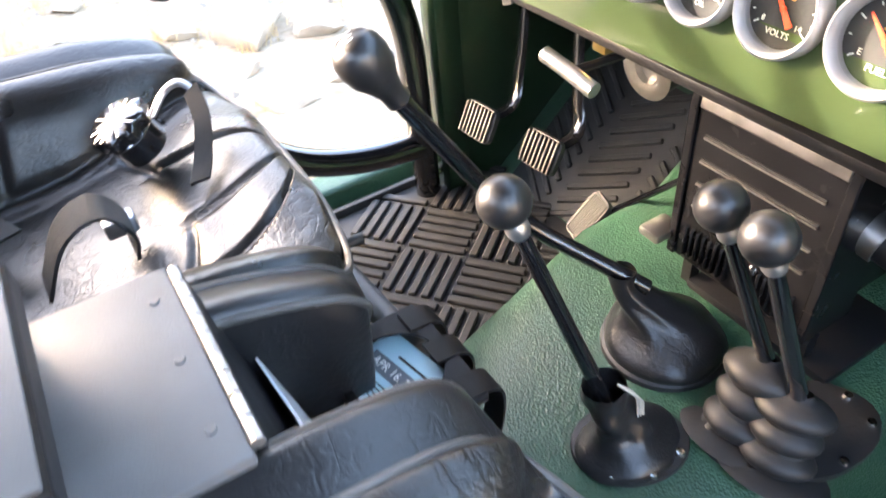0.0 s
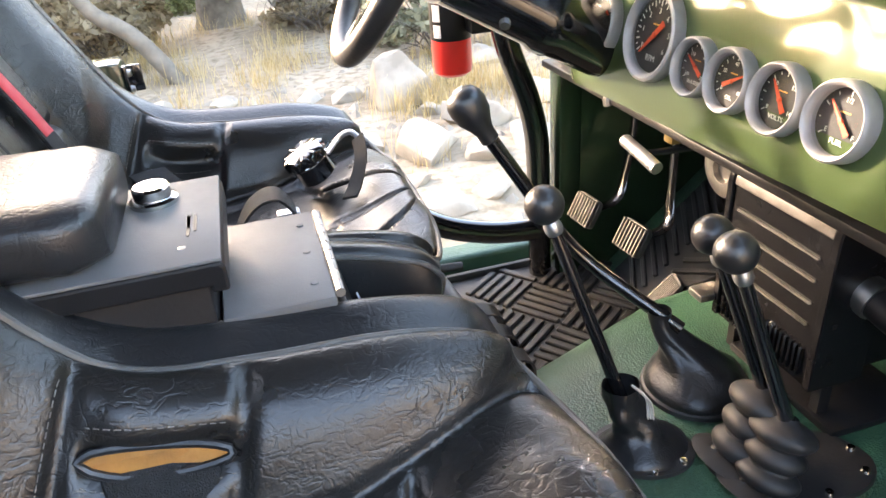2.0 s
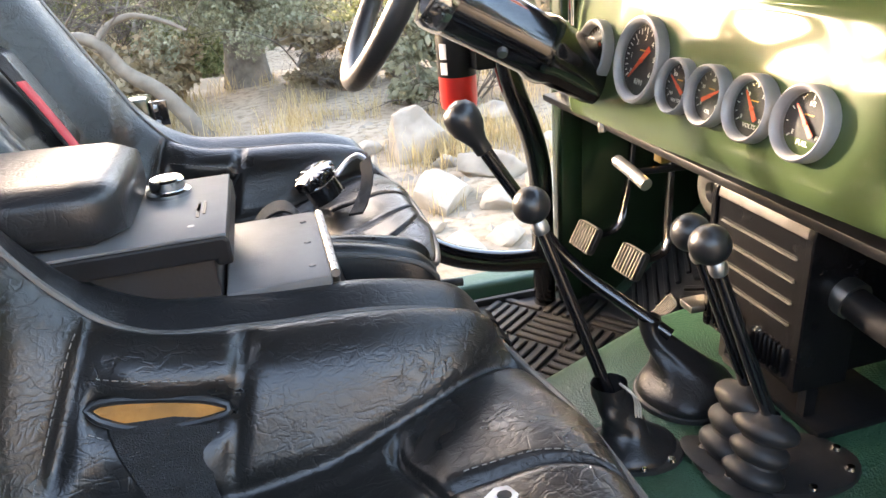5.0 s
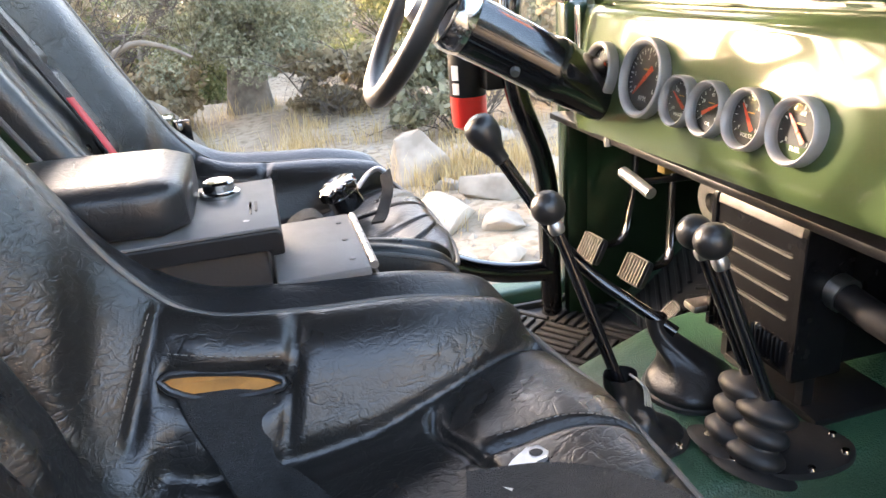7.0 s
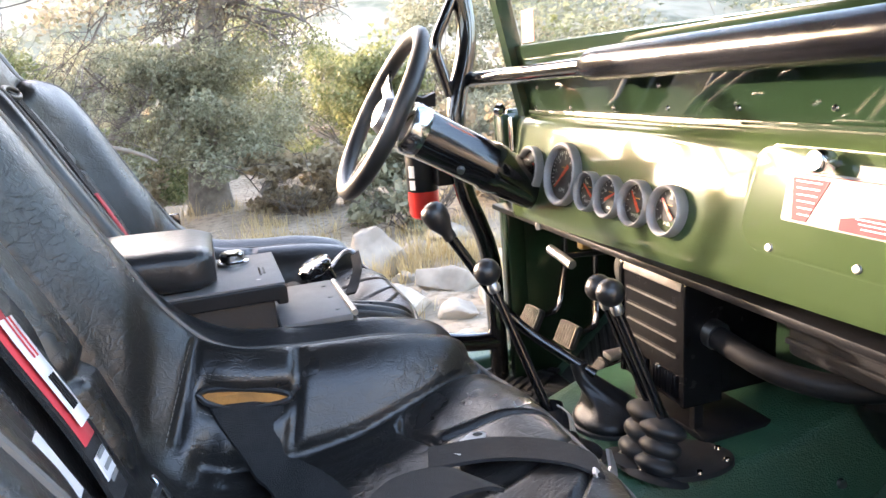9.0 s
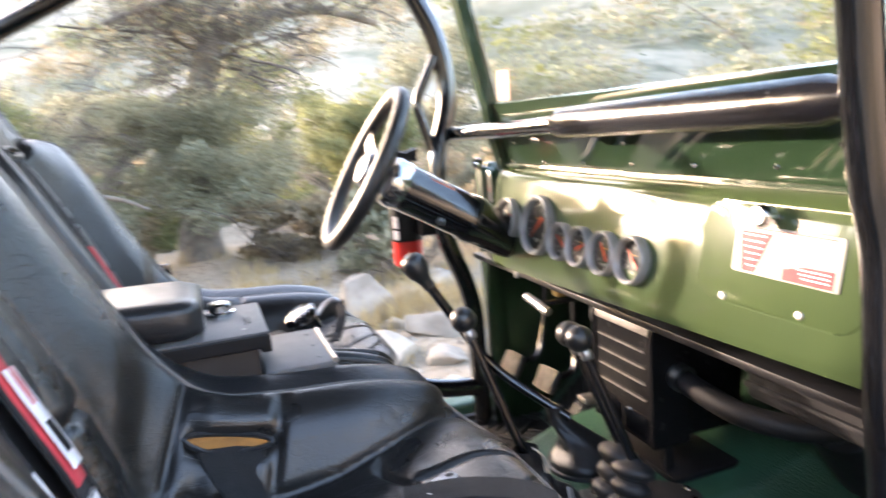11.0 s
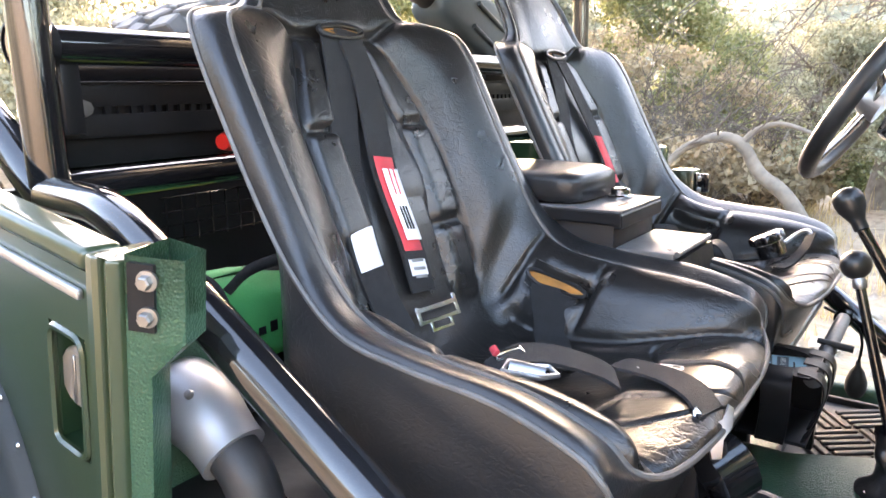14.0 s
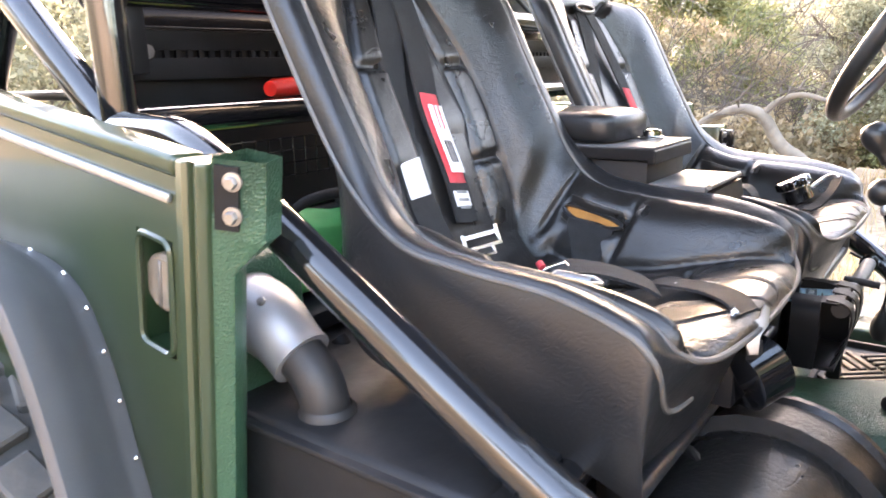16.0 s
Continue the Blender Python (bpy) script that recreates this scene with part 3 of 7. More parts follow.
# ---- dashboard ----
def dashboard():
    d = thing("dashboard", "olive green gloss steel dashboard with gauges and glovebox", "dashboard")
    prof = [(0.024, 1.074), (0.004, 1.078), (0.0, 1.092), (0.0, 1.165), (0.0, 1.24), (0.006, 1.254), (0.03, 1.262), (0.50, 1.302)]
    ys = [-0.62, -0.60, -0.50, -0.46, 0.44, 0.48, 0.60, 0.62]
    dx = [0.075, 0.06, 0.012, 0.0, 0.0, 0.012, 0.06, 0.075]
    verts = [(x + (dx[j] + dash_lean(z) if x < 0.3 else 0), y, z - 0.028 * y * (1 - step(1.08, 1.16, z))) for x, z in prof for j, y in enumerate(ys)]
    ob = raw("panel", verts, grid_faces(len(prof), len(ys)), GREEN, d, angle=50)
    md = ob.modifiers.new("thick", "SOLIDIFY")
    md.thickness, md.offset = 0.004, 1
    # glovebox door: raised rounded plate with knob, plate and screws
    door = part("glovebox_door", slab(round_rect(-0.122, 0.122, -0.063, 0.061, 0.034, 8), 0.0, 0.006, 0.003, facing_rear((-0.001, -0.328, 1.193))), GREEN, d, "olive green gloss glovebox door")
    part("shift_plate", slab(round_rect(-0.075, 0.075, -0.028, 0.028, 0.003), 0, 0.0015, 0.0005, facing_rear((-0.0075, -0.342, 1.201))), ENAMEL, door, "cream and dark red shift pattern plate")
    pm = facing_rear((-0.0092, -0.342, 1.201))
    part("plate_field", slab([(-0.067, 0.021), (-0.059, -0.025), (-0.040, -0.025), (-0.018, 0.021)], 0, 0.0006, 0, pm), PLATE_RED, door)
    part("plate_field", slab([(0.002, -0.026), (0.068, -0.026), (0.068, -0.007), (0.030, -0.008), (0.002, -0.014)], 0, 0.0006, 0, pm), PLATE_RED, door)
    part("plate_line", slab([(-0.064, 0.0245), (0.066, 0.0245), (0.066, 0.0258), (-0.064, 0.0258)], 0, 0.0005, 0, pm), PLATE_RED, door)
    for i in range(6):
        w = 0.017 - 0.0018 * i
        bm = box(-0.0445 - w, -0.0445 + w, 0.0165 - i * 0.007, 0.0180 - i * 0.007, 0.0006, 0.0010, 0)
        bmesh.ops.transform(bm, matrix=pm, verts=bm.verts)
        part("print_line", bm, LABEL_WHITE, door, smooth=False)
    for i in range(3):
        bm = box(0.020 + 0.004 * i, 0.064, -0.0120 - i * 0.0045, -0.0108 - i * 0.0045, 0.0006, 0.0010, 0)
        bmesh.ops.transform(bm, matrix=pm, verts=bm.verts)
        part("print_line", bm, LABEL_WHITE, door, smooth=False)
    part("knob", lathe([(0, 0.030), (0.010, 0.030), (0.013, 0.026), (0.013, 0.012), (0.007, 0.008), (0.008, 0)], 24, facing_rear((-0.006, -0.322, 1.240))), CHROME, door, "chrome glovebox knob")
    for y, z in ((-0.257, 1.140), (-0.373, 1.142)):
        part("screw", lathe([(0, 0.003), (0.004, 0.0025), (0.0055, 0)], 12, facing_rear((-0.007, y, z))), STEEL, door)
    # lower lip flange
    part("lower_flange", box(0.0, 0.05, -0.60, 0.60, 1.050, 1.062, 0.003), BLACK_SATIN, d)
    for y in (0.36, 0.30, 0.24, 0.17):
        part("flange_bolt", lathe([(0, -0.008), (0.005, -0.007), (0.006, 0)], 10, Matrix.Translation((0.012, y, 1.054))), STEEL, d)
    part("latch_knob", lathe([(0, 0.02), (0.012, 0.018), (0.014, 0.006), (0.008, 0)], 16, axis_to((-0.6, 0.6, 0.2), (-0.01, 0.475, 1.275))), CHROME, d, "chrome windshield latch")
    part("latch_plate", box(-0.008, -0.003, 0.448, 0.466, 1.195, 1.262, 0.002), CHROME, d)
    return d


dashboard()


def windshield():
    w = thing("windshield", "dark green windshield frame with glass and a row of rivets", "windshield")

    def pt(y, z):
        return Vector((0.057 - (z - 1.264) * 0.22, y, z))

    bm = bmesh.new()
    a = [pt(-0.60, 1.264), pt(0.50, 1.264), pt(0.50, 1.40), pt(-0.60, 1.40)]
    back = [p + Vector((0.02, 0, 0.004)) for p in a]
    va, vb = [bm.verts.new(p) for p in a], [bm.verts.new(p) for p in back]
    bm.faces.new(va), bm.faces.new(vb[::-1])
    for k in range(4):
        bm.faces.new((va[k], vb[k], vb[(k + 1) % 4], va[(k + 1) % 4]))
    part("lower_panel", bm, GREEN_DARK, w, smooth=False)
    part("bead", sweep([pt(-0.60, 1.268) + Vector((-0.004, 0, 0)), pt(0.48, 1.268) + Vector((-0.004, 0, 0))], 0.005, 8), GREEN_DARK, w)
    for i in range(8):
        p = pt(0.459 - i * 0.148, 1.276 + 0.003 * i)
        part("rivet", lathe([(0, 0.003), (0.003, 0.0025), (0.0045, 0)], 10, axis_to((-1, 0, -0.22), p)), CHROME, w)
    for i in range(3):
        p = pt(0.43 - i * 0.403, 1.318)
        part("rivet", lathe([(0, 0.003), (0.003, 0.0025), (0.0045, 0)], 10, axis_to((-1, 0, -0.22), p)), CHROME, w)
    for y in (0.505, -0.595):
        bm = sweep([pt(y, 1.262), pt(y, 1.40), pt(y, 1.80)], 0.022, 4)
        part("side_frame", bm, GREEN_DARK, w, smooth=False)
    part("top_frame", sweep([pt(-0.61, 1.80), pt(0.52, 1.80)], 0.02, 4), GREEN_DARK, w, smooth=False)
    bm = bmesh.new()
    q = [pt(-0.57, 1.40), pt(0.48, 1.40), pt(0.48, 1.78), pt(-0.57, 1.78)]
    for off in (0.0, 0.005):
        bm.faces.new([bm.verts.new(p + Vector((0.012 + off, 0, 0))) for p in q])
    g = part("pane", bm, SCREEN, w, "clear glass pane", smooth=False)
    g.visible_shadow = False
    part("inspection_sticker", box(0.020, 0.022, 0.385, 0.435, 1.405, 1.465, 0, m=None), material("faded_red_sticker", (0.75, 0.30, 0.22), 0.6), w, smooth=False)
    return w


windshield()


def crash_bar():
    b = thing("grab_bar", "glossy black grab bar across the windshield base with padded sleeve", "grab bar")
    part("bar", sweep([Vector((-0.005, 0.655, 1.340)), Vector((0.0, 0.16, 1.352)), Vector((0.0, -0.52, 1.362))], 0.0165, 16), BLACK_GLOSS, b)
    part("sleeve", sweep(smooth_path([(0.0, 0.165, 1.354), (0.0, -0.1, 1.360), (0.0, -0.44, 1.366)], 8), lambda t: 0.026 * min(1, 0.55 + 12 * t, 0.55 + 12 * (1 - t)), 18), PADFOAM, b, "black padded sleeve")


crash_bar()


def gauge(y, z, r, needle, text, ticks):
    g = thing("gauge", "round dash gauge with silver bezel, dark face and orange needle", "gauge", "dashboard gauges")
    m = facing_rear((0.0, y, z))
    part("bezel", lathe([(r * 0.985, 0.0), (r, 0.004), (r, 0.015), (r * 0.985, 0.019), (r * 0.93, 0.021), (r * 0.87, 0.0195), (r * 0.82, 0.015), (r * 0.80, 0.006)], 48, m), BEZEL, g, "silver bezel")
    part("dial", lathe([(0, 0.005), (r * 0.81, 0.005), (r * 0.81, 0.001)], 36, m), DIAL, g)
    a = radians(needle)
    bm = bmesh.new()
    d, s = Vector((math.cos(a), math.sin(a), 0)), Vector((-math.sin(a), math.cos(a), 0))
    w = r * 0.05
    pts = [d * r * -0.40 + s * w * 1.5, d * r * -0.40 - s * w * 1.5, d * r * 0.62 - s * w * 0.35, d * r * 0.62 + s * w * 0.35]
    for k, zz in enumerate((0.0075, 0.0090)):
        vs = [bm.verts.new(p + Vector((0, 0, zz))) for p in pts]
        bm.faces.new(vs if k else vs[::-1])
    lathe([(0, 0.0100), (r * 0.06, 0.0098), (r * 0.07, 0.007)], 18, None, bm)
    bmesh.ops.transform(bm, matrix=m, verts=bm.verts)
    part("needle", bm, ORANGE, g, "orange needle", smooth=False)
    bm = bmesh.new()
    for k in range(ticks):
        aa = radians(215 - 250 * k / (ticks - 1))
        l0, l1 = r * (0.60 if k % 2 == 0 else 0.66), r * 0.73
        dd, ss = Vector((math.cos(aa), math.sin(aa), 0)), Vector((-math.sin(aa), math.cos(aa), 0)) * r * 0.016
        bm.faces.new([bm.verts.new(p + Vector((0, 0, 0.0056))) for p in (dd * l0 + ss, dd * l0 - ss, dd * l1 - ss, dd * l1 + ss)])
    bmesh.ops.transform(bm, matrix=m, verts=bm.verts)
    part("scale", bm, WHITE, g, smooth=False)
    writing(text[0], r * 0.19, WHITE, m @ Matrix.Translation((0, -r * 0.50, 0.0056)), g)
    for k, word in enumerate(text[1]):
        aa = radians(215 - 250 * k / (len(text[1]) - 1))
        writing(word, r * 0.17, WHITE, m @ Matrix.Translation((math.cos(aa) * r * 0.50, math.sin(aa) * r * 0.50, 0.0056)), g, "numeral")
    bm = box(-r * 0.16, r * 0.16, r * 0.20, r * 0.235, 0.0054, 0.0058, 0)
    bmesh.ops.transform(bm, matrix=m, verts=bm.verts)
    part("print_line", bm, AMBER, g, smooth=False)
    gl = part("glass", lathe([(0, 0.0135), (r * 0.5, 0.0132), (r * 0.82, 0.012)], 36, m), SCREEN, g)
    gl.visible_shadow = False
    return g


gauge(0.371, 1.162, 0.047, 228, ("MPH", "20 40 60 80".split()), 21)
gauge(0.238, 1.168, 0.056, 225, ("RPM", "0 1 2 3 4 5 6".split()), 25)
gauge(0.144, 1.150, 0.0335, 148, ("WATER", "100 150 200 250".split()), 13)
gauge(0.080, 1.150, 0.0345, 28, ("OIL", "0 20 40 60 80".split()), 13)
gauge(0.007, 1.150, 0.0355, 130, ("VOLTS", "8 10 12 14".split()), 13)
gauge(-0.070, 1.151, 0.0365, 136, ("FUEL", ["E", "1/2", "F"]), 9)


# ---- steering ----
def steering():
    s = thing("steering_column", "glossy black steering column with chrome collar", "steering column")
    hub, low = Vector((-0.262, 0.395, 1.283)), Vector((0.02, 0.375, 1.115))
    ax = (hub - low).normalized()
    m = axis_to(ax, low)
    L = (hub - low).length
    part("tube", lathe([(0.0, -0.01), (0.036, -0.01), (0.044, 0.03), (0.046, 0.10), (0.050, 0.11), (0.050, 0.13), (0.046, 0.14), (0.048, L - 0.055)], 28, m), BLACK_GLOSS, s)
    part("collar", lathe([(0.049, L - 0.056), (0.051, L - 0.05), (0.051, L - 0.03), (0.047, L - 0.02), (0.02, L - 0.015)], 28, m), CHROME, s, "chrome collar")
    part("bolt", lathe([(0, 0.010), (0.007, 0.009), (0.008, 0.0), (0.004, -0.01)], 8, axis_to((-0.35, -0.8, -0.55), Vector((-0.156, 0.352, 1.186)))), STEEL, s)
    part("bolt", lathe([(0, 0.010), (0.006, 0.009), (0.007, 0.0), (0.004, -0.01)], 8, axis_to((0, -0.2, -1), Vector((0.0, 0.36, 1.055)))), STEEL, s)
    part("stalk", sweep([hub - ax * 0.06 + Vector((0.02, 0.04, 0.03)), hub - ax * 0.05 + Vector((0.01, 0.075, 0.055))], 0.006, 8), BLACK_SATIN, s)
    part("hazard_lever", slab([(-0.012, -0.014), (0.03, -0.01), (0.034, 0.012), (0.012, 0.004), (-0.012, 0.012)], -0.006, 0.006, 0.002, axis_to((0, 1, 0.2), hub - ax * 0.05 + Vector((0.03, 0.02, 0.058)))), BLACK_SATIN, s)
    w = thing("steering_wheel", "three-spoke steering wheel with black padded rim", "steering wheel")
    W = axis_to(ax, hub + ax * 0.028)
    R = 0.155
    ring = [W @ Vector((R * math.cos(2 * math.pi * k / 64), R * math.sin(2 * math.pi * k / 64), 0)) for k in range(64)]
    part("rim", sweep(ring, 0.0155, 14, closed=True), material("wheel_grip", (0.018, 0.018, 0.019), 0.42, 0, 0.2, 30, 0.25, 260), w)
    up = (W.inverted().to_3x3() @ Vector((0, 0, 1)))
    base = math.atan2(up.y, up.x)
    for k in range(3):
        a = base + math.pi + k * 2 * math.pi / 3
        d, t = Vector((math.cos(a), math.sin(a), 0)), Vector((-math.sin(a), math.cos(a), 0))
        bm = bmesh.new()
        rows = []
        for q, wd, zz in ((0.03, 0.022, -0.016), (0.07, 0.017, -0.012), (0.11, 0.017, -0.005), (R - 0.008, 0.026, 0.0)):
            rows.append([bm.verts.new(W @ (d * q + t * u * wd + Vector((0, 0, zz + v)))) for u, v in ((-1, 0), (-0.8, 0.004), (0.8, 0.004), (1, 0), (0.8, -0.003), (-0.8, -0.003))])
        for A, B in zip(rows, rows[1:]):
            for j in range(6):
                bm.faces.new((A[j], A[(j + 1) % 6], B[(j + 1) % 6], B[j]))
        bm.faces.new(rows[0]), bm.faces.new(rows[-1])
        part("spoke", bm, BLACK_GLOSS if k else BLACK_GLOSS, w)
    part("hub", lathe([(0, 0.012), (0.016, 0.0115), (0.030, 0.006), (0.036, -0.006), (0.038, -0.03)], 28, W), ALU, w, "satin silver horn button hub")
    part("horn_ring", lathe([(0.012, 0.0125), (0.014, 0.0128), (0.016, 0.0122)], 24, W), BLACK_SATIN, w)


steering()

# ---- seats ----
def seat_curves():
    """Inner edge (x, half width, z), outer edge and middle line (x, z), along the seat from its front to its head."""
    edge = [(-0.298, 0.0, 1.003), (-0.301, 0.10, 1.004), (-0.313, 0.174, 1.004), (-0.331, 0.214, 1.018), (-0.358, 0.222, 1.044), (-0.430, 0.218, 1.064), (-0.525, 0.215, 1.072),
            (-0.605, 0.213, 1.086), (-0.655, 0.214, 1.130), (-0.700, 0.216, 1.207), (-0.742, 0.217, 1.288), (-0.777, 0.216, 1.358), (-0.802, 0.204, 1.397), (-0.826, 0.165, 1.410),
            (-0.846, 0.125, 1.416), (-0.864, 0.110, 1.450), (-0.887, 0.101, 1.495), (-0.903, 0.068, 1.529), (-0.910, 0.0, 1.541)]
    mid = [(-0.298, 1.003), (-0.312, 1.012), (-0.342, 1.010), (-0.385, 0.997), (-0.43, 0.988), (-0.49, 0.978), (-0.56, 0.968),
           (-0.635, 0.972), (-0.685, 1.010), (-0.712, 1.075), (-0.735, 1.145), (-0.765, 1.215), (-0.793, 1.275), (-0.822, 1.335),
           (-0.850, 1.392), (-0.868, 1.44), (-0.889, 1.490), (-0.904, 1.527), (-0.910, 1.541)]
    return edge, mid


def seat_point(E, C, s, u):
    """A place on the cushion; s and the curves are sampled alike, u from -1 to 1."""
    a = abs(u)
    ex, hw, ez = E
    cx, cz = C
    g = step(0.50, 1.0, a) ** 0.9
    y = hw * (a ** 0.92) * (1 if u > 0 else -1)
    x, z = cx + (ex - cx) * g, cz + (ez - cz) * g
    return Vector((x, y, z))


SS = 16


def build_seat(at, label):
    seat = thing("bucket_seat", label, "car seat", "front bucket seats")
    edge, mid = seat_curves()
    E = smooth_path(edge, SS)
    C = [(v.x, v.z) for v in smooth_path([(x, 0, z) for x, z in mid], SS)]
    n = len(E)
    per = n - 1
    cols = 111
    us = [math.sin(math.pi / 2 * (-1 + 2 * j / (cols - 1))) * 0.35 + (-1 + 2 * j / (cols - 1)) * 0.65 for j in range(cols)]
    P = [[seat_point((E[i].x, E[i].y, E[i].z), C[i], i / per, u) for u in us] for i in range(n)]
    # seams and padding, pushed along the surface normal
    verts = []
    for i in range(n):
        k = i / SS
        for j, u in enumerate(us):
            a = abs(u)
            du = P[i][min(cols - 1, j + 1)] - P[i][max(0, j - 1)]
            ds = P[min(n - 1, i + 1)][j] - P[max(0, i - 1)][j]
            nn = ds.cross(du)
            nn = nn.normalized() if nn.length > 1e-9 else Vector((0, 0, 1))
            if nn.x * 0.6 + nn.z < 0:
                nn = -nn
            d = 0.0

            def groove(dist, width, depth):
                return -depth * math.exp(-(dist / width) ** 2)

            back, cushion = step(8.2, 9.0, k) * (1 - step(13.4, 14.0, k)), 1 - step(7.0, 7.6, k)
            head = step(13.6, 14.3, k)
            # back: two padded channels between deep seams, cross seams, round bolsters
            d += groove(a - 0.55, 0.020, 0.009) * back
            d += groove(a - 0.26, 0.016, 0.005) * back
            d += 0.010 * step(0.265, 0.315, a) * (1 - step(0.49, 0.545, a)) * back
            d += 0.013 * math.exp(-((a - 0.76) / 0.15) ** 2) * back
            inside = step(0.24, 0.29, a) * (1 - step(0.50, 0.55, a))
            d += (groove(k - 9.85, 0.10, 0.009) + groove(k - 11.9, 0.10, 0.009)) * inside
            # cushion: bolsters that run out towards the front, radial rolls, one cross seam
            seam = 0.60 + 0.09 * (1 - step(3.6, 5.2, k)) + 0.31 * (1 - step(1.7, 4.2, k))
            d += groove(a - seam, 0.026, 0.008) * cushion * step(1.5, 2.1, k)
            d += 0.012 * math.exp(-((a - seam - 0.22) / 0.15) ** 2) * cushion * step(2.2, 3.6, k)
            inner = (1 - step(seam - 0.08, seam, a)) * cushion
            cross = 3.55 + 0.75 * step(0.1, 0.7, a)
            d += groove(k - cross, 0.08, 0.007) * inner * step(0.12, 0.3, a)
            roll = (1 - step(3.4, 4.2, k)) * step(0.25, 1.3, k)
            d += (groove(u - 0.30, 0.022, 0.007) + groove(u + 0.16, 0.022, 0.005) + groove(u + 0.52, 0.022, 0.006)) * roll
            d += 0.007 * roll * (1 - step(seam - 0.2, seam, a))
            # hip panel between two upright seams
            wall = step(seam, seam + 0.06, a) * (1 - step(0.93, 1.0, a))
            d += groove(k - 6.05, 0.08, 0.007) * wall
            d += groove(k - 7.75 + 0.25 * (a - 0.6) / 0.4, 0.09, 0.006) * wall
            d += 0.004 * math.exp(-((k - 6.9) / 0.6) ** 2) * wall
            d += 0.0035 * math.sin(k * 9 + 14 * a) * math.exp(-((k - 7.3) / 0.5) ** 2) * math.exp(-((a - 0.62) / 0.12) ** 2)
            d += 0.010 * head * (1 - a ** 2) * (1 - step(17.2, 18, k))
            d += groove(k - 13.9, 0.10, 0.008) * (1 - step(0.8, 1.0, a))
            d += noise.noise((P[i][j].x * 9, P[i][j].y * 9, P[i][j].z * 9 + at.translation.y)) * 0.0013
            d += noise.noise((P[i][j].x * 30, P[i][j].y * 30, P[i][j].z * 30)) * 0.0003
            d *= 1 - step(0.97, 1.0, a)
            d -= (d + 0.003) * step(5.95, 6.2, k) * (1 - step(7.35, 7.6, k)) * math.exp(-((a - 0.775) / 0.045) ** 2)
            verts.append(P[i][j] + nn * d)
    shell = raw("cushion", verts, grid_faces(n, cols), VINYL, seat, "black wrinkled vinyl cushion with stitched channels", angle=75)

    def surface(k, u, lift):
        i = min(n - 2, int(k * SS))
        j = max(q for q in range(cols - 1) if us[q] <= u)
        f, g = k * SS - i, (u - us[j]) / (us[j + 1] - us[j])
        a, b, c, d = verts[i * cols + j], verts[i * cols + j + 1], verts[(i + 1) * cols + j], verts[(i + 1) * cols + j + 1]
        nn = (c - a).cross(b - a).normalized()
        if nn.x * 0.6 + nn.z < 0:
            nn = -nn
        return (a * (1 - g) + b * g) * (1 - f) + (c * (1 - g) + d * g) * f + nn * lift

    def stitches(line):
        """Short thread dashes along a line of (k, u)."""
        pts = [surface(k, u, 0.0007) for k, u in line]
        bm, run = bmesh.new(), 0.0
        for a, b in zip(pts, pts[1:]):
            run += (b - a).length
            if run % 0.0065 < 0.0042:
                sweep([a, b], 0.0005, 5, bm=bm)
        tagged(part("stitching", bm, THREAD, seat, "grey thread stitching"), kind="stuff")

    for side in (1, -1):
        N = 130
        stitches([(7.93 - 0.25 * q / N, side * (0.60 + 0.31 * q / N)) for q in range(N)])
        stitches([(6.2 + 1.2 * q / N, side * (0.835 + 0.012 * math.sin(math.pi * q / N))) for q in range(N)])
        stitches([(6.2 + 1.25 * q / N, side * 0.735) for q in range(N)])
    stitches([(0.9 + 2.4 * q / 150, 0.345) for q in range(150)])
    stitches([(0.9 + 2.4 * q / 150, -0.565) for q in range(150)])

    def rim(i, side):
        e = E[i]
        return Vector((e.x, e.y * side, e.z))

    def outer(i, side):
        k = i / SS
        e = E[i]
        back = step(7.0, 9.0, k)
        front = 1 - step(1.7, 3.3, k)
        headk = step(13.2, 14.6, k)
        out = (0.045 - 0.016 * back) * (1 - 0.62 * headk) * step(0.2, 2.5, k)
        return Vector((e.x - 0.028 * back + 0.010 * headk - 0.028 * front, (e.y + out * (1 - step(16.6, 18, k))) * side,
                       e.z + 0.004 * (1 - back) - 0.050 * front + 0.006 * headk))

    def skirt(i, side):
        k = i / SS
        b = outer(i, side)
        back = step(7.0, 7.8, k) * (1 - step(7.8, 9.0, k))
        tuck = step(7.8, 9.2, k)
        y = abs(b.y) * 0.95 - 0.075 * tuck * (1 - 0.45 * step(13, 15, k))
        return Vector((b.x - 0.05 * back - 0.030 * tuck - 0.03 * (1 - step(2, 4, k)), max(0.0, y) * side,
                       b.z - 0.150 * (1 - step(7.4, 9.2, k)) * (0.45 + 0.55 * step(2, 4, k)) - 0.012 * (1 - tuck)))

    # rolled strip outside the edge, and the skirt under it
    for side in (1, -1):
        rows, cc = [], 9
        for i in range(n):
            a, b = rim(i, side), outer(i, side)
            mid_out = (a + b) / 2
            k = i / SS
            lift = Vector((0.012 * step(7, 9, k), 0.010 * side * step(1, 3, k), 0.010 * (1 - step(7, 9, k))))
            ring = []
            for c in range(cc):
                t = c / (cc - 1)
                ring.append(a * (1 - t) + b * t + lift * math.sin(math.pi * t))
            base = skirt(i, side)
            for c in range(1, 5):
                t = c / 4
                ring.append(b * (1 - t) + base * t + Vector((0, 0.008 * side * math.sin(math.pi * t), 0)))
            rows += ring
        raw("side_panel", rows, grid_faces(n, cc + 4), VINYL_SIDE, seat, "black vinyl side panel", angle=50)
    # cover closing the shell behind and below
    rows = [skirt(i, side) for i in range(n) for side in (1, -1)]
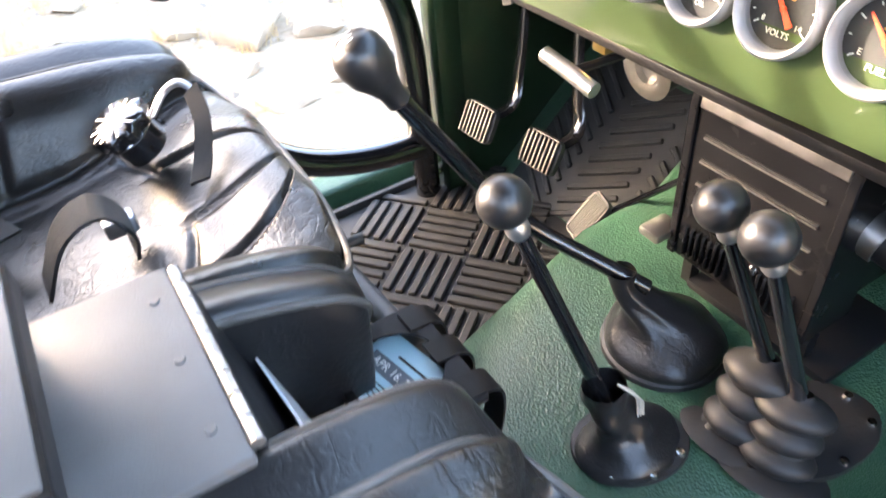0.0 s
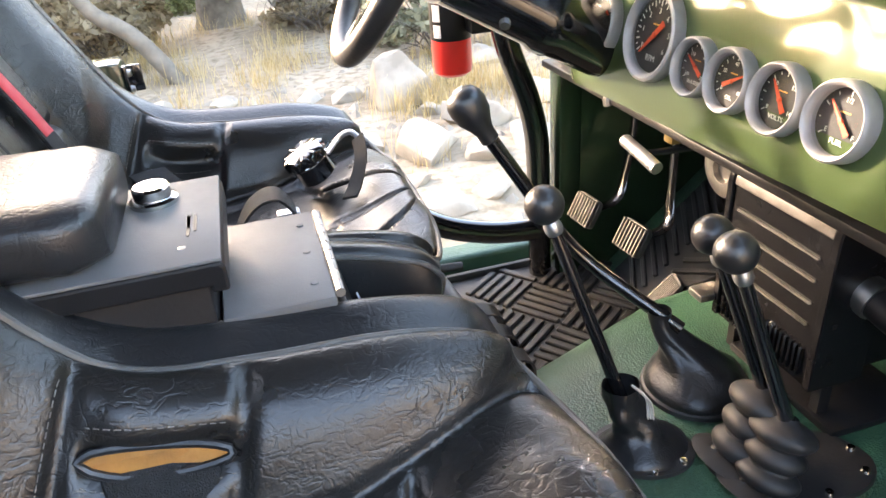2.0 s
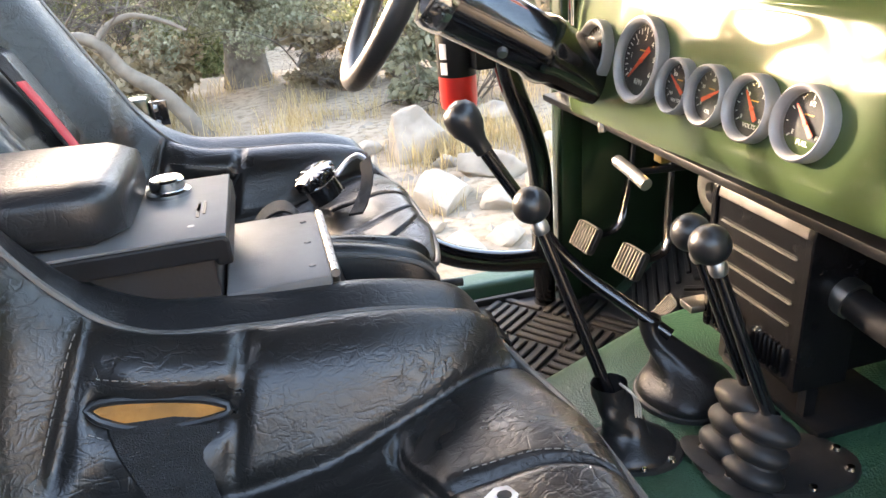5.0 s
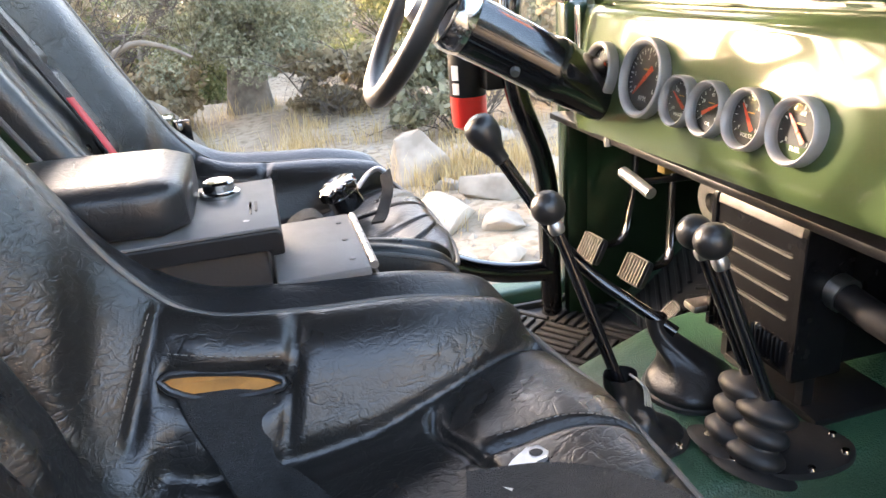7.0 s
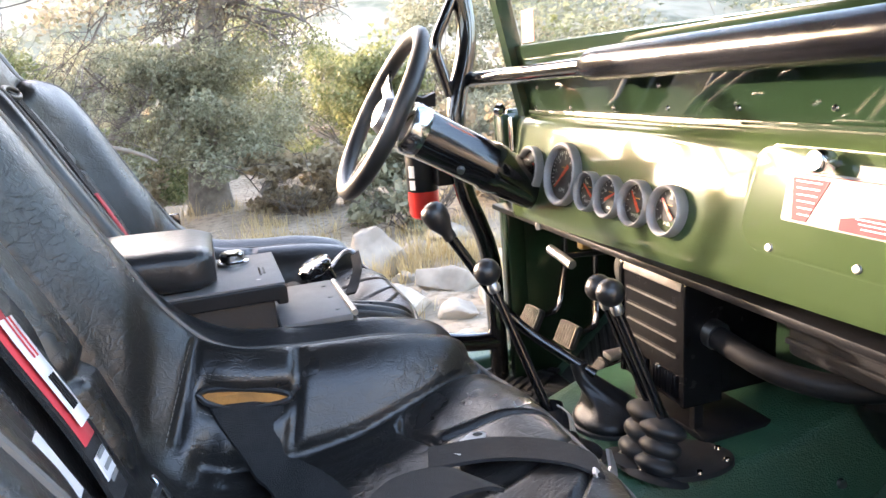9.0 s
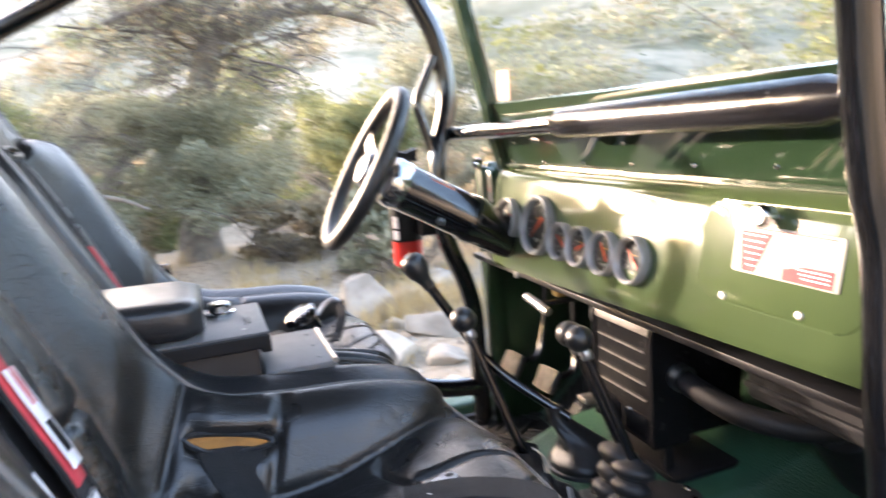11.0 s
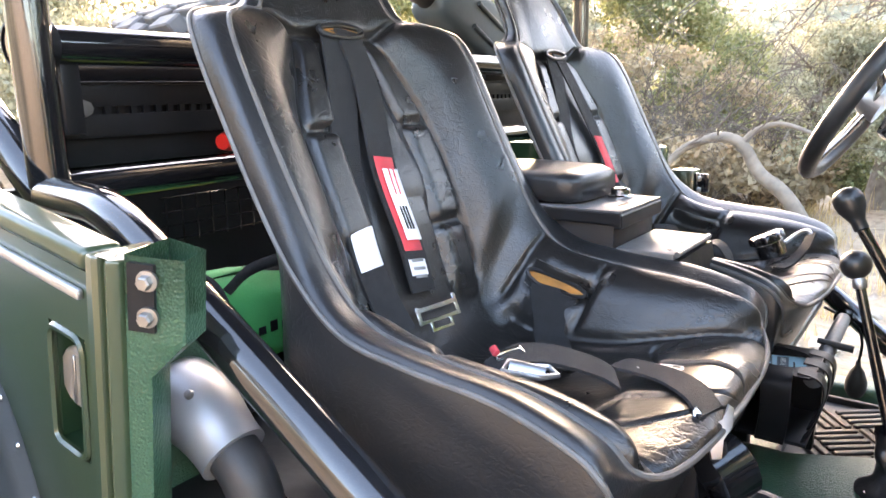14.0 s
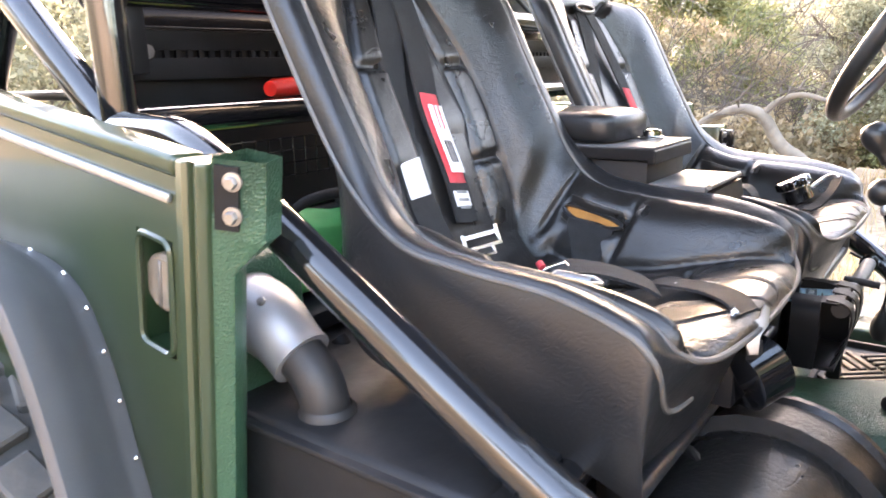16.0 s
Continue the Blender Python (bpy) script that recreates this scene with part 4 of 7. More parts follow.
    raw("back_cover", rows, grid_faces(n, 2), VINYL_SIDE, seat, angle=50)
    loop = [rim(i, 1) for i in range(n)] + [rim(i, -1) for i in range(n - 2, 0, -1)]
    part("piping", sweep(loop, 0.0033, 8, closed=True), PIPING, seat, "grey piping along the seat edge")
    for side in (1, -1):
        part("piping", sweep([outer(i, side) for i in range(int(1.5 * SS), n - SS // 3)], 0.0031, 8), PIPING, seat)
    # harness openings: slots in both hip bolsters and under the head
    for side in (1, -1):
        pts = []
        for t in range(21):
            a = 2 * math.pi * t / 20
            i = (6.80 + 0.65 * math.cos(a)) * SS
            lo = int(i)
            uu = side * (0.772 + 0.030 * math.sin(a) * (1 if math.sin(a) > 0 else 0.8) + 0.010 * math.sin(a) ** 2)
            pts.append(seat_point(tuple(E[lo].lerp(E[lo + 1], i - lo)), C[lo], 0, uu))
        c = sum(pts[:-1], Vector()) / 20
        nn = (pts[0] - c).cross(pts[5] - c).normalized()
        if nn.y * side > 0:
            nn = -nn
        ring = [p + nn * 0.004 for p in pts[:-1]]
        slot = part("harness_slot", sweep(ring, 0.0032, 8, closed=True), VINYL_SIDE, seat, "harness slot lined with amber foam")
        bm = bmesh.new()
        bm.faces.new([bm.verts.new(p - nn * 0.0005) for p in ring])
        part("foam", bm, FOAM, slot, smooth=False)
    ring = []
    for t in range(24):
        a = 2 * math.pi * t / 24
        ring.append(Vector((-0.834 - 0.005 * math.sin(a), 0.040 * math.cos(a), 1.394 + 0.008 * math.sin(a))))
    slot = part("head_slot", sweep(ring, 0.004, 8, closed=True), VINYL_SIDE, seat, "belt opening under the headrest")
    bm = bmesh.new()
    bm.faces.new([bm.verts.new(p + Vector((-0.002, 0, 0))) for p in ring])
    part("foam", bm, FOAM, slot, smooth=False)
    # tube frame and slider under the cushion
    for y in (-0.17, 0.17):
        part("frame_tube", sweep(bent_path([(-0.36, y, 0.93), (-0.40, y, 0.86), (-0.72, y, 0.84), (-0.80, y, 0.92)], 0.05), 0.012, 10), BLACK_SATIN, seat)
    part("frame_tube", sweep([Vector((-0.39, -0.2, 0.855)), Vector((-0.39, 0.2, 0.855))], 0.012, 10), BLACK_SATIN, seat)
    for x in (-0.40, -0.70):
        for y in (-0.17, 0.17):
            part("foot", box(x - 0.02, x + 0.02, y - 0.015, y + 0.015, FLOOR, 0.85, 0.003), BLACK_SATIN, seat)
    part("slide_lever", sweep(bent_path([(-0.42, -0.05, 0.855), (-0.34, -0.10, 0.86), (-0.31, -0.20, 0.855)], 0.03), 0.006, 8), STEEL, seat)
    part("lever_grip", sweep([Vector((-0.318, -0.165, 0.856)), Vector((-0.308, -0.215, 0.854))], 0.009, 10), RUBBER, seat)
    seat.matrix_basis = at
    return seat


def on_seat(k, u, lift=0.0):
    """A place on the cushion of a seat at the origin, and the way along it."""
    edge, mid = seat_curves()
    E = smooth_path(edge, 8)
    C = [(v.x, v.z) for v in smooth_path([(x, 0, z) for x, z in mid], 8)]

    def at(kk, uu):
        i = max(0, min(len(E) - 2, int(kk * 8)))
        f = kk * 8 - i
        c0, c1 = Vector(C[i]), Vector(C[i + 1])
        return seat_point(tuple(E[i].lerp(E[i + 1], f)), tuple(c0.lerp(c1, f)), 0, uu)

    p = at(k, u)
    along = at(k - 0.3, u) - at(k + 0.3, u)
    across = at(k, min(1, u + 0.04)) - at(k, u - 0.04)
    n = along.cross(across).normalized()
    if n.x * 0.6 + n.z < 0:
        n = -n
    return p + n * lift, along.normalized()


P_SEAT = pose(0, -0.320, 0)
D_SEAT = pose(0.010, 0.345, -0.068) @ Matrix.Diagonal((1.04, 1.04, 1.04, 1))
seat_p = build_seat(P_SEAT, "black vinyl bucket seat with grey piping and harness on it")
seat_d = copy_thing(seat_p, D_SEAT)
for slot in [o for o in seat_d.children if o.name.startswith("harness_slot")]:
    for o in (*slot.children, slot):
        bpy.data.objects.remove(o)
tagged(seat_d, "black vinyl suspension bucket seat with grey piping behind the steering wheel")


# ---- console between the seats ----
def console():
    c = thing("centre_console", "black steel lockable console box with padded armrest", "console")
    y0, y1 = -0.069, 0.093
    bm = box(-0.90, -0.546, y0, y1, 0.80, 1.120, 0.003)
    part("body", bm, BLACK_SATIN, c)
    prof = [(-0.90, 1.121), (-0.544, 1.121), (-0.544, 1.116), (-0.531, 1.116), (-0.531, 1.136), (-0.535, 1.140), (-0.90, 1.140)]
    verts = [(x, y, z) for y in (y0 - 0.010, y1 - 0.004) for x, z in prof]
    k = len(prof)
    upper = raw("safe_box", verts, [tuple(range(k))[::-1], tuple(range(k, 2 * k))] + [(i, (i + 1) % k, k + (i + 1) % k, k + i) for i in range(k)], BLACK_SATIN, c, "black powder-coated lock box", smooth=False)
    # lighter grey than the black sides: light from above put into the lid colour
    part("lid_plate", box(-0.898, -0.5325, y0 - 0.0085, y1 - 0.0055, 1.1395, 1.1425, 0.001), BOX_GREY, c, "lock box lid, greyer than the sides for the light on top")
    md = upper.modifiers.new("edge", "BEVEL")
    md.width, md.segments = 0.003, 2
    part("front_bin", box(-0.555, -0.457, y0, y1, 0.80, 1.078, 0.003), BLACK_SATIN, c)
    # bin lid takes the same top-lit grey over its black bin
    part("bin_lid", box(-0.543, -0.457, y0 - 0.002, y1 + 0.002, 1.078, 1.088, 0.0025), BOX_GREY, c, "flat bin lid, greyer than the sides for the light on top")
    for i in range(9):
        a = y0 + 0.004 + i * 0.0172
        part("hinge_knuckle", sweep([Vector((-0.4535, a, 1.0865)), Vector((-0.4535, a + 0.0158, 1.0865))], 0.0042, 8), STEEL, c)
    for y in (-0.045, 0.01, 0.065):
        part("rivet", lathe([(0, 0.0012), (0.0028, 0.001), (0.0035, 0)], 10, Matrix.Translation((-0.471, y, 1.088))), BOX_GREY, c)
    # sloping front plate
    verts = [(-0.450, y0, 1.078), (-0.450, y1, 1.078), (-0.395, y1, 0.80), (-0.395, y0, 0.80), (-0.456, y0, 1.078), (-0.456, y1, 1.078), (-0.46, y1, 0.80), (-0.46, y0, 0.80)]
    raw("front_plate", verts, [(0, 1, 2, 3), (7, 6, 5, 4), (0, 3, 7, 4), (1, 5, 6, 2), (0, 4, 5, 1), (3, 2, 6, 7)], BLACK_SATIN, c, smooth=False)
    lock = part("lock", lathe([(0.020, 0), (0.020, 0.004), (0.017, 0.006), (0.0155, 0.006), (0.0155, 0.014), (0.0135, 0.016), (0.006, 0.0155), (0, 0.014)], 28, Matrix.Translation((-0.585, 0.048, 1.142))), CHROME, c, "chrome barrel lock")
    part("slot", box(-0.589, -0.581, 0.0475, 0.0485, 1.155, 1.1568, 0), BLACK_SATIN, lock, smooth=False)
    for x, y, w in ((-0.556, 0.0, 0.018), (-0.556, -0.006, 0.026), (-0.551, -0.003, 0.022)):
        part("stamped_mark", box(x - 0.0012, x + 0.0012, y - w, y + w * 0.4, 1.1424, 1.1431, 0), BLACK_SATIN, c, smooth=False)
    part("screw", lathe([(0, 0.001), (0.003, 0)], 10, Matrix.Translation((-0.56, -0.05, 1.1425))), STEEL, c)
    # padded armrest
    bm = bmesh.new()
    rows = []
    nx, ny = 22, 18
    for i in range(nx + 1):
        for j in range(2 * ny):
            a = 2 * math.pi * j / (2 * ny)
            cx, cy = math.cos(a), math.sin(a)
            w = (abs(cx) ** 0.35) * (1 if cx > 0 else -1)
            h = (abs(cy) ** 0.55) * (1 if cy > 0 else -1)
            t = i / nx
            endk = min(1, (t / 0.07) ** 0.5, ((1 - t) / 0.07) ** 0.5) if 0 < t < 1 else 0.55
            rows.append((-0.606 - 0.275 * t, 0.009 + 0.084 * w * (0.55 + 0.45 * endk), 1.166 + 0.026 * h * (0.5 + 0.5 * endk) + 0.004 * math.sin(3 * t)))
    faces = grid_faces(nx + 1, 2 * ny, True) + [tuple(range(2 * ny)), tuple(range(nx * 2 * ny, (nx + 1) * 2 * ny))[::-1]]
    pad = raw("armrest_pad", rows, faces, VINYL_SIDE, c, "padded black vinyl armrest", angle=80)
    loop = [Vector(rows[i * 2 * ny + 2]) for i in range(nx + 1)]
    part("seam", sweep(loop, 0.0016, 6), VINYL_SIDE, pad)
    return c


console()

# ---- levers on the tunnel ----
def ball(r, m, mat, parent, name="ball_knob", label=""):
    return part(name, lathe([(0, r)] + [(r * math.sin(math.pi * k / 14), r * math.cos(math.pi * k / 14)) for k in range(1, 14)] + [(0, -r)], 28, m), mat, parent, label)


def shifter_a():
    t = thing("transfer_lever", "slim black lever with ball knob and string-tied leather boot", "gear lever", "floor levers")
    top, base = Vector((-0.245, 0.022, 1.082)), Vector((-0.180, -0.018, 0.872))
    d = (top - base).normalized()
    ball(0.0195, axis_to(d, top), KNOB, t, label="black ball knob")
    part("collar", lathe([(0.0075, 0), (0.009, 0.004), (0.009, 0.010), (0.0075, 0.014)], 14, axis_to(d, top - d * 0.032)), ALU, t)
    part("rod", sweep([top - d * 0.018, base - d * 0.03], lambda q: 0.0062 + 0.0015 * q, 12), BLACK_GLOSS, t)
    rows, seg, n = [], 40, 22
    for i in range(n + 1):
        q = i / n
        z = 0.879 - 0.078 * q
        cx, cy = -0.178 + 0.018 * fold(q), -0.022 - 0.020 * fold(q)
        f = step(0.60, 1.0, q) ** 1.5
        rx, ry = 0.0205 + 0.004 * q + 0.028 * f, 0.0185 + 0.003 * q + 0.018 * f
        for k in range(seg):
            a = 2 * math.pi * k / seg
            w = 1 + 0.13 * q * (1 - q) * 4 * math.sin(3 * a + 7 * q) + 0.05 * math.sin(math.pi * q) * math.sin(2 * a - 16 * q) + 0.08 * noise.noise((math.cos(a) * 2, math.sin(a) * 2, q * 7))
            rows.append((cx + rx * w * math.cos(a), cy + ry * w * math.sin(a), z))
    raw("boot", rows, grid_faces(n + 1, seg, True), VINYL_SIDE, t, "black leather boot", angle=80)
    turn, mid = Euler((0, 0, radians(-24))).to_matrix(), Vector((-0.160, -0.042, 0))
    out = []
    for k in range(32):
        a = 2 * math.pi * k / 32
        p = turn @ Vector((0.056 * math.cos(a) * (1.0 if math.cos(a) > 0 else 0.95), 0.043 * math.sin(a), 0)) + mid
        out.append((p.x, p.y))
    fl = part("flange", slab(out, 0.797, 0.803, 0.002), RUBBER, t)
    for k in (3, 10, 17, 21, 25, 29):
        p = mid + (Vector((*out[k], 0)) - mid) * 0.87
        part("screw", lathe([(0, 0.004), (0.004, 0.0032), (0.0052, 0)], 12, Matrix.Translation((p.x, p.y, 0.803))), CHROME, fl)
    for k in range(3):
        pts = [(-0.170, -0.030, 0.881), (-0.160, -0.041 - 0.003 * k, 0.872), (-0.158 + 0.003 * k, -0.045, 0.852), (-0.159 + 0.004 * k, -0.048, 0.832 - 0.006 * k)]
        part("string", sweep(smooth_path(pts, 5), lambda q: 0.0013 + 0.0012 * step(0.85, 1, q), 6), STRING, t, "frayed cotton string")


def shifter_main():
    t = thing("gear_lever", "bent black gear lever with ribbed knob and draped leather boot", "gear lever", "floor levers")
    knob_top, knob_low, bend, neck, base = Vector((-0.282, 0.156, 1.160)), Vector((-0.259, 0.148, 1.118)), Vector((-0.155, 0.138, 0.948)), Vector((-0.082, 0.063, 0.890)), Vector((-0.047, 0.028, 0.80))
    d = (knob_top - knob_low).normalized()
    part("knob", lathe([(0, 0.0245), (0.009, 0.024), (0.016, 0.0205), (0.0205, 0.013), (0.0215, 0.004), (0.0195, -0.008), (0.014, -0.019), (0.0105, -0.028), (0.0105, -0.040), (0.008, -0.042)], 28, axis_to(d, knob_top - d * 0.02)), KNOB, t, "black gear knob with shift diagram")
    pm = axis_to(d, knob_top - d * 0.02)
    bm = bmesh.new()
    for x0, x1, y0, y1 in ((-0.008, -0.007, -0.006, 0.006), (-0.001, 0.0, -0.006, 0.006), (0.006, 0.007, -0.006, 0.006), (-0.008, 0.007, -0.0005, 0.0005)):
        box(x0, x1, y0, y1, 0.0238, 0.0247, 0, bm=bm)
    bmesh.ops.transform(bm, matrix=pm, verts=bm.verts)
    part("shift_diagram", bm, WHITE, t, smooth=False)
    part("rod", sweep(bent_path([knob_low + d * 0.005, bend, neck, neck + (neck - bend) * 0.25], 0.10, 8), 0.0085, 12), BLACK_GLOSS, t)
    rows, seg, n = [], 36, 16
    for i in range(n + 1):
        q = i / n
        c = neck.lerp(base, fold(q) ** 0.8) if q < 1 else base
        c = Vector((neck.x + (base.x - neck.x) * step(0, 0.75, q), neck.y + (base.y - neck.y) * step(0, 0.75, q), neck.z + 0.005 - (neck.z - 0.798) * q ** 0.9))
        r = 0.014 + 0.044 * step(0.1, 1.0, q) + 0.006 * math.sin(q * 9) * q
        for k in range(seg):
            a = 2 * math.pi * k / seg
            w = 1 + 0.10 * math.sin(2 * a + 6 * q) * math.sin(math.pi * q) + 0.07 * math.sin(5 * a - 7 * q) * math.sin(math.pi * q)
            rows.append((c.x + r * w * math.cos(a), c.y + r * w * math.sin(a), c.z))
    raw("boot", rows, grid_faces(n + 1, seg, True), VINYL_SIDE, t, "draped black leather boot", angle=80)
    fl = part("flange", lathe([(0.052, 0.012), (0.060, 0.011), (0.068, 0.005), (0.069, 0.0), (0.05, 0.0)], 40, Matrix.Translation((-0.047, 0.028, 0.7985)) @ Matrix.Diagonal((0.94, 0.94, 1, 1))), RUBBER, t)
    for k in range(4):
        a = 2 * math.pi * k / 4 + 3.1
        part("screw", lathe([(0, 0.004), (0.004, 0.0032), (0.0052, 0)], 12, Matrix.Translation((-0.047 + 0.056 * math.cos(a), 0.028 + 0.056 * math.sin(a), 0.8075))), CHROME, fl)


def shifter_twin():
    t = thing("twin_lever", "pair of black levers with ball knobs in ribbed rubber bellows", "gear lever", "floor levers")
    for top, base, foot in ((Vector((-0.116, -0.093, 1.060)), Vector((-0.052, -0.121, 0.870)), Vector((-0.076, -0.132, 0.796))), (Vector((-0.105, -0.045, 1.052)), Vector((-0.050, -0.084, 0.880)), Vector((-0.078, -0.088, 0.796)))):
        d = (top - base).normalized()
        ball(0.0195, axis_to(d, top), KNOB, t, label="black ball knob")
        part("collar", lathe([(0.0075, 0), (0.009, 0.004), (0.009, 0.010), (0.0075, 0.014)], 14, axis_to(d, top - d * 0.032)), ALU, t)
        part("rod", sweep([top - d * 0.018, base - d * 0.02], lambda q: 0.0062 + 0.0018 * q, 12), BLACK_GLOSS, t)
        ax = (base - foot).normalized()
        L = (base - foot).length
        prof = [(0.0085, L + 0.006), (0.011, L + 0.002)]
        for k in range(3):
            z1, z0, rr = L * (1 - k / 3.2), L * (1 - (k + 1) / 3.2), (0.029, 0.0265, 0.028)[k]
            for q in range(9):
                prof.append((0.0145 + (rr - 0.0145) * math.sin(math.pi * (q + 0.5) / 9) ** 0.6, z1 - (z1 - z0) * (q + 0.5) / 9))
        prof += [(0.036, 0.004), (0.042, 0.0)]
        m = Matrix.Translation(foot) @ ax.to_track_quat("Z", "Y").to_matrix().to_4x4() @ Matrix.Diagonal((1.15, 0.95, 1, 1))
        part("bellows", lathe(prof, 28, m), RUBBER, t, "ribbed black rubber bellows")
    out = []
    for k in range(36):
        a = 2 * math.pi * k / 36
        out.append((-0.040 + 0.088 * math.cos(a) * (1 if math.cos(a) > 0 else 0.8), -0.114 + 0.054 * math.sin(a) + 0.020 * math.cos(a) * -1))
    fl = part("flange", slab(out, 0.798, 0.806, 0.003), RUBBER, t)
    for k in (1, 8, 15, 21, 28, 33):
        x, y = out[k]
        part("screw", lathe([(0, 0.004), (0.004, 0.0032), (0.0052, 0)], 12, Matrix.Translation((-0.040 + (x + 0.040) * 0.88, -0.114 + (y + 0.114) * 0.88, 0.806))), CHROME, fl)


shifter_a()
shifter_main()
shifter_twin()


# ---- footwell ----
def pedal(name, label, pad, hinge, roll):
    t = thing(name, label, "pedal", "hanging pedals")
    pad, hinge = Vector(pad), Vector(hinge)
    m = Matrix.Translation(pad) @ Euler((0, radians(-62), radians(roll))).to_matrix().to_4x4()
    base = part("pad", slab(round_rect(-0.026, 0.026, -0.034, 0.034, 0.010), -0.006, 0.003, 0.002, m), RUBBER, t)
    for k in range(8):
        y = -0.028 + k * 0.008
        bm = box(-0.024, 0.024, y - 0.0021, y + 0.0021, 0.002, 0.0085, 0.0012, 1)
        bmesh.ops.transform(bm, matrix=m, verts=bm.verts)
        part("rib", bm, PEDAL, base)
    path = smooth_path([pad + Vector((0.01, -0.006, 0.0)), pad + Vector((0.055, -0.012, 0.015)), pad.lerp(hinge, 0.5) + Vector((0.03, -0.004, -0.01)), hinge, hinge + Vector((0.0, 0, 0.12))], 8)
    part("arm", sweep(path, 0.0045, 8, flat=0.012, up=(0, 1, 0)), BLACK_GLOSS, t)


pedal("clutch_pedal", "hanging clutch pedal with ribbed metal pad", (0.037, 0.494, 0.812), (0.130, 0.502, 0.95), 6)
pedal("brake_pedal", "hanging brake pedal with ribbed metal pad", (0.065, 0.378, 0.806), (0.150, 0.405, 0.94), 6)


def footwell():
    a = thing("accelerator_pedal", "small black ribbed accelerator pedal on a rod", "pedal")
    m = Matrix.Translation((0.056, 0.262, 0.765)) @ Euler((0, radians(-48), radians(-15))).to_matrix().to_4x4()
    pad = part("pad", slab(round_rect(-0.034, 0.034, -0.021, 0.021, 0.008), -0.004, 0.004, 0.002, m), RUBBER, a)
    for k in range(9):
        bm = box(-0.03, 0.03, -0.0178 + k * 0.004, -0.0162 + k * 0.004, 0.004, 0.0058, 0)
        bmesh.ops.transform(bm, matrix=m, verts=bm.verts)
        part("rib", bm, RUBBER, pad, smooth=False)
    part("rod", sweep(smooth_path([(0.06, 0.255, 0.765), (0.12, 0.19, 0.83), (0.20, 0.13, 0.90), (0.40, 0.12, 0.95)], 5), 0.0045, 8), BLACK_GLOSS, a)
    h = thing("parking_brake_handle", "brushed metal T handle of the parking brake under the dash", "brake handle")
    part("grip", sweep([Vector((-0.030, 0.252, 1.034)), Vector((-0.028, 0.217, 1.028)), Vector((-0.026, 0.178, 1.020))], 0.0085, 12), ALU, h)
    part("stem", sweep([Vector((-0.026, 0.212, 1.028)), Vector((0.16, 0.205, 1.02))], 0.005, 8), BLACK_SATIN, h)
    part("bracket", box(0.01, 0.05, 0.205, 0.225, 1.035, 1.075, 0.002), BRASS, h)
    w = thing("wiper_motor", "round metal motor with cream flange under the dash", "motor")
    part("can", lathe([(0, -0.09), (0.030, -0.09), (0.036, -0.08), (0.036, 0)], 28, axis_to((-1, 0, -0.1), (0.136, 0.262, 0.955))), BLACK_SATIN, w)
    part("face", lathe([(0.036, 0), (0.040, 0.003), (0.030, 0.006), (0.018, 0.004), (0.016, -0.004), (0, -0.004)], 28, axis_to((-1, 0, -0.1), (0.136, 0.262, 0.955))), STEEL, w)
    part("mount", box(0.15, 0.45, 0.25, 0.275, 0.945, 0.965, 0.002), BLACK_SATIN, w)
    # heater box
    b = thing("heater_box", "black louvred heater box with a sheen-coloured top over the tunnel", "heater")
    x0, x1, y0, y1, z0, z1 = 0.015, 0.19, -0.078, 0.092, 0.852, 1.060
    arc = [(x0 + 0.030 - 0.030 * math.cos(radians(a)), z1 - 0.030 + 0.030 * math.sin(radians(a))) for a in range(0, 91, 15)]

    def shell(name, ya, yb, grow_by, pts, mat, label=""):
        k = len(pts)
        vs = [(x - grow_by * (1 if x < x0 + 0.035 else 0), y, z + (grow_by if z > z1 - 0.02 else 0)) for y in (ya, yb) for x, z in pts]
        ob = raw(name, vs, [tuple(range(k)), tuple(range(k, 2 * k))[::-1]] + [(i, k + i, k + (i + 1) % k, (i + 1) % k) for i in range(k)], mat, b, label, angle=30)
        md = ob.modifiers.new("edge", "BEVEL")
        md.width, md.segments, md.limit_method = 0.0015, 2, "ANGLE"
        return ob

    side = [(x0 + 0.065, z0)] + [(x0, z0)] + arc + [(x0 + 0.065, z1)]
    shell("case", y0 + 0.009, y1 - 0.009, 0.0, side, HEATER)
    for ya, yb in ((y0, y0 + 0.010), (y1 - 0.010, y1)):
        shell("side_rim", ya, yb, 0.003, side, HEATER)
    # bright skin on the rounded top: sky reflection of black enamel put into colour
    top = [arc[0]] + arc[1:] + [(x0 + 0.060, z1), (x0 + 0.060, z1 - 0.006), (x0 + 0.030, z1 - 0.010), (x0 + 0.008, z1 - 0.024)]
    shell("top_plate", y0 + 0.010, y1 - 0.010, 0.0015, top, PEDAL, "heater top in bright metal, standing in for sky sheen on black")
    part("duct", box(x0 + 0.060, x1, y0 + 0.010, y1 - 0.010, z0 + 0.004, z1 - 0.02, 0.004), HEATER, b)
    part("ear", slab(round_rect(-0.012, 0.012, -0.016, 0.016, 0.008), 0, 0.002, 0.0006, axis_to((-1, 0, 0), (x0 + 0.03, y1 + 0.010, z1 - 0.035))), STEEL, b)
    # each slot is coloured on: bright strip for its edge glint, dark for shade
    for k, z in enumerate((1.004, 0.978, 0.952, 0.926)):
        part("slot", box(x0 - 0.003, x0 + 0.003, y0 + 0.022, y1 - 0.022, z - 0.0014, z + 0.0004, 0), STEEL, b, smooth=False)
        part("slot_gap", box(x0 - 0.001, x0 + 0.003, y0 + 0.022, y1 - 0.022, z + 0.0006, z + 0.0030, 0), TANK, b, smooth=False)
